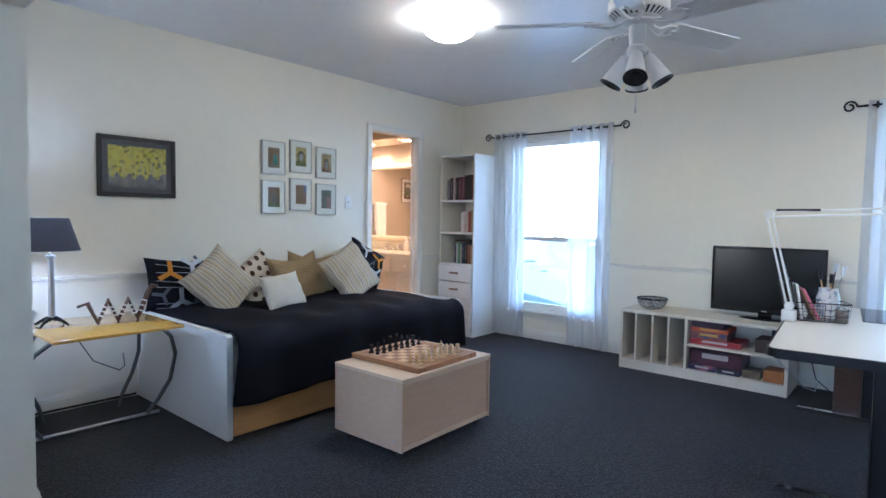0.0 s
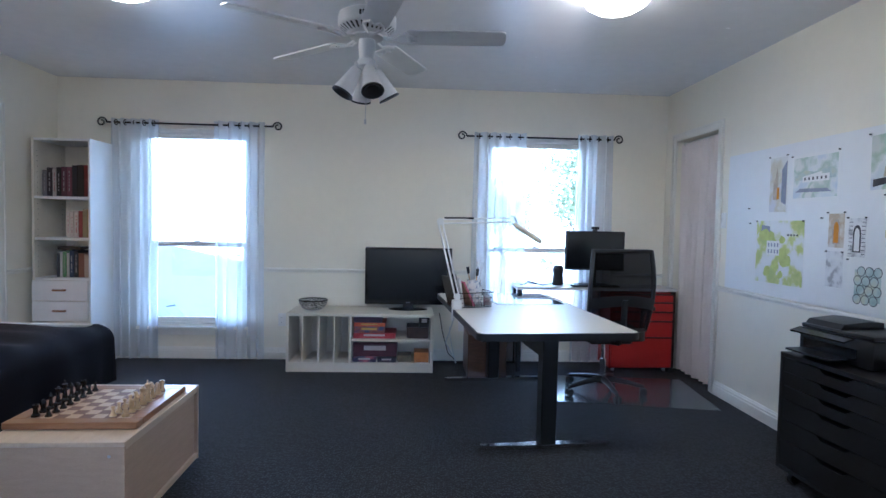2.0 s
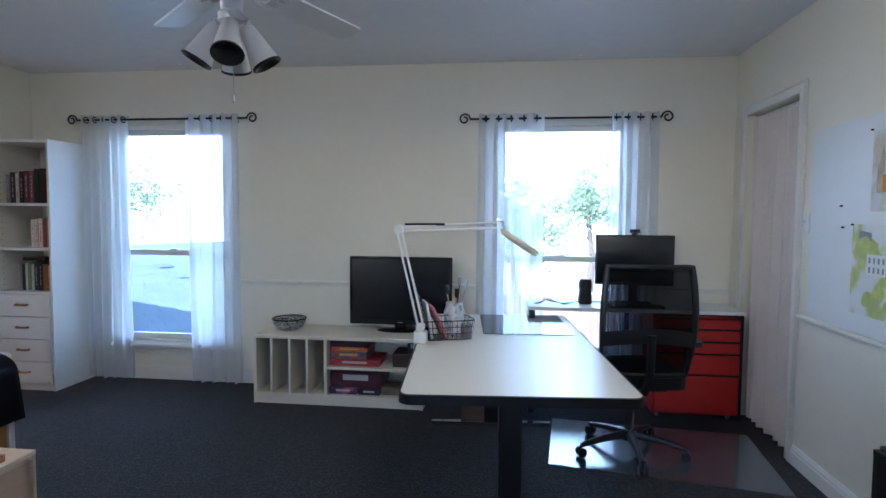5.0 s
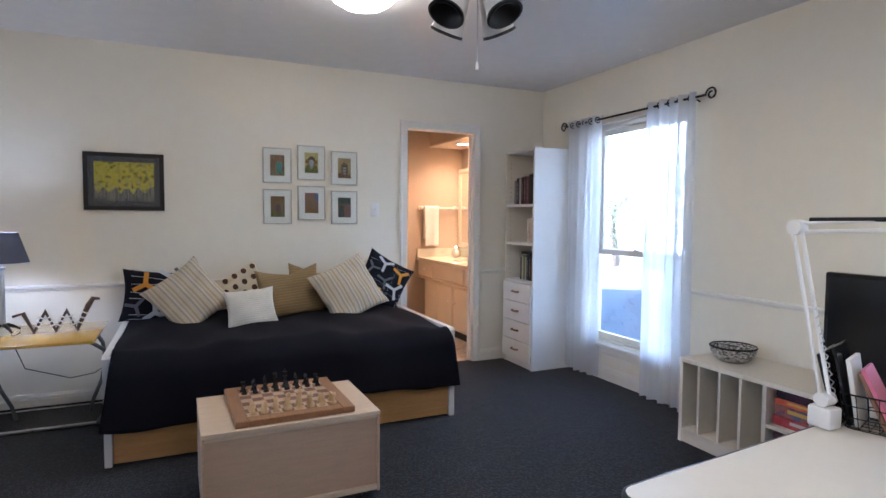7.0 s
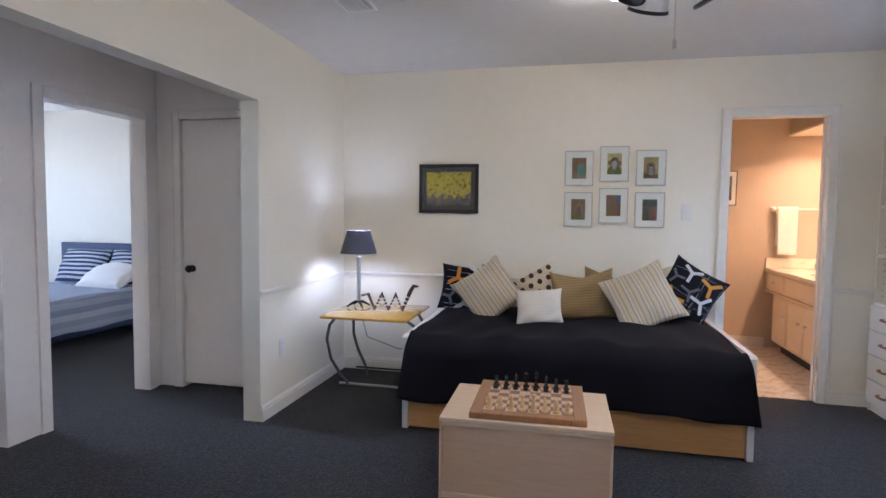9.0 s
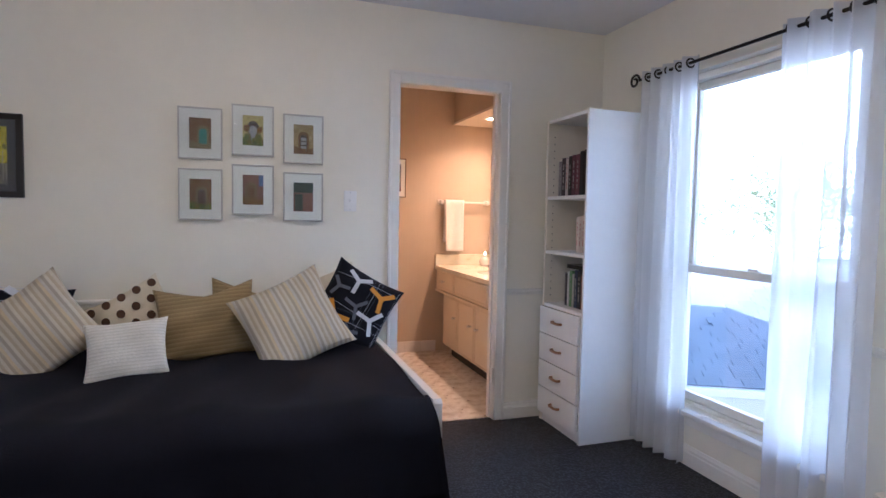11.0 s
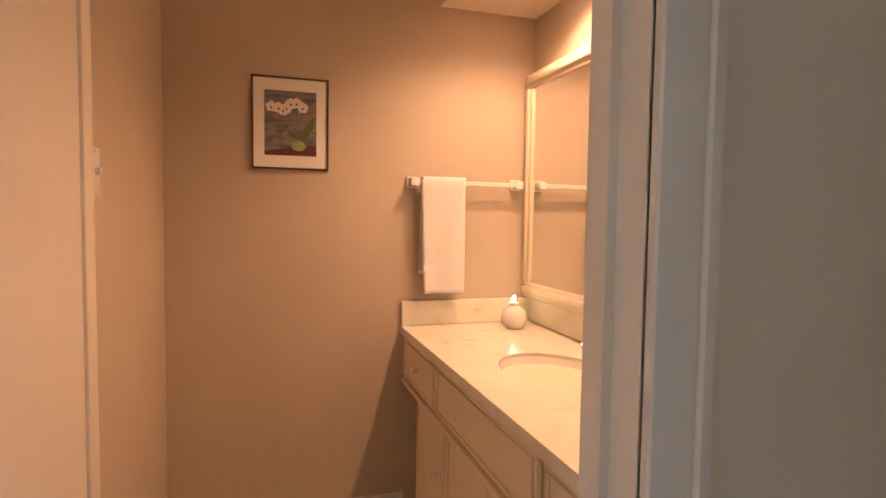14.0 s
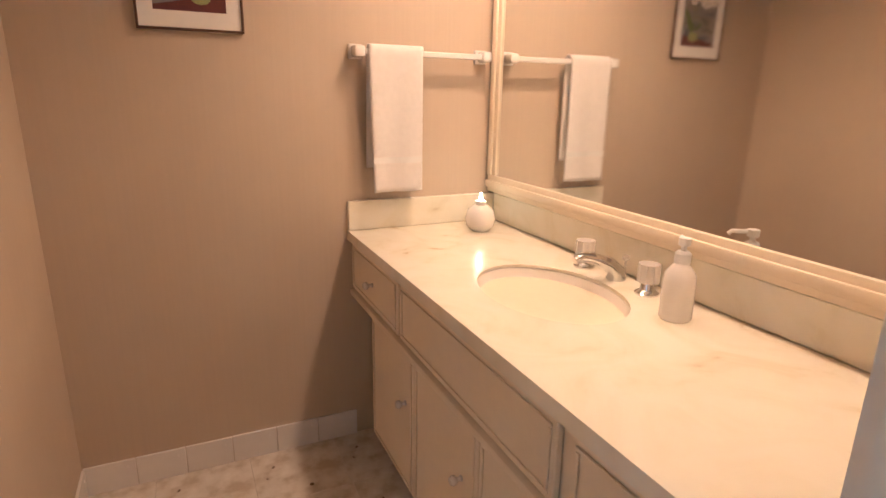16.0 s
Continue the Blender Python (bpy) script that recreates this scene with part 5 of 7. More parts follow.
a0, a1 = LJ + Vector((0.02, 0, -0.025)), LH
dv = (a1 - a0).normalized()
up = Vector((-dv.z, 0, dv.x))
tube(hd, [a0, a0 + dv * 0.02, a0 + dv * 0.08, a1 - dv * 0.02, a1], [0.014, 0.030, 0.036, 0.036, 0.022], 14)
for v in hd.verts:
    d = (v.co - (a0 + a1) / 2)
    k = d.dot(up)
    v.co -= up * k * 0.45
part("head", hd, mat("cream_lamp_head", (0.72, 0.64, 0.46), 0.35), al, "cream enamelled lamp head")
solid("lamp_cord", tube(B(), [(-0.15, 4.46, 0.62), (-0.20, 4.58, 0.42), (-0.10, 4.85, 0.22), (-0.08, 5.2, 0.12), (-0.1, 5.6, 0.25), (-0.1, 5.765, 0.32)], 0.0035, 6), mat("pale_cord", (0.55, 0.56, 0.58), 0.5), "pale grey lamp cord drooping behind the table", "cable")
solid("power_cord", tube(B(), [(-0.20, 5.60, 0.47), (-0.17, 5.58, 0.30), (-0.12, 5.55, 0.12), (-0.02, 5.6, 0.02), (0.2, 5.65, 0.012), (0.5, 5.68, 0.012)], 0.004, 6), BLACK, "black power cord running to the floor", "cable")

# wire basket and its contents
BS = DK @ pose(0.155, 1.005, 0.679, 0, 0, 14)
wb = thing("wire_basket", "black wire desk basket holding notebooks", "basket", BS)
for z, r in ((0.002, 0.9), (0.035, 0.93), (0.07, 0.97), (0.105, 1.0)):
    part("hoop", tube(B(), [(x * r, y * r, z) for x, y in rounded(-0.14, -0.085, 0.14, 0.085, 0.03, 4)], 0.0018 if z < 0.1 else 0.003, 5, True), IRON, wb)
wires = B()
for k in range(10):
    x = -0.126 + 0.028 * k
    tube(wires, [(x, -0.085, 0.105), (x * 0.9, -0.0765, 0.002), (x * 0.9, 0.0765, 0.002), (x, 0.085, 0.105)], 0.0013, 4)
for k in range(5):
    y = -0.07 + 0.035 * k
    tube(wires, [(-0.14, y, 0.105), (-0.126, y * 0.9, 0.002), (0.126, y * 0.9, 0.002), (0.14, y, 0.105)], 0.0013, 4)
wp = part("wire_mesh", wires, IRON, wb)
wp["kind"] = "stuff"


def slab(name, m, sx, sy, sz, material, label, category):
    return solid(name, box(B(), 0, 0, 0, sx, sy, sz, 0.002), material, label, category, m, "things in the basket")


slab("tablet", BS @ pose(-0.118, -0.07, 0.006, 0, -12, 0), 0.010, 0.15, 0.235, GLOSSBLACK, "black tablet standing in the basket", "tablet")
slab("notebook", BS @ pose(-0.100, -0.065, 0.006, 0, -9, 0), 0.014, 0.13, 0.20, MATBOARD, "pale spiral notebook in the basket", "notebook")
slab("notebook", BS @ pose(-0.012, -0.06, 0.006, 0, -26, 0), 0.012, 0.12, 0.19, mat("pink_card", (0.62, 0.16, 0.25), 0.5), "pink notebook leaning in the basket", "notebook")
slab("notebook", BS @ pose(-0.030, -0.06, 0.006, 0, -24, 0), 0.012, 0.12, 0.175, mat("brown_card", (0.22, 0.11, 0.06), 0.6), "brown notebook leaning in the basket", "notebook")
cg = thing("candle_glass", "dark red candle in a small glass", "candle", BS @ pose(0.10, -0.045, 0.005), "things in the basket")
part("glass", lathe(B(), [(0, 0), (0.030, 0), (0.033, 0.075), (0.030, 0.075), (0.027, 0.008), (0, 0.008)], 20), ACRYLIC, cg)
part("wax", lathe(B(), [(0, 0.009), (0.0265, 0.009), (0.029, 0.06), (0, 0.058)], 20), mat("red_wax", (0.16, 0.012, 0.02), 0.4), cg)
vs_ = thing("brush_vase", "blue and white ceramic vase holding brushes", "vase", BS @ pose(0.07, 0.12, 0.0))
part("vase", lathe(B(), [(0, 0), (0.050, 0), (0.058, 0.05), (0.060, 0.12), (0.048, 0.155), (0.050, 0.175), (0.045, 0.175), (0.043, 0.155), (0.052, 0.11), (0.045, 0.01), (0, 0.01)], 28), patches("blue_white_glaze", [(0.70, 0.70, 0.68), (0.74, 0.74, 0.72), (0.30, 0.36, 0.46)], 35, 0.2), vs_)
for k, (dx, dy, h, c) in enumerate(((0.012, 0.0, 0.32, WALNUT), (-0.015, 0.01, 0.27, BOXWOOD), (0.03, 0.012, 0.30, STEEL), (0.0, -0.02, 0.26, HONEY))):
    br = part("brush", cyl(B(), (0, 0, 0.02), (dx * 2.4, dy * 2.4, h - 0.05), 0.004, n=6), c, vs_)
    part("bristles", cyl(B(), (dx * 2.4, dy * 2.4, h - 0.05), (dx * 2.8, dy * 2.8, h), 0.010, 0.012, 8), BLACK if k % 2 else STEEL, br)
solid("folder", box(B(), 0, 0, 0, 0.012, 0.20, 0.22, 0.001), EBONY, "black folder standing behind the basket", "folder", BS @ pose(-0.145, -0.10, 0.0, 0, -14, 0))

# ---------------------------------------------------------------- second desk, monitor, cabinet, chair
d2k = thing("computer_desk", "white desk top against the window wall on black legs", "desk", pose(0.45, 5.40, 0))
part("desktop", box(B(), 0, 0, 0.712, 1.41, 0.345, 0.736, 0.002), WHITE, d2k)
for x in (0.03, 1.38):
    for y in (0.03, 0.315):
        part("leg", box(B(), x - 0.02, y - 0.02, 0, x + 0.02, y + 0.02, 0.711), BLACK, d2k)

mn = thing("monitor", "black computer monitor on a stand", "monitor", pose(1.19, 5.62, 0.736, 0, 0, -4))
part("panel", box(B(), -0.265, 0, 0.135, 0.265, 0.035, 0.488, 0.006, 2), BLACK, mn)
part("screen", box(B(), -0.252, -0.003, 0.152, 0.252, 0.0005, 0.478), SCREEN, mn, "dark screen")
part("neck", box(B(), -0.03, 0.036, 0.01, 0.03, 0.055, 0.30, 0.004), BLACK, mn)
part("foot", prism(B(), rounded(-0.12, -0.06, 0.12, 0.10, 0.03), 0, 0.012), BLACK, mn)
wc = thing("webcam", "small black webcam on top of the monitor", "webcam", pose(1.19, 5.625, 1.224, 0, 0, -4))
part("clip", box(B(), -0.02, 0.0, 0.0, 0.02, 0.03, 0.014, 0.003), BLACK, wc)
cmb = part("camera_body", box(B(), -0.035, -0.005, 0.0145, 0.035, 0.022, 0.040, 0.006, 2), BLACK, wc)
part("lens", cyl(B(), (0, -0.009, 0.027), (0, -0.0045, 0.027), 0.009, n=14), GLOSSBLACK, cmb)
spk = thing("desk_speaker", "rounded black desk speaker beside the monitor", "speaker", pose(0.855, 5.60, 0.736))
part("body", lathe(B(), [(0, 0), (0.045, 0), (0.050, 0.02), (0.042, 0.10), (0.046, 0.15), (0.036, 0.175), (0, 0.18)], 24), BLACK, spk)
part("grille", lathe(B(), [(0.0465, 0.11), (0.0475, 0.13), (0.0465, 0.15)], 24), DARKWOODGREY, spk)
for k in range(3):
    solid("desk_cable", tube(B(), [(0.50 + 0.02 * k, 5.52, 0.740), (0.58, 5.58 + 0.02 * k, 0.752 + 0.008 * k), (0.70, 5.56 - 0.03 * k, 0.742), (0.82, 5.60 + 0.02 * k, 0.748), (1.0, 5.66, 0.742), (1.1, 5.68, 0.742)], 0.003, 6), BLACK, "black cable lying on the computer desk", "cable", None, "cables on the desk")
solid("keyboard", box(B(), 0.95, 5.43, 0.737, 1.36, 5.54, 0.752, 0.004), BLACK, "black keyboard under the monitor", "keyboard")

rc = thing("drawer_cabinet", "red metal drawer cabinet under the desk", "drawer cabinet", pose(1.28, 5.42, 0))
part("body", box(B(), 0, 0.002, 0.035, 0.56, 0.33, 0.700, 0.004), RED, rc)
z = 0.045
for h in (0.255, 0.130, 0.070, 0.070, 0.060):
    fr_ = part("drawer_front", box(B(), 0.012, -0.016, z, 0.548, 0.001, z + h, 0.003), RED, rc)
    part("pull_slot", box(B(), 0.02, -0.0165, z + h + 0.001, 0.54, -0.002, z + h + 0.010), BLACK, fr_, "dark finger gap above the drawer")
    z += h + 0.012
for x in (0.05, 0.51):
    for y in (0.05, 0.28):
        part("castor", cyl(B(), (x - 0.01, y, 0.0175), (x + 0.01, y, 0.0175), 0.0175, n=14), SOFTWHITE, rc)

solid("chair_mat", prism(B(), [(0.55, 4.60), (1.72, 4.39), (1.80, 5.18), (0.62, 5.30)], 0.001, 0.005), VINYL, "clear vinyl chair mat on the carpet", "chair mat")
wtc = solid("wooden_case", box(B(), 0.02, 5.18, 0.0, 0.34, 5.62, 0.36, 0.004), WALNUT, "dark walnut case standing under the table", "case")

ch = thing("office_chair", "black mesh-backed office chair on castors", "office chair", pose(1.02, 4.82, 0.005, 0, 0, 4))
part("seat", prism(B(), rounded(-0.25, -0.22, 0.25, 0.25, 0.08, 6), 0.43, 0.50), BLACK, ch, "black padded seat")
part("seat_pan", box(B(), -0.16, -0.15, 0.395, 0.16, 0.17, 0.429, 0.01), BLACK, ch)


def back_fn(u, v):
    x = (u - 0.5) * (0.40 + 0.07 * math.sin(math.pi * min(1, v * 0.75 + 0.12)))
    z = 0.52 + 0.57 * v
    y = -0.27 - 0.05 * v - 0.035 * math.sin(v * 3.1) + 0.16 * (u - 0.5) ** 2
    return (x, y, z)


part("mesh_back", sheet(B(), back_fn, 14, 18), MESH, ch, "see-through black mesh back")
rimp = [back_fn(i / 10, 0.0) for i in range(11)] + [back_fn(1, j / 14) for j in range(1, 14)] + [back_fn(1 - i / 12, 1.0 - 0.0 * i) for i in range(13)] + [back_fn(0, 1 - j / 14) for j in range(1, 14)]
part("back_frame", tube(B(), rimp, 0.016, 8, True), BLACK, ch, "black plastic back frame")
part("lumbar_band", sheet(B(), lambda u, v: tuple(Vector(back_fn(u, 0.27 + 0.14 * v + 0.05 * math.sin(math.pi * u))) + Vector((0, -0.018, 0))), 12, 3), BLACK, ch, "lumbar support band")
part("back_spine", tube(B(), [(0, -0.10, 0.41), (0, -0.26, 0.43), (0, -0.335, 0.55), (0, -0.345, 0.75)], 0.022, 8), BLACK, ch)
for s in (-1, 1):
    ar = part("armrest", tube(B(), [(s * 0.20, 0.02, 0.41), (s * 0.30, 0.02, 0.44), (s * 0.31, 0.0, 0.64)], 0.016, 8), BLACK, ch)
    part("arm_pad", prism(B(), rounded(s * 0.31 - 0.045, -0.13, s * 0.31 + 0.045, 0.13, 0.04), 0.641, 0.668), BLACK, ar, "rounded arm pad")
part("gas_lift", cyl(cyl(B(), (0, 0, 0.13), (0, 0, 0.26), 0.026, n=16), (0, 0, 0.26), (0, 0, 0.394), 0.016, n=16), CHROME, ch)
part("hub", cyl(B(), (0, 0, 0.075), (0, 0, 0.13), 0.045, 0.034, 18), BLACK, ch)
for k in range(5):
    a = radians(72 * k + 52)
    c, s = math.cos(a), math.sin(a)
    lg = part("leg", tube(B(), [(0.03 * c, 0.03 * s, 0.105), (0.16 * c, 0.16 * s, 0.092), (0.30 * c, 0.30 * s, 0.065)], [0.026, 0.020, 0.014], 8), BLACK, ch, "star-base leg")
    cw = B()
    for o in (-0.014, 0.014):
        cyl(cw, (0.30 * c - s * o - s * 0.008, 0.30 * s + c * o + c * 0.008, 0.027), (0.30 * c - s * o + s * 0.008, 0.30 * s + c * o - c * 0.008, 0.027), 0.027, n=16)
    cyl(cw, (0.30 * c, 0.30 * s, 0.03), (0.30 * c, 0.30 * s, 0.066), 0.007, n=8)
    part("castor", cw, BLACK, lg, "twin-wheel castor")

# ---------------------------------------------------------------- black drawer unit and printer
PB = pose(1.665, 3.125, 0, 0, 0, 6)
CU = pose(1.662, 3.048, 0, 0, 0, 4) @ pose(0, 0, 0)
for k in range(3):
    CU[k][1] *= 1.12
cu = thing("drawer_unit", "black-brown drawer unit with six cut-out pulls on castors", "drawer unit", CU)
part("top", box(B(), -0.205, -0.305, 0.632, 0.195, 0.305, 0.652, 0.001), DARKWOODGREY, cu)
for y in (-0.305, 0.285):
    part("side_panel", box(B(), -0.203, y, 0.062, 0.195, y + 0.020, 0.6315), DARKWOODGREY, cu)
part("bottom", box(B(), -0.203, -0.2845, 0.062, 0.195, 0.2845, 0.080), DARKWOODGREY, cu)
part("back_panel", box(B(), 0.188, -0.2845, 0.080, 0.194, 0.2845, 0.6315), DARKWOODGREY, cu)
zs = [0.083, 0.215, 0.318, 0.420, 0.490, 0.560, 0.630]
for a, b in zip(zs, zs[1:]):
    outl = [(-0.283, a), (0.283, a), (0.283, b - 0.003), (0.085, b - 0.003), (0.055, b - 0.024), (-0.055, b - 0.024), (-0.085, b - 0.003), (-0.283, b - 0.003)]
    dfm = part("drawer_front", prism(B(), outl, -0.203, -0.186, "x"), DARKWOODGREY, cu, "drawer front with a cut-out pull")
    part("drawer_box", box(B(), -0.1855, -0.27, a + 0.004, 0.18, 0.27, b - 0.035), BLACK, dfm)
for x in (-0.15, 0.14):
    for y in (-0.25, 0.25):
        fk = part("castor", box(B(), x - 0.02, y - 0.02, 0.045, x + 0.02, y + 0.02, 0.0615), BLACK, cu)
        part("wheel", cyl(B(), (x, y - 0.012, 0.024), (x, y + 0.012, 0.024), 0.024, n=16), BLACK, fk)
PR = PB @ pose(0.03, 0.045, 0.652, 0, 0, 2)
pr = thing("printer", "black all-in-one inkjet printer on the drawer unit", "printer", PR)
part("body", box(B(), -0.155, -0.20, 0.008, 0.155, 0.20, 0.135, 0.012, 2), BLACK, pr)
part("scanner_lid", box(B(), -0.150, -0.195, 0.1355, 0.155, 0.195, 0.156, 0.006, 2), BLACK, pr)
part("document_feeder", prism(B(), [(-0.14, 0.1565), (0.10, 0.1565), (0.10, 0.185), (0.02, 0.192), (-0.12, 0.180)], -0.02, 0.18, "y"), BLACK, pr)
part("paper_slot", box(B(), -0.157, -0.12, 0.035, -0.1545, 0.17, 0.085), GLOSSBLACK, pr, "dark paper slot")
part("output_tray", prism(B(), rounded(-0.27, -0.09, -0.1575, 0.17, 0.02), 0.030, 0.037), BLACK, pr, "pulled-out paper tray")
part("control_panel", prism(B(), [(-0.215, 0.112), (-0.1575, 0.128), (-0.1575, 0.136), (-0.215, 0.120)], -0.11, 0.195, "y"), GLOSSBLACK, pr, "tilted control panel")
for x in (-0.12, 0.12):
    for y in (-0.16, 0.16):
        part("rubber_foot", cyl(B(), (x, y, 0), (x, y, 0.0075), 0.012, n=10), BLACK, pr)
solid("floor_cable", tube(B(), [(1.87, 2.95, 0.70), (1.875, 2.85, 0.40), (1.86, 2.76, 0.05), (1.78, 2.62, 0.012), (1.84, 2.50, 0.010), (1.87, 2.56, 0.06)], 0.004, 6), BLACK, "black printer cord on the carpet", "cable")

# ---------------------------------------------------------------- pin board with watercolours
BRD = mat("white_pin_board", (0.78, 0.78, 0.78), 0.45, var=0.02, scale=2)
pb_ = thing("pin_board", "large white pin board with paintings pinned on", "pin board", pose(EX, 0, 0))
part("board", box(B(), -0.012, 2.93, 0.838, -0.001, 4.70, 1.800, 0.001), BRD, pb_)
part("edge_strip", box(B(), -0.014, 2.922, 0.838, -0.001, 2.9295, 1.800), STEEL, pb_)
WASH = {
    "castle": patches("castle_wash", [(0.62, 0.66, 0.72), (0.72, 0.74, 0.76), (0.42, 0.52, 0.42), (0.60, 0.62, 0.58)], 5, 0.8),
    "landscape": patches("landscape_wash", [(0.60, 0.66, 0.74), (0.74, 0.76, 0.76), (0.46, 0.56, 0.48), (0.72, 0.73, 0.70)], 6, 0.8),
    "street": patches("street_wash", [(0.72, 0.72, 0.70), (0.62, 0.58, 0.46), (0.66, 0.66, 0.70)], 8, 0.8),
    "ochre": patches("ochre_wash", [(0.60, 0.52, 0.28), (0.70, 0.66, 0.50), (0.50, 0.46, 0.52), (0.74, 0.72, 0.62)], 7, 0.8),
    "leafy": patches("leafy_wash", [(0.76, 0.77, 0.78), (0.74, 0.75, 0.75), (0.58, 0.62, 0.24), (0.48, 0.56, 0.20)], 9, 0.8),
    "door": patches("door_wash", [(0.62, 0.58, 0.50), (0.52, 0.42, 0.30), (0.68, 0.66, 0.62)], 12, 0.8),
    "ink": patches("ink_wash", [(0.75, 0.75, 0.76), (0.70, 0.70, 0.71), (0.40, 0.40, 0.42)], 22, 0.8),
    "green": patches("green_wash", [(0.36, 0.46, 0.46), (0.52, 0.60, 0.58), (0.58, 0.60, 0.48)], 12, 0.8),
}
PAPERWHITE = mat("watercolour_paper", (0.80, 0.80, 0.79), 0.9, var=0.02, bump=0.2, bscale=300)
INK = mat("dark_ink", (0.06, 0.06, 0.07), 0.8)
STONE = mat("brown_wash", (0.50, 0.43, 0.34), 0.8, var=0.25, scale=20)
ROOFBLUE = mat("grey_blue_wash", (0.30, 0.32, 0.42), 0.8, var=0.2, scale=20)
LEAFWASH = mat("yellow_green_wash", (0.52, 0.58, 0.18), 0.8, var=0.2, scale=14)


def art(y0, z0, y1, z1, wash, label, tilt=0.0, border=0.012, motif=""):
    """A sheet pinned on the board, y0 and z0 its corner nearest the camera's right and bottom."""
    w, h = y1 - y0, z1 - z0
    t = thing("watercolour", label, "painting", pose(EX - 0.0125, (y0 + y1) / 2, (z0 + z1) / 2, tilt, 0, 0), "pinned paintings")
    part("sheet", box(B(), -0.0016, -w / 2, -h / 2, -0.0004, w / 2, h / 2), PAPERWHITE, t)
    b = border
    part("painted_area", box(B(), -0.0022, -w / 2 + b, -h / 2 + b, -0.0017, w / 2 - b, h / 2 - b), WASH[wash], t)
    X = -0.0024

    def flat(name, outline, m, dx=0.0):
        bm = B()
        bm.faces.new([bm.verts.new((X - dx, -p[0] * w / 2, p[1] * h / 2)) for p in outline])
        part(name, bm, m, t)
    if motif == "castle":
        flat("hill", [(-0.85, -0.75), (0.85, -0.8), (0.85, -0.35), (0.3, -0.25), (-0.1, -0.45)], WASH["green"])
        flat("keep", [(-0.55, -0.5), (0.45, -0.35), (0.45, 0.15), (0.36, 0.15), (0.36, 0.5), (0.18, 0.55), (0.18, 0.1), (-0.05, 0.1), (-0.1, -0.05), (-0.5, -0.15)], STONE, 0.0003)
        flat("bridge", [(-0.85, -0.8), (-0.3, -0.7), (-0.3, -0.5), (-0.85, -0.55)], INK, 0.0006)
    if motif == "manor":
        flat("trees", [(-0.85, 0.05), (-0.4, 0.3), (0.0, 0.2), (0.5, 0.35), (0.85, 0.2), (0.85, -0.1), (-0.85, -0.1)], WASH["green"])
        flat("house", [(-0.5, -0.2), (0.6, -0.2), (0.6, 0.1), (0.3, 0.1), (0.3, 0.2), (-0.5, 0.05)], PAPERWHITE, 0.0003)
        for k in range(6):
            flat("window_mark", [(-0.42 + 0.17 * k, -0.12), (-0.36 + 0.17 * k, -0.12), (-0.36 + 0.17 * k, 0.0), (-0.42 + 0.17 * k, 0.0)], INK, 0.0006)
        flat("water", [(-0.8, -0.6), (0.7, -0.65), (0.5, -0.5), (-0.6, -0.45)], ROOFBLUE)
    if motif == "street":
        flat("gable", [(-0.5, -0.5), (0.0, -0.55), (0.0, 0.3), (-0.15, 0.6), (-0.3, 0.25), (-0.5, 0.1)], STONE)
        flat("wall", [(0.35, -0.6), (0.85, -0.7), (0.85, 0.8), (0.35, 0.5)], ROOFBLUE)
        flat("doorway", [(-0.1, -0.5), (0.15, -0.5), (0.15, -0.1), (-0.1, -0.1)], ORANGE, 0.0004)
    if motif == "hills":
        flat("ridge", [(-0.9, 0.4), (-0.3, 0.65), (0.3, 0.55), (0.9, 0.35), (0.9, 0.2), (-0.9, 0.25)], ROOFBLUE)
        flat("field", [(-0.9, -0.8), (0.9, -0.8), (0.9, -0.3), (0.0, -0.2), (-0.9, -0.5)], WASH["ochre"])
    if motif == "house":
        flat("roof", [(-0.8, 0.55), (-0.35, 0.5), (-0.4, 0.8), (-0.75, 0.85)], ROOFBLUE)
        r2 = random.Random(4)
        for k in range(9):
            cx, cy, rr = r2.uniform(-0.7, 0.3), r2.uniform(-0.75, 0.55), r2.uniform(0.12, 0.24)
            flat("foliage", [(cx + rr * r2.uniform(0.7, 1.2) * math.cos(a), cy + rr * r2.uniform(0.7, 1.2) * math.sin(a)) for a in [0.628 * i for i in range(10)]], LEAFWASH, 0.0001 * k)
        flat("front", [(-0.5, -0.1), (0.05, -0.1), (0.05, 0.35), (-0.5, 0.35)], PAPERWHITE, 0.0012)
        for i in range(4):
            for j in range(2):
                flat("window_mark", [(-0.44 + 0.13 * i, -0.04 + 0.2 * j), (-0.38 + 0.13 * i, -0.04 + 0.2 * j), (-0.38 + 0.13 * i, 0.08 + 0.2 * j), (-0.44 + 0.13 * i, 0.08 + 0.2 * j)], ROOFBLUE, 0.0016)
        for k in range(4):
            flat("lettering", [(0.35 + 0.12 * k, 0.52), (0.42 + 0.12 * k, 0.52), (0.42 + 0.12 * k, 0.57), (0.35 + 0.12 * k, 0.57)], INK, 0.0016)
    if motif == "arch":
        arch = [(-0.4, -0.7), (0.4, -0.7), (0.4, 0.2)] + [(0.4 * math.cos(a), 0.2 + 0.4 * math.sin(a)) for a in [0.314 * i for i in range(1, 10)]] + [(-0.4, 0.2)]
        flat("arch", arch, INK if wash == "ink" else STONE)
        flat("door_leaf", [(p[0] * 0.65, p[1] * 0.85 - 0.05) for p in arch], PAPERWHITE if wash == "ink" else ORANGE, 0.0004)
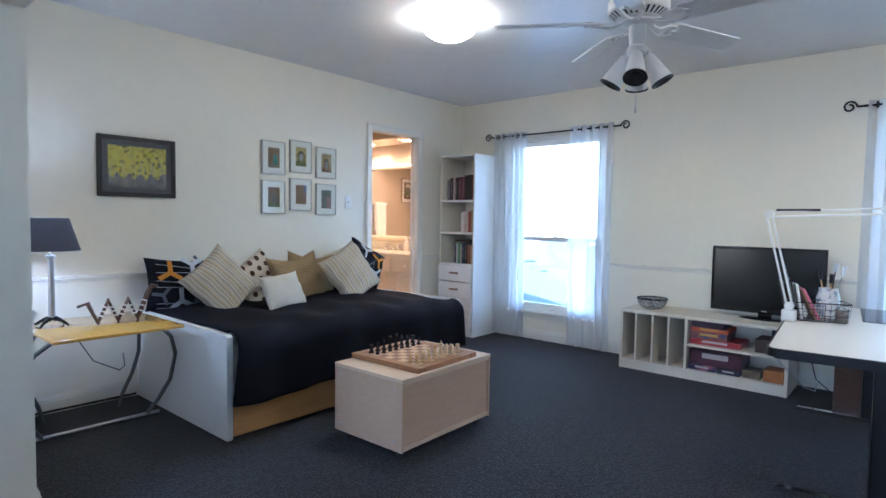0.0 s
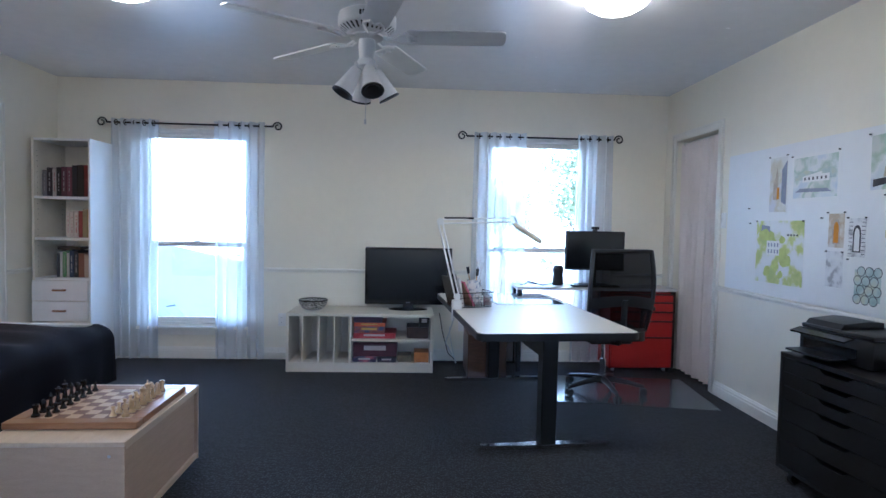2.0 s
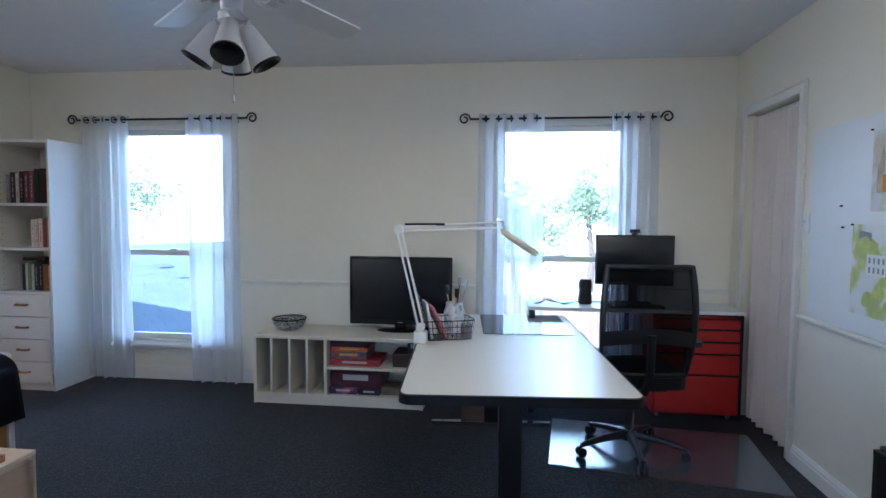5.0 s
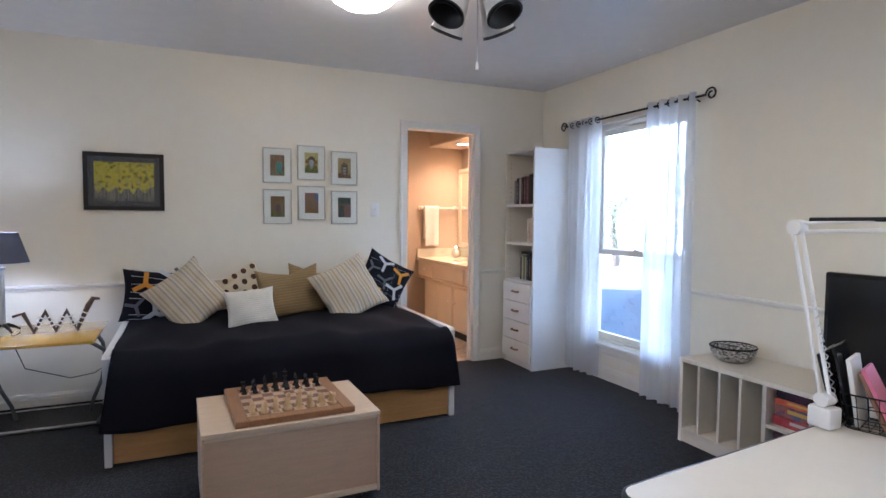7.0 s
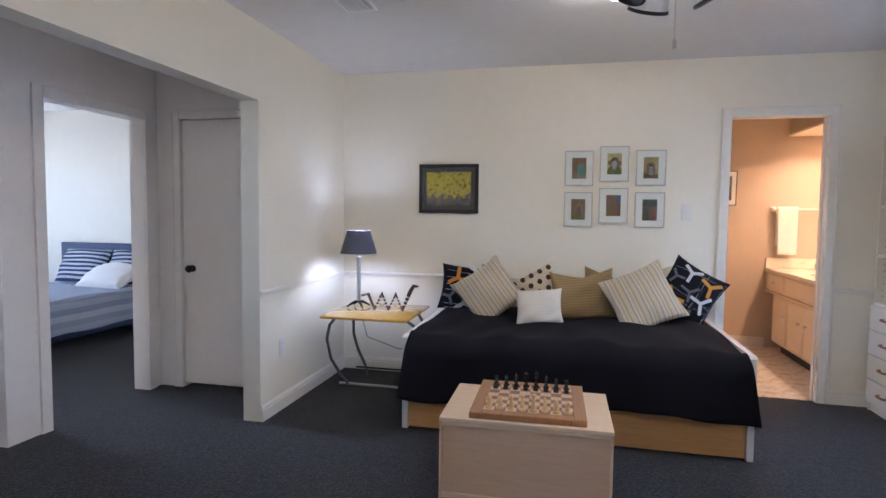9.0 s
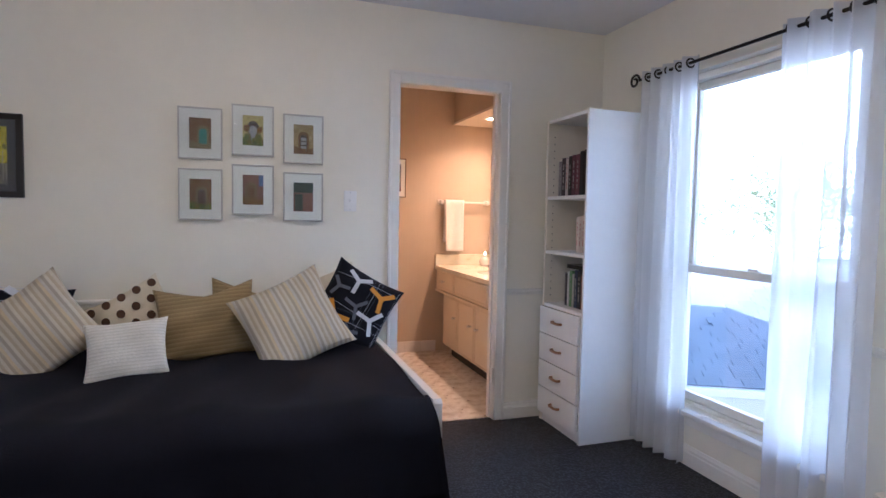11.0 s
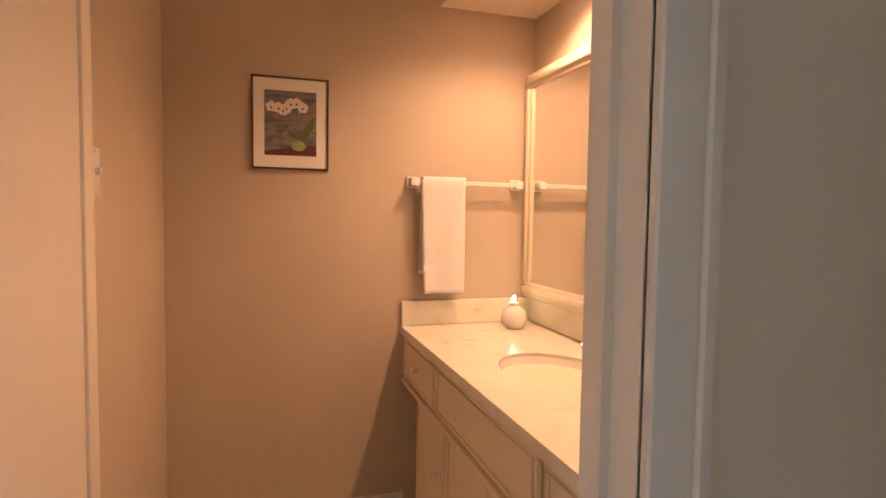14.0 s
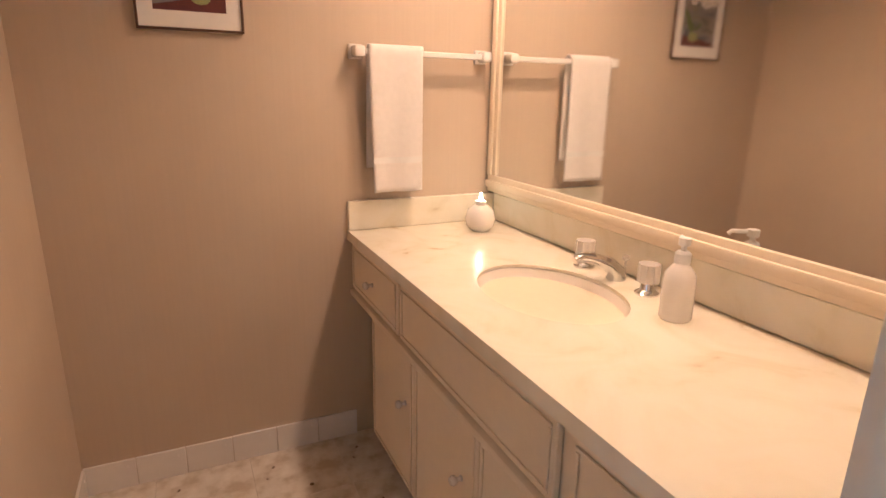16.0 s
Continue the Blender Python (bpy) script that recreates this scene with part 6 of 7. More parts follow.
        for k in range(9):
            flat("rule", [(-0.8, -0.8 + 0.19 * k), (-0.45, -0.8 + 0.19 * k), (-0.45, -0.77 + 0.19 * k), (-0.8, -0.77 + 0.19 * k)], INK, 0.0002) if wash == "ink" else None
            flat("rule", [(0.45, -0.8 + 0.19 * k), (0.8, -0.8 + 0.19 * k), (0.8, -0.77 + 0.19 * k), (0.45, -0.77 + 0.19 * k)], INK, 0.0002) if wash == "ink" else None
    if motif == "faint":
        for k in range(3):
            flat("pencil_arch", [(-0.3 + 0.05 * k, -0.6), (0.3 - 0.05 * k, -0.6), (0.3 - 0.05 * k, 0.4 - 0.1 * k), (0, 0.6 - 0.1 * k), (-0.3 + 0.05 * k, 0.4 - 0.1 * k)], WASH["ink"], 0.0002 * k)
    if motif == "rounds":
        r3 = random.Random(8)
        for j in range(4):
            for i in range(3):
                cx, cy = -0.45 + 0.38 * i + (0.15 if j % 2 else 0), -0.55 + 0.36 * j
                flat("ring", [(cx + 0.2 * math.cos(a), cy + 0.2 * math.sin(a)) for a in [0.524 * k for k in range(12)]], INK, 0.0002)
                flat("pad", [(cx + 0.17 * math.cos(a), cy + 0.17 * math.sin(a)) for a in [0.524 * k for k in range(12)]], WASH["green"], 0.0005)
    for s in (-1, 1):
        part("pin", cyl(B(), (-0.0028, s * (w / 2 - 0.008), h / 2 - 0.006), (-0.012, s * (w / 2 - 0.008), h / 2 - 0.006), 0.004, n=8), IRON, t)
    return t


art(3.00, 1.465, 3.41, 1.77, "castle", "watercolour of a stone castle on a hill", -1, 0.015, "castle")
art(3.60, 1.44, 4.00, 1.72, "landscape", "watercolour of a white manor by the water", 0, 0.02, "manor")
art(4.03, 1.37, 4.22, 1.74, "street", "narrow watercolour of a street with gabled houses", 0, 0.012, "street")
art(3.02, 1.215, 3.30, 1.455, "ochre", "ochre watercolour of rolling hills", 0, 0.02, "hills")
art(3.54, 1.165, 3.68, 1.375, "door", "small painting of an arched wooden doorway", 0, 0.012, "arch")
art(3.395, 1.125, 3.53, 1.345, "ink", "ink drawing of an arched doorway", 0, 0.008, "arch")
art(3.545, 0.955, 3.68, 1.160, "ink", "faint pencil drawing of an arch", 0, 0.004, "faint")
art(3.86, 0.92, 4.33, 1.33, "leafy", "watercolour of a house among yellow-green trees", 0, 0.004, "house")
art(3.24, 0.855, 3.52, 1.125, "green", "painting of round green lily pads in a wide mount", 0, 0.055, "rounds")
gp = thing("mounted_print", "small figure study in a grey mount under clear film", "painting", pose(EX - 0.0125, 3.115, 1.085), "pinned paintings")
part("mount", box(B(), -0.004, -0.125, -0.125, -0.0004, 0.125, 0.125), mat("grey_mount", (0.30, 0.30, 0.31), 0.6), gp)
part("print", box(B(), -0.0048, -0.062, -0.085, -0.0041, 0.062, 0.075), WASH["street"], gp)
part("vessel", prism(B(), [(-0.022, -0.06), (0.022, -0.06), (0.032, -0.01), (0.012, 0.03), (0.02, 0.055), (-0.02, 0.055), (-0.012, 0.03), (-0.032, -0.01)], -0.0054, -0.0049, "x"), mat("terracotta_wash", (0.35, 0.13, 0.09), 0.8), gp)
part("film", box(B(), -0.0062, -0.125, -0.125, -0.0058, 0.125, 0.125), GLASS, gp, "clear plastic film")
for y, z in ((4.42, 1.41), (4.40, 1.31), (3.72, 1.34)):
    solid("push_pin", cyl(B(), (EX - 0.0125, y, z), (EX - 0.024, y, z), 0.004, n=8), IRON, "small dark push pin in the board", "push pin", None, "push pins")


# ---------------------------------------------------------------- wall plates
def plate(m, label, kind="switch"):
    t = thing("wall_switch" if kind == "switch" else "wall_outlet", label, "switch" if kind == "switch" else "outlet", m)
    part("plate", box(B(), -0.036, -0.006, -0.058, 0.036, -0.0003, 0.058, 0.003, 2), SOFTWHITE, t)
    if kind == "switch":
        part("toggle", box(B(), -0.005, -0.018, -0.004, 0.005, -0.0062, 0.012, 0.002), SOFTWHITE, t)
    else:
        for z in (-0.022, 0.022):
            so = part("socket", cyl(B(), (0, -0.0075, z), (0, -0.0062, z), 0.016, n=18), SOFTWHITE, t)
            part("slots", box(box(B(), -0.007, -0.0082, z - 0.004, -0.005, -0.0077, z + 0.006), 0.005, -0.0082, z - 0.004, 0.007, -0.0077, z + 0.006), BLACK, so)
    for z in (-0.048, 0.048) if kind == "switch" else (0.0,):
        part("screw", cyl(B(), (0, -0.0072, z), (0, -0.0062, z), 0.003, n=8), STEEL, t)
    return t


plate(pose(WX, 4.135, 1.36, 0, 0, 90), "white toggle light switch beside the bathroom door")
plate(pose(-4.555, BY0, 1.36, 0, 0, 180), "white toggle light switch on the bathroom wall")
plate(pose(EX, 4.765, 1.33, 0, 0, -90), "white toggle light switch beside the closet")
plate(pose(-2.52, 1.42, 0.42, 0, 0, 180), "white wall outlet above the baseboard", "outlet")
plate(pose(-1.62, WY, 0.36), "white wall outlet near the low shelf", "outlet")
plate(pose(0.02, WY, 0.33), "white wall outlet behind the work table", "outlet")

# ---------------------------------------------------------------- framed pictures
def framed(m, w, h, fw, fmat, mw, mmat, label, depth=0.02, group=""):
    """A framed picture in the plane y = 0, facing -y; returns the thing and the visible opening."""
    t = thing("framed_picture", label, "picture", m, group)
    fb = B()
    for a in ((-w / 2, -h / 2, w / 2, -h / 2 + fw), (-w / 2, h / 2 - fw, w / 2, h / 2), (-w / 2, -h / 2 + fw, -w / 2 + fw, h / 2 - fw), (w / 2 - fw, -h / 2 + fw, w / 2, h / 2 - fw)):
        box(fb, a[0], -depth, a[1], a[2], -0.001, a[3], 0.0015)
    part("frame", fb, fmat, t)
    part("mount", box(B(), -w / 2 + fw, -depth + 0.006, -h / 2 + fw, w / 2 - fw, -0.002, h / 2 - fw), mmat, t)
    return t, w / 2 - fw - mw, h / 2 - fw - mw


def face(name, t, outline, material, y):
    bm = B()
    bm.faces.new([bm.verts.new((p[0], y, p[1])) for p in outline])
    return part(name, bm, material, t)


def rect(x0, z0, x1, z1):
    return [(x0, z0), (x1, z0), (x1, z1), (x0, z1)]


def arched(cx, z0, w, z1):
    return [(cx - w, z0), (cx + w, z0), (cx + w, z1)] + [(cx + w * math.cos(a), z1 + w * math.sin(a)) for a in [0.3927 * i for i in range(1, 8)]] + [(cx - w, z1)]


DKGREY = mat("charcoal_mount", (0.075, 0.073, 0.085), 0.7, var=0.05)
FRAMEBLACK = mat("black_picture_frame", (0.018, 0.014, 0.013), 0.35, var=0.2)
SILVERFRAME = mat("pale_pewter_frame", (0.50, 0.48, 0.44), 0.38, 0.2, var=0.05)
pic, hw, hh = framed(pose(WX, 2.33, 1.532, 0, 0, 90), 0.49, 0.395, 0.028, FRAMEBLACK, 0.035, DKGREY, "framed photograph of yellow autumn aspens")
Y = -0.0146
face("photograph", pic, rect(-hw, -hh, hw, hh), patches("aspen_floor", [(0.10, 0.09, 0.10), (0.18, 0.16, 0.15), (0.22, 0.20, 0.16)], 26, 0.4, (1, 1, 0.4)), Y)
face("canopy", pic, [(-hw, -hh * 0.35)] + [(-hw + 2 * hw * i / 14, -hh * (0.45 + 0.2 * math.sin(i * 2.3))) for i in range(1, 14)] + [(hw, -hh * 0.3), (hw, hh), (-hw, hh)], patches("yellow_leaves", [(0.16, 0.14, 0.03), (0.52, 0.42, 0.02), (0.66, 0.55, 0.04), (0.42, 0.36, 0.05)], 40, 0.4), Y - 0.0004)
tr = B()
for i in range(22):
    x = -hw + 2 * hw * (i + 0.5) / 22 + 0.006 * math.sin(i * 5.1)
    quad(tr, (x, Y - 0.0008, -hh * 0.85), (x + 0.0025, Y - 0.0008, -hh * 0.85), (x + 0.0025, Y - 0.0008, hh * (0.0 + 0.3 * math.sin(i * 1.7))), (x, Y - 0.0008, hh * (0.0 + 0.3 * math.sin(i * 1.7))))
tp = part("trunks", tr, mat("pale_bark", (0.42, 0.40, 0.36), 0.6), pic)
tp["kind"] = "stuff"
g = part("glazing", box(B(), -hw - 0.034, -0.0172, -hh - 0.034, hw + 0.034, -0.0165, hh + 0.034), GLASS, pic, "picture glass")
g.visible_shadow = False

def rich(cols):
    """Deeper, more saturated print colours."""
    return [tuple(max(0.004, (sum(c) / 3 + (v - sum(c) / 3) * 1.7) * 0.75) for v in c) for c in cols]


BRICKS = patches("brick_print", rich([(0.121, 0.061, 0.039), (0.187, 0.110, 0.066), (0.231, 0.165, 0.099), (0.110, 0.066, 0.050)]), 95, 0.5)
STONES = patches("stone_print", rich([(0.198, 0.165, 0.110), (0.253, 0.220, 0.154), (0.165, 0.132, 0.083)]), 85, 0.5)
LEAVES = patches("garden_print", rich([(0.033, 0.055, 0.017), (0.088, 0.121, 0.028), (0.187, 0.198, 0.055), (0.165, 0.055, 0.044)]), 110, 0.5)
PINK = patches("pink_wall_print", rich([(0.220, 0.132, 0.110), (0.253, 0.165, 0.143), (0.187, 0.121, 0.110)]), 90, 0.5)
FLOWERS = patches("flower_print", rich([(0.055, 0.044, 0.022), (0.187, 0.066, 0.033), (0.275, 0.187, 0.044), (0.088, 0.110, 0.033)]), 130, 0.5)
TEAL = mat("teal_print", (0.04, 0.22, 0.20), 0.5, var=0.2, scale=30)
DKDOOR = mat("dark_door_print", (0.07, 0.05, 0.04), 0.5, var=0.3, scale=30)
GREYDOOR = mat("grey_door_print", (0.30, 0.30, 0.31), 0.5, var=0.15, scale=30)
GREENDOOR = mat("green_door_print", (0.05, 0.075, 0.06), 0.5, var=0.2, scale=30)
YELLOWSKY = patches("yellow_sky_print", [(0.42, 0.34, 0.10), (0.50, 0.42, 0.16), (0.36, 0.30, 0.12)], 30, 0.5)
OCHREWALL = patches("ochre_wall_print", [(0.40, 0.30, 0.13), (0.30, 0.21, 0.09), (0.46, 0.36, 0.18)], 40, 0.5)
SIX = [("framed print of a turquoise door in a brick wall", BRICKS, TEAL, 0.25, STONES), ("framed print of a domed doorway above a garden", YELLOWSKY, GREYDOOR, 0.0, LEAVES), ("framed print of an arched wooden door in stone", OCHREWALL, DKDOOR, 0.0, BRICKS),
       ("framed print of a dark arched gate in brick", BRICKS, DKDOOR, 0.1, LEAVES), ("framed print of a red courtyard with flowers", PINK, BRICKS, -0.2, FLOWERS), ("framed print of a green door in a pink wall", PINK, GREENDOOR, -0.3, GREENDOOR)]
for k, (label, wallm, doorm, off, baseM) in enumerate(SIX):
    col, row = k % 3, k // 3
    yc = (3.353, 3.612, 3.874)[col]
    zc = (1.689, 1.375)[row] + (0.031 if col == 1 else 0)
    t, hw, hh = framed(pose(WX, yc, zc, 0, 0, 90), 0.213, 0.266, 0.008, SILVERFRAME, 0.046, MATBOARD, label, 0.028, "six small door prints")
    Y = -0.0226
    face("print", t, rect(-hw, -hh, hw, hh), wallm, Y)
    if k == 5:
        face("awning", t, rect(-hw, hh * 0.3, hw, hh), GREENDOOR, Y - 0.0003)
        face("door_shape", t, rect(-hw * 0.85, -hh * 0.95, -hw * 0.05, hh * 0.2), GREENDOOR, Y - 0.0005)
        face("pillar", t, rect(-hw * 0.02, -hh, hw * 0.25, hh * 0.3), PINK, Y - 0.0007)
    else:
        face("surround", t, arched(off * hw, -hh * 0.85, hw * 0.55, hh * 0.15), STONES if k != 2 else BRICKS, Y - 0.0003)
        face("door_shape", t, arched(off * hw, -hh * 0.75, hw * 0.36, hh * 0.08), doorm, Y - 0.0006)
        face("foreground", t, [(-hw, -hh), (hw, -hh), (hw, -hh * 0.55), (hw * 0.4, -hh * 0.7), (-hw * 0.2, -hh * 0.62), (-hw, -hh * 0.45)], baseM, Y - 0.0009)
        if k == 1:
            face("dome", t, [(hw * 0.62 * math.cos(a), hh * 0.12 + hh * 0.52 * math.sin(a)) for a in [0.3142 * i for i in range(11)]], DKDOOR, Y - 0.0004)
            for cx, cz, rr in ((-0.62, 0.12, 0.30), (0.66, 0.05, 0.28), (-0.5, -0.45, 0.34), (0.5, -0.5, 0.36), (0.1, -0.72, 0.30)):
                face("shrub", t, [(hw * (cx + rr * (1 + 0.25 * math.sin(3.7 * i)) * math.cos(0.5236 * i)), max(-hh, hh * (cz + rr * 0.8 * (1 + 0.25 * math.cos(2.9 * i)) * math.sin(0.5236 * i)))) for i in range(12)], LEAVES if cz < 0 else FLOWERS, Y - 0.0011 - 0.00005 * (cx + 1))
        if k == 4:
            face("sky_gap", t, rect(hw * 0.55, hh * 0.25, hw, hh), mat("blue_sky_print", (0.10, 0.16, 0.34), 0.5, var=0.2, scale=30), Y - 0.0010)
        if k in (0, 2, 3):
            for i in range(3):
                face("door_panel", t, rect(off * hw - hw * 0.28, -hh * (0.65 - 0.28 * i), off * hw + hw * 0.28, -hh * (0.65 - 0.28 * i) + hh * 0.2), GREYDOOR if k == 2 else TEAL if k == 0 else WALNUT, Y - 0.0008)
    g = part("glazing", box(B(), -0.0975, -0.0262, -0.124, 0.0975, -0.0256, 0.124), GLASS, t, "picture glass")
    g.visible_shadow = False

# ---------------------------------------------------------------- bathroom
orch, hw, hh = framed(pose(BX, 4.807, 1.627, 0, 0, 90), 0.288, 0.353, 0.007, WALNUT, 0.040, MATBOARD, "framed painting of white orchids in a pot", 0.016)
Y = -0.0106
face("painting", orch, rect(-hw, -hh + 0.006, hw, hh - 0.006), patches("grey_sky_paint", [(0.10, 0.10, 0.12), (0.17, 0.16, 0.17), (0.24, 0.21, 0.18), (0.12, 0.11, 0.10)], 9, 0.6, (1, 1, 3)), Y)
face("table_paint", orch, [(-hw, -hh + 0.006), (hw, -hh + 0.006), (hw, -hh * 0.62), (-hw * 0.1, -hh * 0.72), (-hw, -hh * 0.85)], mat("maroon_paint", (0.12, 0.03, 0.03), 0.6, var=0.2, scale=20), Y - 0.0003)
LEAFP = mat("leaf_paint", (0.10, 0.14, 0.04), 0.6, var=0.25, scale=25)
PETAL = mat("petal_paint", (0.74, 0.68, 0.58), 0.6, var=0.08, scale=40)
POTP = mat("pot_paint", (0.30, 0.34, 0.12), 0.5, var=0.25, scale=30)
face("leaf", orch, [(0.035, -0.07), (0.06, -0.06), (0.09, 0.0), (0.088, 0.03), (0.06, 0.0), (0.035, -0.04)], LEAFP, Y - 0.0004)
face("leaf", orch, [(0.03, -0.06), (0.0, -0.03), (-0.02, -0.02), (0.005, -0.055)], LEAFP, Y - 0.0004)
face("pot", orch, [(0.03 + 0.028 * math.cos(a), -0.085 + 0.02 * math.sin(a)) for a in [0.524 * i for i in range(12)]], POTP, Y - 0.0006)
for x0, z0, x1, z1 in ((0.03, -0.06, 0.02, 0.05), (0.02, 0.05, -0.04, 0.07), (0.03, -0.06, 0.045, 0.06)):
    d = Vector((x1 - x0, z1 - z0)).normalized() * 0.0012
    face("stem_stroke", orch, [(x0 - d.y, z0 + d.x), (x0 + d.y, z0 - d.x), (x1 + d.y, z1 - d.x), (x1 - d.y, z1 + d.x)], LEAFP, Y - 0.0005)
for fx, fz in ((-0.072, 0.062), (-0.045, 0.058), (-0.028, 0.050), (-0.015, 0.058), (0.0, 0.075), (0.022, 0.078), (0.045, 0.062)):
    for k in range(5):
        a = radians(90 + 72 * k)
        cx, cz = fx + 0.011 * math.cos(a), fz + 0.011 * math.sin(a)
        face("petal", orch, [(cx + 0.011 * math.cos(b), cz + 0.011 * math.sin(b)) for b in [0.7854 * i for i in range(8)]], PETAL, Y - 0.0007 - 0.00005 * k)
    face("throat", orch, [(fx + 0.004 * math.cos(b), fz - 0.004 + 0.005 * math.sin(b)) for b in [1.047 * i for i in range(6)]], DKDOOR, Y - 0.0011)

CZ, CF = 0.818, 5.250
van = thing("vanity_cabinet", "cream-painted vanity cabinet with raised panels and white knobs", "vanity", pose(0, 0, 0))
part("drawer_section", box(B(), BX + 0.005, CF + 0.030, 0.600, BE - 0.006, BY1 - 0.004, CZ - 0.036), VANITY, van)
part("ledge_moulding", box(B(), BX + 0.003, CF + 0.004, 0.578, BE - 0.004, CF + 0.060, 0.5995, 0.007, 2), VANITY, van)
part("door_section", box(B(), -5.25, CF + 0.046, 0.10, BE - 0.006, BY1 - 0.006, 0.5775), VANITY, van)
part("toe_kick", box(B(), -5.22, CF + 0.11, 0.0, BE - 0.02, BY1 - 0.02, 0.0995), BLACK, van)
KNOBM = mesh_of("knob", lathe(B(), [(0, 0), (0.006, 0), (0.005, 0.008), (0.011, 0.013), (0.013, 0.020), (0.009, 0.027), (0, 0.028)], 14), PORCELAIN)
KNOBB = mesh_of("knob_base", lathe(B(), [(0, 0), (0.008, 0), (0.008, 0.002), (0.004, 0.006), (0, 0.006)], 12), STEEL)


def raised_panel(name, x0, x1, z0, z1, y, knobs=()):
    bm = B()
    box(bm, x0, y - 0.016, z0, x1, y, z1, 0.003)
    p = part(name, bm, VANITY, van)
    fr_ = B()
    e = 0.022
    for a in ((x0 + 0.012, z0 + 0.012, x1 - 0.012, z0 + e), (x0 + 0.012, z1 - e, x1 - 0.012, z1 - 0.012), (x0 + 0.012, z0 + e, x0 + e, z1 - e), (x1 - e, z0 + e, x1 - 0.012, z1 - e)):
        box(fr_, a[0], y - 0.021, a[1], a[2], y - 0.0163, a[3], 0.002)
    part("moulding", fr_, VANITY, p)
    for kx, kz in knobs:
        k = part("knob", KNOBM, None, p, "white porcelain knob", pose(kx, y - 0.0205, kz, 90, 0, 0))
        part("knob_base", KNOBB, None, p, "", pose(kx, y - 0.0165, kz, 90, 0, 0))
    return p


ZD0, ZD1 = 0.608, CZ - 0.044
raised_panel("drawer_front", -5.415, -4.955, ZD0, ZD1, CF + 0.029, ((-5.185, 0.69),))
raised_panel("false_front", -4.935, -4.195, ZD0, ZD1, CF + 0.029)
raised_panel("drawer_front", -4.155, -3.735, ZD0, ZD1, CF + 0.029, ((-3.945, 0.69),))
for x0, x1, kx in ((-5.245, -4.868, -4.93), (-4.862, -4.485, -4.56), (-4.479, -4.102, -4.41), (-4.096, -3.735, -3.80)):
    raised_panel("cabinet_door", x0, x1, 0.112, 0.570, CF + 0.045, ((kx, 0.40),))

ct = thing("countertop", "cream cultured-marble vanity top with backsplash and oval basin", "countertop", pose(0, 0, 0))
SX, SY, RX, RY = -4.635, 5.550, 0.228, 0.165
N = 48
tb2 = B()
x0, x1, y0, y1 = BX + 0.002, BE - 0.003, CF, BY1 - 0.002


def edge_point(a):
    c, s = math.cos(a), math.sin(a)
    k = min((x1 - SX) / c if c > 1e-6 else (x0 - SX) / c if c < -1e-6 else 1e9, (y1 - SY) / s if s > 1e-6 else (y0 - SY) / s if s < -1e-6 else 1e9)
    return SX + c * k, SY + s * k


angs = sorted([6.2831853 * i / N for i in range(N)] + [math.atan2(yy - SY, xx - SX) % 6.2831853 for xx in (x0, x1) for yy in (y0, y1)])
inn = [tb2.verts.new((SX + RX * math.cos(a), SY + RY * math.sin(a), CZ)) for a in angs]
inl = [tb2.verts.new((SX + RX * math.cos(a), SY + RY * math.sin(a), CZ - 0.008)) for a in angs]
out = [tb2.verts.new((*edge_point(a), CZ)) for a in angs]
bot = [tb2.verts.new((*edge_point(a), CZ - 0.034)) for a in angs]
for i in range(len(angs)):
    j = (i + 1) % len(angs)
    tb2.faces.new((inn[i], inn[j], out[j], out[i]))
    tb2.faces.new((inl[i], inl[j], inn[j], inn[i]))
    tb2.faces.new((out[i], out[j], bot[j], bot[i]))
    tb2.faces.new((bot[i], bot[j], inl[j], inl[i]))
part("slab", tb2, MARBLE, ct)
part("backsplash", box(B(), BX + 0.022, BY1 - 0.020, CZ + 0.0003, BE - 0.004, BY1 - 0.002, CZ + 0.105, 0.003), MARBLE, ct)
part("side_splash", box(B(), BX + 0.002, CF + 0.002, CZ + 0.0003, BX + 0.0215, BY1 - 0.002, CZ + 0.105, 0.003), MARBLE, ct)
bs = B()
rings = []
for k, (r, z) in enumerate(((1.03, -0.0095), (1.0, -0.011), (0.95, -0.055), (0.78, -0.120), (0.52, -0.148), (0.12, -0.158))):
    rings.append([bs.verts.new((SX + RX * r * math.cos(6.2831853 * i / 40), SY + RY * r * math.sin(6.2831853 * i / 40), CZ + z)) for i in range(40)])
for a, b in zip(rings, rings[1:]):
    for i in range(40):
        bs.faces.new((a[i], a[(i + 1) % 40], b[(i + 1) % 40], b[i]))
bs.faces.new(rings[-1])
basin = part("basin", bs, PORCELAIN, ct, "white oval porcelain basin")
part("drain", lathe(B(), [(0, CZ - 0.153), (0.018, CZ - 0.153), (0.022, CZ - 0.157), (0, CZ - 0.157)], 18, (SX, SY, 0)), CHROME, basin)

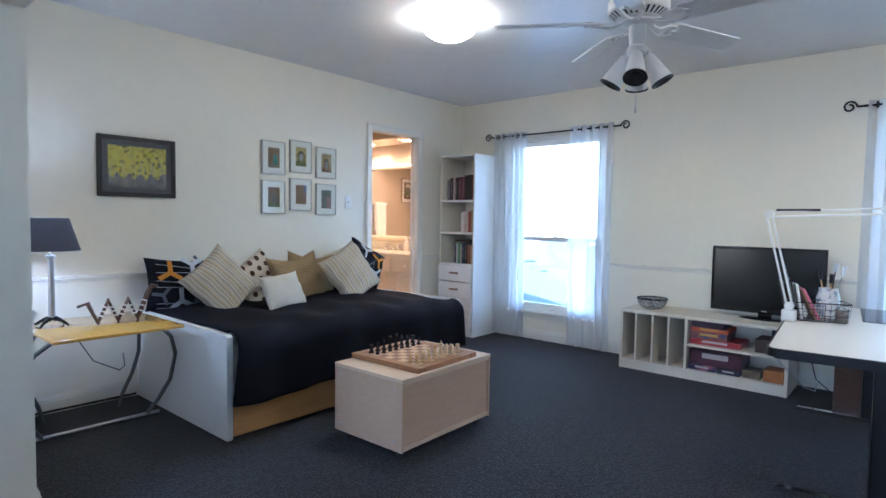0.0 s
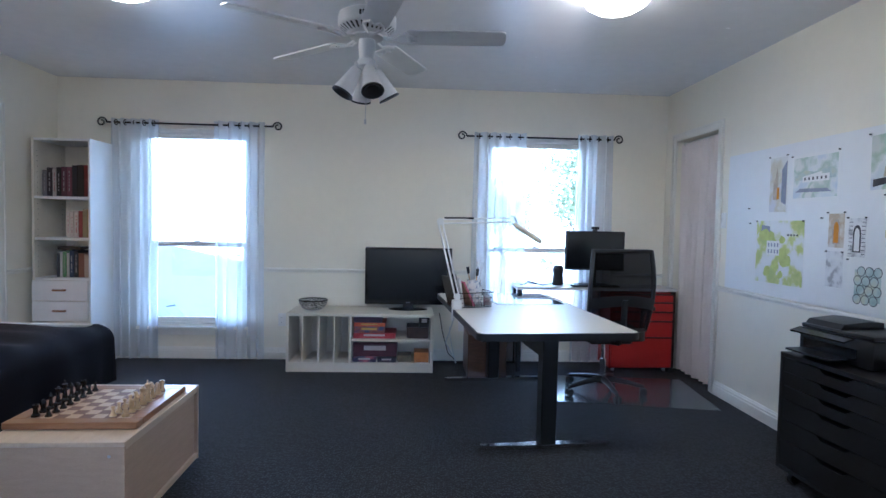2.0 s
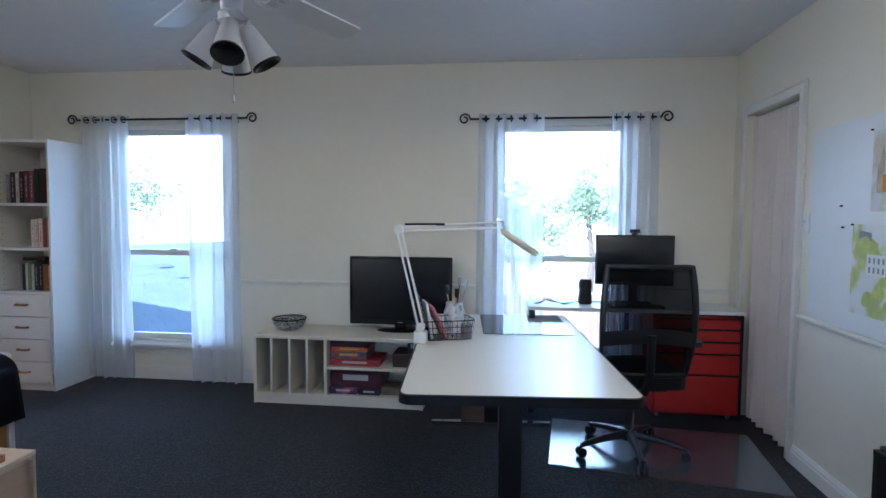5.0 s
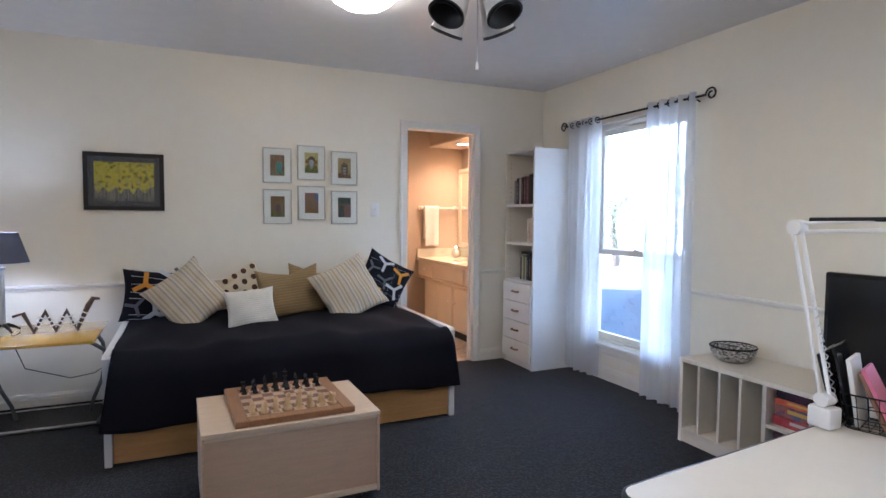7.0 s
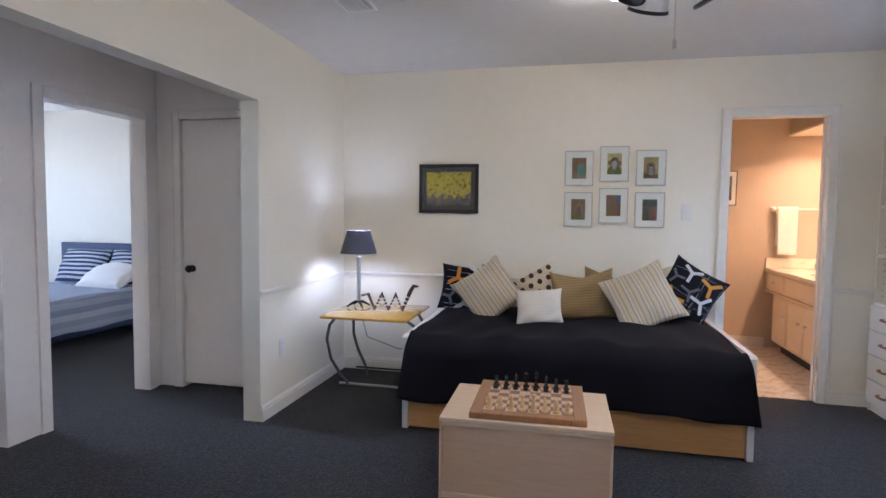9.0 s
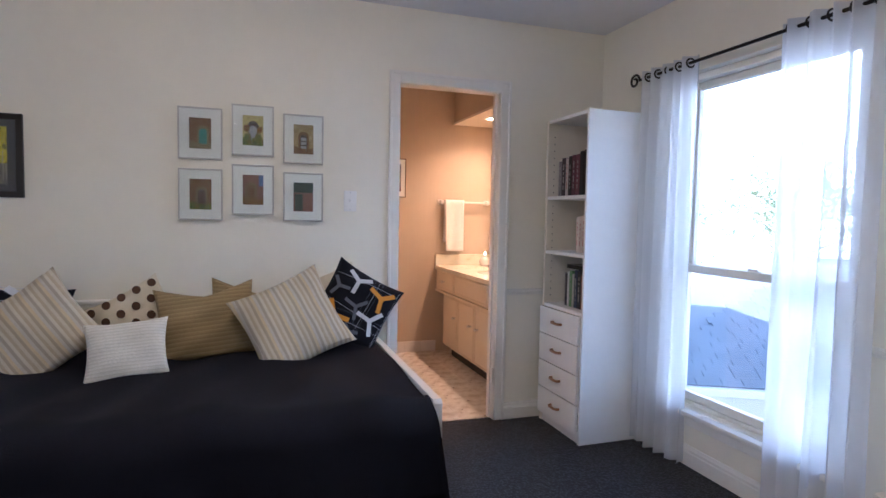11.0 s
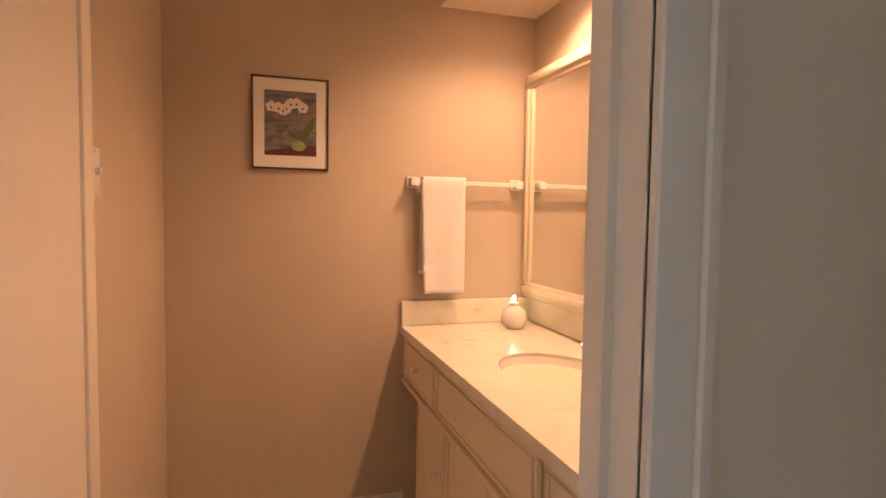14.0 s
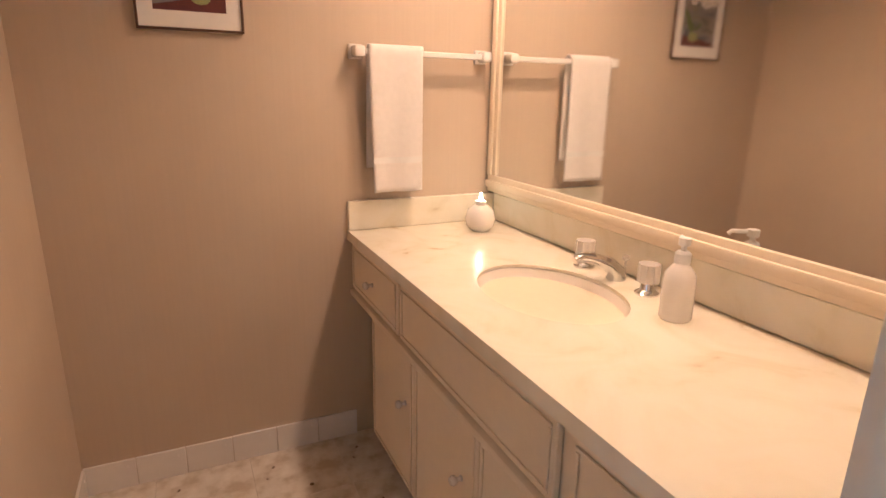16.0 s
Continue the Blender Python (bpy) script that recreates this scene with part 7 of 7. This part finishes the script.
fc = thing("basin_faucet", "chrome basin faucet with fluted clear handles", "faucet", pose(0, 0, CZ))
for x in (-4.765, -4.520):
    h = part("handle_base", lathe(B(), [(0, 0), (0.030, 0), (0.030, 0.004), (0.018, 0.012), (0.014, 0.030), (0, 0.030)], 20), CHROME, fc, "", pose(x, 5.762, 0.0005))
    hb = B()
    prism(hb, [((0.024 + 0.004 * (i % 2)) * math.cos(0.3142 * i), (0.024 + 0.004 * (i % 2)) * math.sin(0.3142 * i)) for i in range(20)], 0.031, 0.078)
    part("crystal_handle", hb, CRYSTAL, h, "fluted clear acrylic handle")
part("spout", tube(B(), [(-4.642, 5.772, 0.0005), (-4.642, 5.768, 0.022), (-4.643, 5.745, 0.044), (-4.645, 5.700, 0.062), (-4.647, 5.655, 0.072), (-4.648, 5.634, 0.064)], [0.027, 0.025, 0.020, 0.015, 0.0125, 0.011], 14), CHROME, fc)
part("lift_knob", lathe(B(), [(0, 0), (0.003, 0), (0.003, 0.045), (0.009, 0.05), (0.011, 0.058), (0, 0.064)], 12), ACRYLIC, fc, "clear pop-up knob", pose(-4.630, 5.789, 0.006))

cd = thing("candle_holder", "round white ceramic holder with a burning tea candle", "candle", pose(-5.262, 5.692, CZ))
part("holder", lathe(B(), [(0, 0), (0.028, 0), (0.048, 0.018), (0.054, 0.045), (0.046, 0.075), (0.026, 0.092), (0.022, 0.094), (0.020, 0.085), (0, 0.085)], 28), PORCELAIN, cd)
part("candle", lathe(B(), [(0, 0.0855), (0.0195, 0.0855), (0.0195, 0.108), (0, 0.107)], 18), MATBOARD, cd)
part("flame", lathe(B(), [(0, 0.110), (0.005, 0.115), (0.006, 0.122), (0.002, 0.134), (0, 0.138)], 10), FLAME, cd)
sd = thing("soap_dispenser", "white ceramic pump soap dispenser on the vanity", "soap dispenser", pose(-4.375, 5.704, CZ, 0, 0, -40))
part("bottle", lathe(B(), [(0, 0), (0.032, 0), (0.035, 0.004), (0.035, 0.085), (0.032, 0.105), (0.020, 0.122), (0.015, 0.128), (0, 0.128)], 26), PORCELAIN, sd)
part("collar", lathe(B(), [(0, 0.1285), (0.017, 0.1285), (0.017, 0.150), (0.013, 0.155), (0, 0.155)], 18), SOFTWHITE, sd)
pump = part("pump", lathe(B(), [(0, 0.1555), (0.006, 0.1555), (0.006, 0.165), (0.013, 0.168), (0.013, 0.184), (0, 0.187)], 16), SOFTWHITE, sd)
part("nozzle", tube(B(), [(-0.010, 0, 0.178), (-0.045, 0, 0.176), (-0.052, 0, 0.168)], 0.005, 8), SOFTWHITE, pump)

mr = thing("vanity_mirror", "large wall mirror in a cream moulded frame", "mirror", pose(0, 0, 0))
MX0, MX1, MZ0, MZ1 = BX + 0.012, BE - 0.004, CZ + 0.112, 1.895
for nm, a in (("frame_rail", (MX0, MZ0, MX1, MZ0 + 0.065)), ("frame_rail", (MX0, MZ1 - 0.065, MX1, MZ1)), ("frame_stile", (MX0, MZ0 + 0.065, MX0 + 0.055, MZ1 - 0.065)), ("frame_stile", (MX1 - 0.055, MZ0 + 0.065, MX1, MZ1 - 0.065))):
    bm = B()
    box(bm, a[0], BY1 - 0.044, a[1], a[2], BY1 - 0.001, a[3], 0.004, 2)
    hor = nm == "frame_rail"
    if hor:
        box(bm, a[0] + 0.004, BY1 - 0.056, a[1] + 0.018, a[2] - 0.004, BY1 - 0.0445, a[3] - 0.018, 0.005, 2)
    else:
        box(bm, a[0] + 0.014, BY1 - 0.056, a[1], a[2] - 0.016, BY1 - 0.0445, a[3], 0.005, 2)
    part(nm, bm, VANITY, mr)
part("mirror_glass", box(B(), MX0 + 0.055, BY1 - 0.036, MZ0 + 0.065, MX1 - 0.055, BY1 - 0.004, MZ1 - 0.065), MIRROR, mr, "clear mirror glass")

MILKROD = mat("milky_acrylic", (0.80, 0.77, 0.72), 0.18, var=0.01, coat=0.4)
bar = thing("towel_bar", "white ceramic towel bar with milky square rod", "towel bar", pose(0, 0, 0))
for y in (5.292, 5.756):
    bmk = B()
    box(bmk, BX + 0.001, y - 0.024, 1.392, BX + 0.016, y + 0.024, 1.440, 0.004, 2)
    box(bmk, BX + 0.016, y - 0.018, 1.398, BX + 0.070, y + 0.018, 1.434, 0.008, 2)
    part("bracket", bmk, PORCELAIN, bar)
part("rod", box(B(), BX + 0.043, 5.311, 1.405, BX + 0.061, 5.737, 1.424, 0.003), MILKROD, bar, "milky square rod")


def towel_fn(u, v):
    # v: from the back hem up over the rod and down the front
    y = 5.317 + 0.188 * u + 0.006 * math.sin(7 * u + 3 * v)
    L0, L1 = 0.38, 0.46
    if v < 0.42:
        s = v / 0.42
        x, z = BX + 0.034 - 0.004 * math.sin(5 * u), 1.420 - L0 * (1 - s)
    elif v < 0.55:
        a = (v - 0.42) / 0.13 * math.pi
        x, z = BX + 0.052 - 0.018 * math.cos(a), 1.420 + 0.016 * math.sin(a)
    else:
        s = (v - 0.55) / 0.45
        x, z = BX + 0.071 + 0.006 * math.sin(9 * u + 2 * s) * s + 0.008 * s * s, 1.420 - L1 * s
        y = 5.317 + (0.188 - 0.012 * s) * u + 0.012 * s
    return (x, y, z)


tw = thing("hand_towel", "white terry hand towel folded over the bar", "towel", pose(0, 0, 0))
cl_ = part("cloth", sheet(B(), towel_fn, 16, 60), TOWEL, tw)
so = cl_.modifiers.new("thick", "SOLIDIFY")
so.thickness, so.offset = 0.009, 0
bd = sheet(B(), lambda u, v: tuple(Vector(towel_fn(u, 0.885 + 0.02 * v)) + Vector((0.0052, 0, 0))), 14, 2)
part("woven_band", bd, SOFTWHITE, tw, "flat woven band near the hem")

# cove tiles round the bathroom floor and the vinyl floor tiles
cove = mesh_of("cove_tile", box(B(), 0.0008, -0.009, 0.0, 0.1512, 0.0, 0.102, 0.0012), COVE)
tile = mesh_of("floor_tile", box(B(), 0.0006, 0.0006, -0.0035, 0.3042, 0.3042, 0.0), TILE)
wb_ = bpy.data.objects["wall_bath_west"]
for k in range(6):
    part("cove_tile", cove, None, wb_, "", pose(BX, BY0 + 0.002 + 0.152 * k, 0, 0, 0, 90))
ws_ = bpy.data.objects["wall_bath_south"]
for k in range(6):
    part("cove_tile", cove, None, ws_, "", pose(BX + 0.152 * (k + 1) + 0.012, BY0, 0, 0, 0, 180))
for i in range(6):
    for j in range(5):
        x, y = BX + 0.02 + 0.3048 * i - 0.04, BY0 - 0.10 + 0.3048 * j
        if x < -3.68 and y < 5.55:
            part("floor_tile", tile, None, bf, "", pose(x, y, 0.0))

# ---------------------------------------------------------------- the bedroom seen through the hall
NAVYW = mat("navy_paint", (0.02, 0.04, 0.11), 0.4)
QUILT = stripes("striped_quilt", [(0.42, 0.46, 0.54), (0.34, 0.38, 0.46), (0.50, 0.52, 0.57), (0.30, 0.34, 0.44)], 0.22, 2)
NSTRIPE = stripes("navy_striped_cotton", [(0.03, 0.05, 0.14), (0.62, 0.64, 0.68)], 0.05, 1)
bb = thing("bed", "bed with navy headboard and striped blue-grey quilt", "bed", pose(0, 0, 0))
part("base", box(B(), -4.50, -2.45, 0.16, -2.62, -1.08, 0.30, 0.01), NAVYW, bb)
part("headboard", box(B(), -4.585, -2.50, 0.0, -4.51, -1.03, 0.95, 0.012), NAVYW, bb)
part("mattress", box(B(), -4.50, -2.44, 0.305, -2.64, -1.09, 0.50, 0.05, 3), WHITE, bb)
for x in (-4.4, -2.72):
    for y in (-2.38, -1.15):
        part("leg", box(B(), x - 0.03, y - 0.03, 0, x + 0.03, y + 0.03, 0.1595), NAVYW, bb)


def quilt_fn(u, v):
    x = -4.10 + 1.47 * u + (0.04 if u > 0.98 else 0)
    s = v * 2.15 - 0.42
    w1 = 0.008 * math.sin(13 * u + 9 * v)
    if s < 0:
        return (x, -1.06 + 0.01 * math.sin(17 * u), 0.53 + s * 0.75 + w1)
    if s > 1.31:
        return (x, -2.46, 0.53 - (s - 1.31) * 0.6)
    return (x, -1.07 - 1.38 * s / 1.31, 0.535 + w1)


qo = solid("quilt", sheet(B(), quilt_fn, 40, 60), QUILT, "striped blue-grey quilt draped over the bed", "quilt")
for m, mm, l, s in ((pose(-4.38, -1.42, 0.70, 0, 0, 90) @ pose(0, 0, 0, 62, 0, 0), NSTRIPE, "navy and white striped pillow against the headboard", 21), (pose(-4.12, -1.45, 0.63, 0, 0, 84) @ pose(0, 0, 0, 30, 0, 0), MATBOARD, "plump white pillow on the bed", 22), (pose(-4.38, -2.05, 0.70, 0, 0, 90) @ pose(0, 0, 0, 62, 0, 0), NSTRIPE, "navy and white striped pillow against the headboard", 23)):
    t = thing("bed_pillow", l, "pillow", m, "pillows on the bed")
    part("cover", cushion_bm(0.62, 0.42, 0.16, 0.06, 20, 0, s), mm, t)
# Never in view: added to fill the opening that lights the bedroom.
window("window_3", -4.3, -1.9, 0.6, 2.2, -3.64, "wide bedroom window out of view, placed to let daylight in")

# ---------------------------------------------------------------- outdoors
# Unseen roof; eave and length set so its shadow falls on the neighbour.
ro = B()
ends = [[ro.verts.new((x, y, z)) for y, z in ((-4.5, 2.62), (1.0, 5.0), (6.72, 2.62))] for x in (-13.0, 4.0)]
for i in range(3):
    j = (i + 1) % 3
    ro.faces.new((ends[0][i], ends[0][j], ends[1][j], ends[1][i]))
ro.faces.new(ends[0])
ro.faces.new(ends[1][::-1])
structure("roof", ro, mat("roof_shingle", (0.15, 0.14, 0.13), 0.9, var=0.2, scale=4, bump=0.3), "unseen gabled roof added to cast shade on the yard and neighbour", "roof")
GROUND = mat("sunlit_ground", (0.52, 0.50, 0.46), 0.9, var=0.12, scale=0.4, bump=0.2, bscale=8)
gr = B()
quad(gr, (-300, -300, -3.2), (300, -300, -3.2), (300, 300, -3.2), (-300, 300, -3.2))
structure("ground", gr, GROUND, "pale sunlit paved yard below the windows", "ground")
SHINGLE = mat("grey_shingle", (0.19, 0.225, 0.255), 0.9, var=0.2, scale=3, bump=0.4, bscale=60, random_tint=0.18)
STUCCO = mat("white_stucco", (0.80, 0.79, 0.76), 0.9, var=0.04, scale=2, bump=0.3, bscale=60)
HS = pose(-5.72, 9.05, 0, 0, 0, 63)
hs = thing("neighbour_house", "low white house with grey shingle hip roof", "house", HS)
part("wall", box(B(), -0.9, 0.5, -3.2, 8.6, 7.5, -0.80), STUCCO, hs)
EZ, RUN, RISE = -0.75, 4.0, 1.4
rf = B()
vs = [rf.verts.new(p) for p in ((-1.3, 0, EZ), (9.0, 0, EZ), (9.0, 8.0, EZ), (-1.3, 8.0, EZ), (2.7, RUN, EZ + RISE), (5.0, RUN, EZ + RISE))]
for q in ((0, 1, 5, 4), (1, 2, 5), (2, 3, 4, 5), (3, 0, 4), (3, 2, 1, 0)):
    rf.faces.new([vs[i] for i in q])
roof = part("roof", rf, SHINGLE, hs)
part("gutter", box(B(), -1.3, -0.105, EZ - 0.10, 9.0, -0.005, EZ, 0.01), SOFTWHITE, hs, "white eaves gutter")
rng = random.Random(2)
sh_me = [mesh_of("shingle", prism(B(), [(0, 0), (w, 0), (w, 0.17), (0, 0.17)], 0, 0.014), SHINGLE) for w in (0.24, 0.30, 0.36)]
slope = math.degrees(math.atan2(RISE, RUN))
for row in range(23):
    y = 0.135 * row
    x = -1.2 + y + rng.uniform(0, 0.2)
    while x < 2.5:
        k = rng.randrange(3)
        part("shingle", sh_me[k], None, roof, "", pose(x, y - 0.02, EZ + y * RISE / RUN + 0.008, slope + 3.0, 0, 0))
        x += (0.24, 0.30, 0.36)[k] + 0.008


def leaf_cloud(n, size, centre, radius, seed, flat=1.0):
    rr = random.Random(seed)
    bm = B()
    clumps = [(Vector((rr.gauss(0, 0.42) * radius, rr.gauss(0, 0.42) * radius, rr.gauss(0, 0.38) * radius * flat)), rr.uniform(0.18, 0.38) * radius) for _ in range(34)]
    verts, faces = [], []
    for i in range(n):
        c, r = clumps[i % len(clumps)]
        p = Vector(centre) + c + Vector((rr.gauss(0, 1), rr.gauss(0, 1), rr.gauss(0, 1))) * r * 0.55
        a = Vector((rr.gauss(0, 1), rr.gauss(0, 1), rr.gauss(0, 1))).normalized() * size * rr.uniform(0.7, 1.4)
        b = a.cross(Vector((rr.gauss(0, 1), rr.gauss(0, 1), rr.gauss(0, 1)))).normalized() * size * 0.45
        k = len(verts)
        verts += [p - a, p + b, p + a, p - b]
        faces.append((k, k + 1, k + 2, k + 3))
    bm.free()
    me = bpy.data.meshes.new("crown")
    me.from_pydata([tuple(v) for v in verts], [], faces)
    return me


LEAF = mat("sunlit_foliage", (0.19, 0.24, 0.13), 0.6, var=0.35, scale=1.2)
BARK = mat("bark", (0.16, 0.12, 0.09), 0.9, var=0.3, scale=6, bump=0.6, bscale=20)


def tree(x, y, h, r, seed, label, base=-3.2):
    t = thing("tree", label, "tree", pose(x, y, base), "trees beyond the yard")
    tk = B()
    tube(tk, [(0, 0, 0), (0.06 * r, 0.04, h * 0.3), (-0.04 * r, 0, h * 0.6), (0, 0.05, h * 0.85)], [0.09 * r, 0.07 * r, 0.05 * r, 0.02 * r], 8)
    rr = random.Random(seed)
    for k in range(7):
        a = rr.uniform(0, 6.28)
        z = h * rr.uniform(0.4, 0.75)
        tube(tk, [(0, 0, z), (r * 0.3 * math.cos(a), r * 0.3 * math.sin(a), z + 0.12 * h), (r * 0.65 * math.cos(a), r * 0.65 * math.sin(a), z + 0.2 * h)], [0.018 * r, 0.012 * r, 0.004 * r], 6)
    part("trunk", tk, BARK, t)
    me = leaf_cloud(4200 if r > 1 else 1500, 0.09 + 0.012 * r if r > 1 else 0.045, (0, 0, h * 0.78), r, seed, 0.8)
    me.materials.append(LEAF)
    c = part("crown", me, None, t)
    c["kind"] = "stuff"
    return t


tree(-27.0, 36, 11.0, 5.6, 1, "broad leafy tree behind the house", -6.0)
tree(-38, 37, 9.0, 5.0, 2, "leafy tree at the far end of the yard", -5.0)
tree(5.0, 36, 7.0, 2.8, 3, "pale green tree outside the desk window")
tree(7.5, 26, 8.0, 3.2, 4, "tall leafy tree beyond the fence")
tree(0.4, 24, 5.2, 1.9, 5, "small green tree by the fence")
tree(-3.45, 8.0, 2.55, 0.55, 6, "bright shrub tree just below the window")
# Added glowing sheet: whitens the window view and sends extra light indoors.
GLOWSHEET = emitter("glow_sheet", (0.80, 0.92, 1.0), 0.50)
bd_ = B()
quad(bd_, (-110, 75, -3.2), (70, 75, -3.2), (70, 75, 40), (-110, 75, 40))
structure("backdrop", bd_, GLOWSHEET, "glowing sheet added beyond the trees to wash out the window view", "backdrop")
FENCE = mat("weathered_fence", (0.24, 0.17, 0.12), 0.85, var=0.25, scale=4, random_tint=0.15)
fe = thing("fence", "weathered brown board fence across the yard", "fence", pose(0, 16.2, -3.2))
slat = mesh_of("slat", box(B(), 0.004, 0, 0.05, 0.146, 0.022, 2.55), FENCE)
for k in range(90):
    part("slat", slat, None, fe, "", pose(-3.2 + 0.15 * k, 0, 0.01 * math.sin(k * 3.3)))
for z in (0.5, 2.2):
    part("rail", box(B(), -3.2, 0.023, z, 10.3, 0.07, z + 0.09), FENCE, fe)

# ---------------------------------------------------------------- bathroom lamps
for i, x in enumerate((-4.95, -4.30)):
    cl = thing("recessed_light", "lit recessed can light in the soffit", "recessed light", pose(x, 5.62, 2.145), "bathroom can lights")
    part("trim_ring", lathe(B(), [(0.085, 0.0), (0.085, -0.006), (0.062, -0.006), (0.060, 0.0), (0.085, 0.0)], 28), SOFTWHITE, cl)
    part("lens", lathe(B(), [(0, -0.003), (0.060, -0.003)], 24), CAN, cl)
    lamp("can_lamp", "SPOT", pose(x, 5.62, 2.13), 11, (1.0, 0.56, 0.26), 0.05, 150)

# ---------------------------------------------------------------- ceiling register
cvt = thing("ceiling_vent", "small white louvred ceiling air register", "vent", pose(-2.048, 2.115, H))
vf = B()
for a in ((-0.15, -0.09, 0.15, -0.07), (-0.15, 0.07, 0.15, 0.09), (-0.15, -0.07, -0.13, 0.07), (0.13, -0.07, 0.15, 0.07)):
    box(vf, a[0], a[1], -0.010, a[2], a[3], -0.0005)
part("frame", vf, FANWHITE, cvt)
part("backing", box(B(), -0.13, -0.07, -0.003, 0.13, 0.07, -0.0008), BLACK, cvt, "dark duct behind the slats")
vane = mesh_of("slat", box(B(), -0.129, -0.008, -0.009, 0.129, 0.004, -0.0075), FANWHITE)
for k in range(9):
    part("slat", vane, None, cvt, "", pose(0, -0.058 + 0.0145 * k, 0, 0, 0, 0))
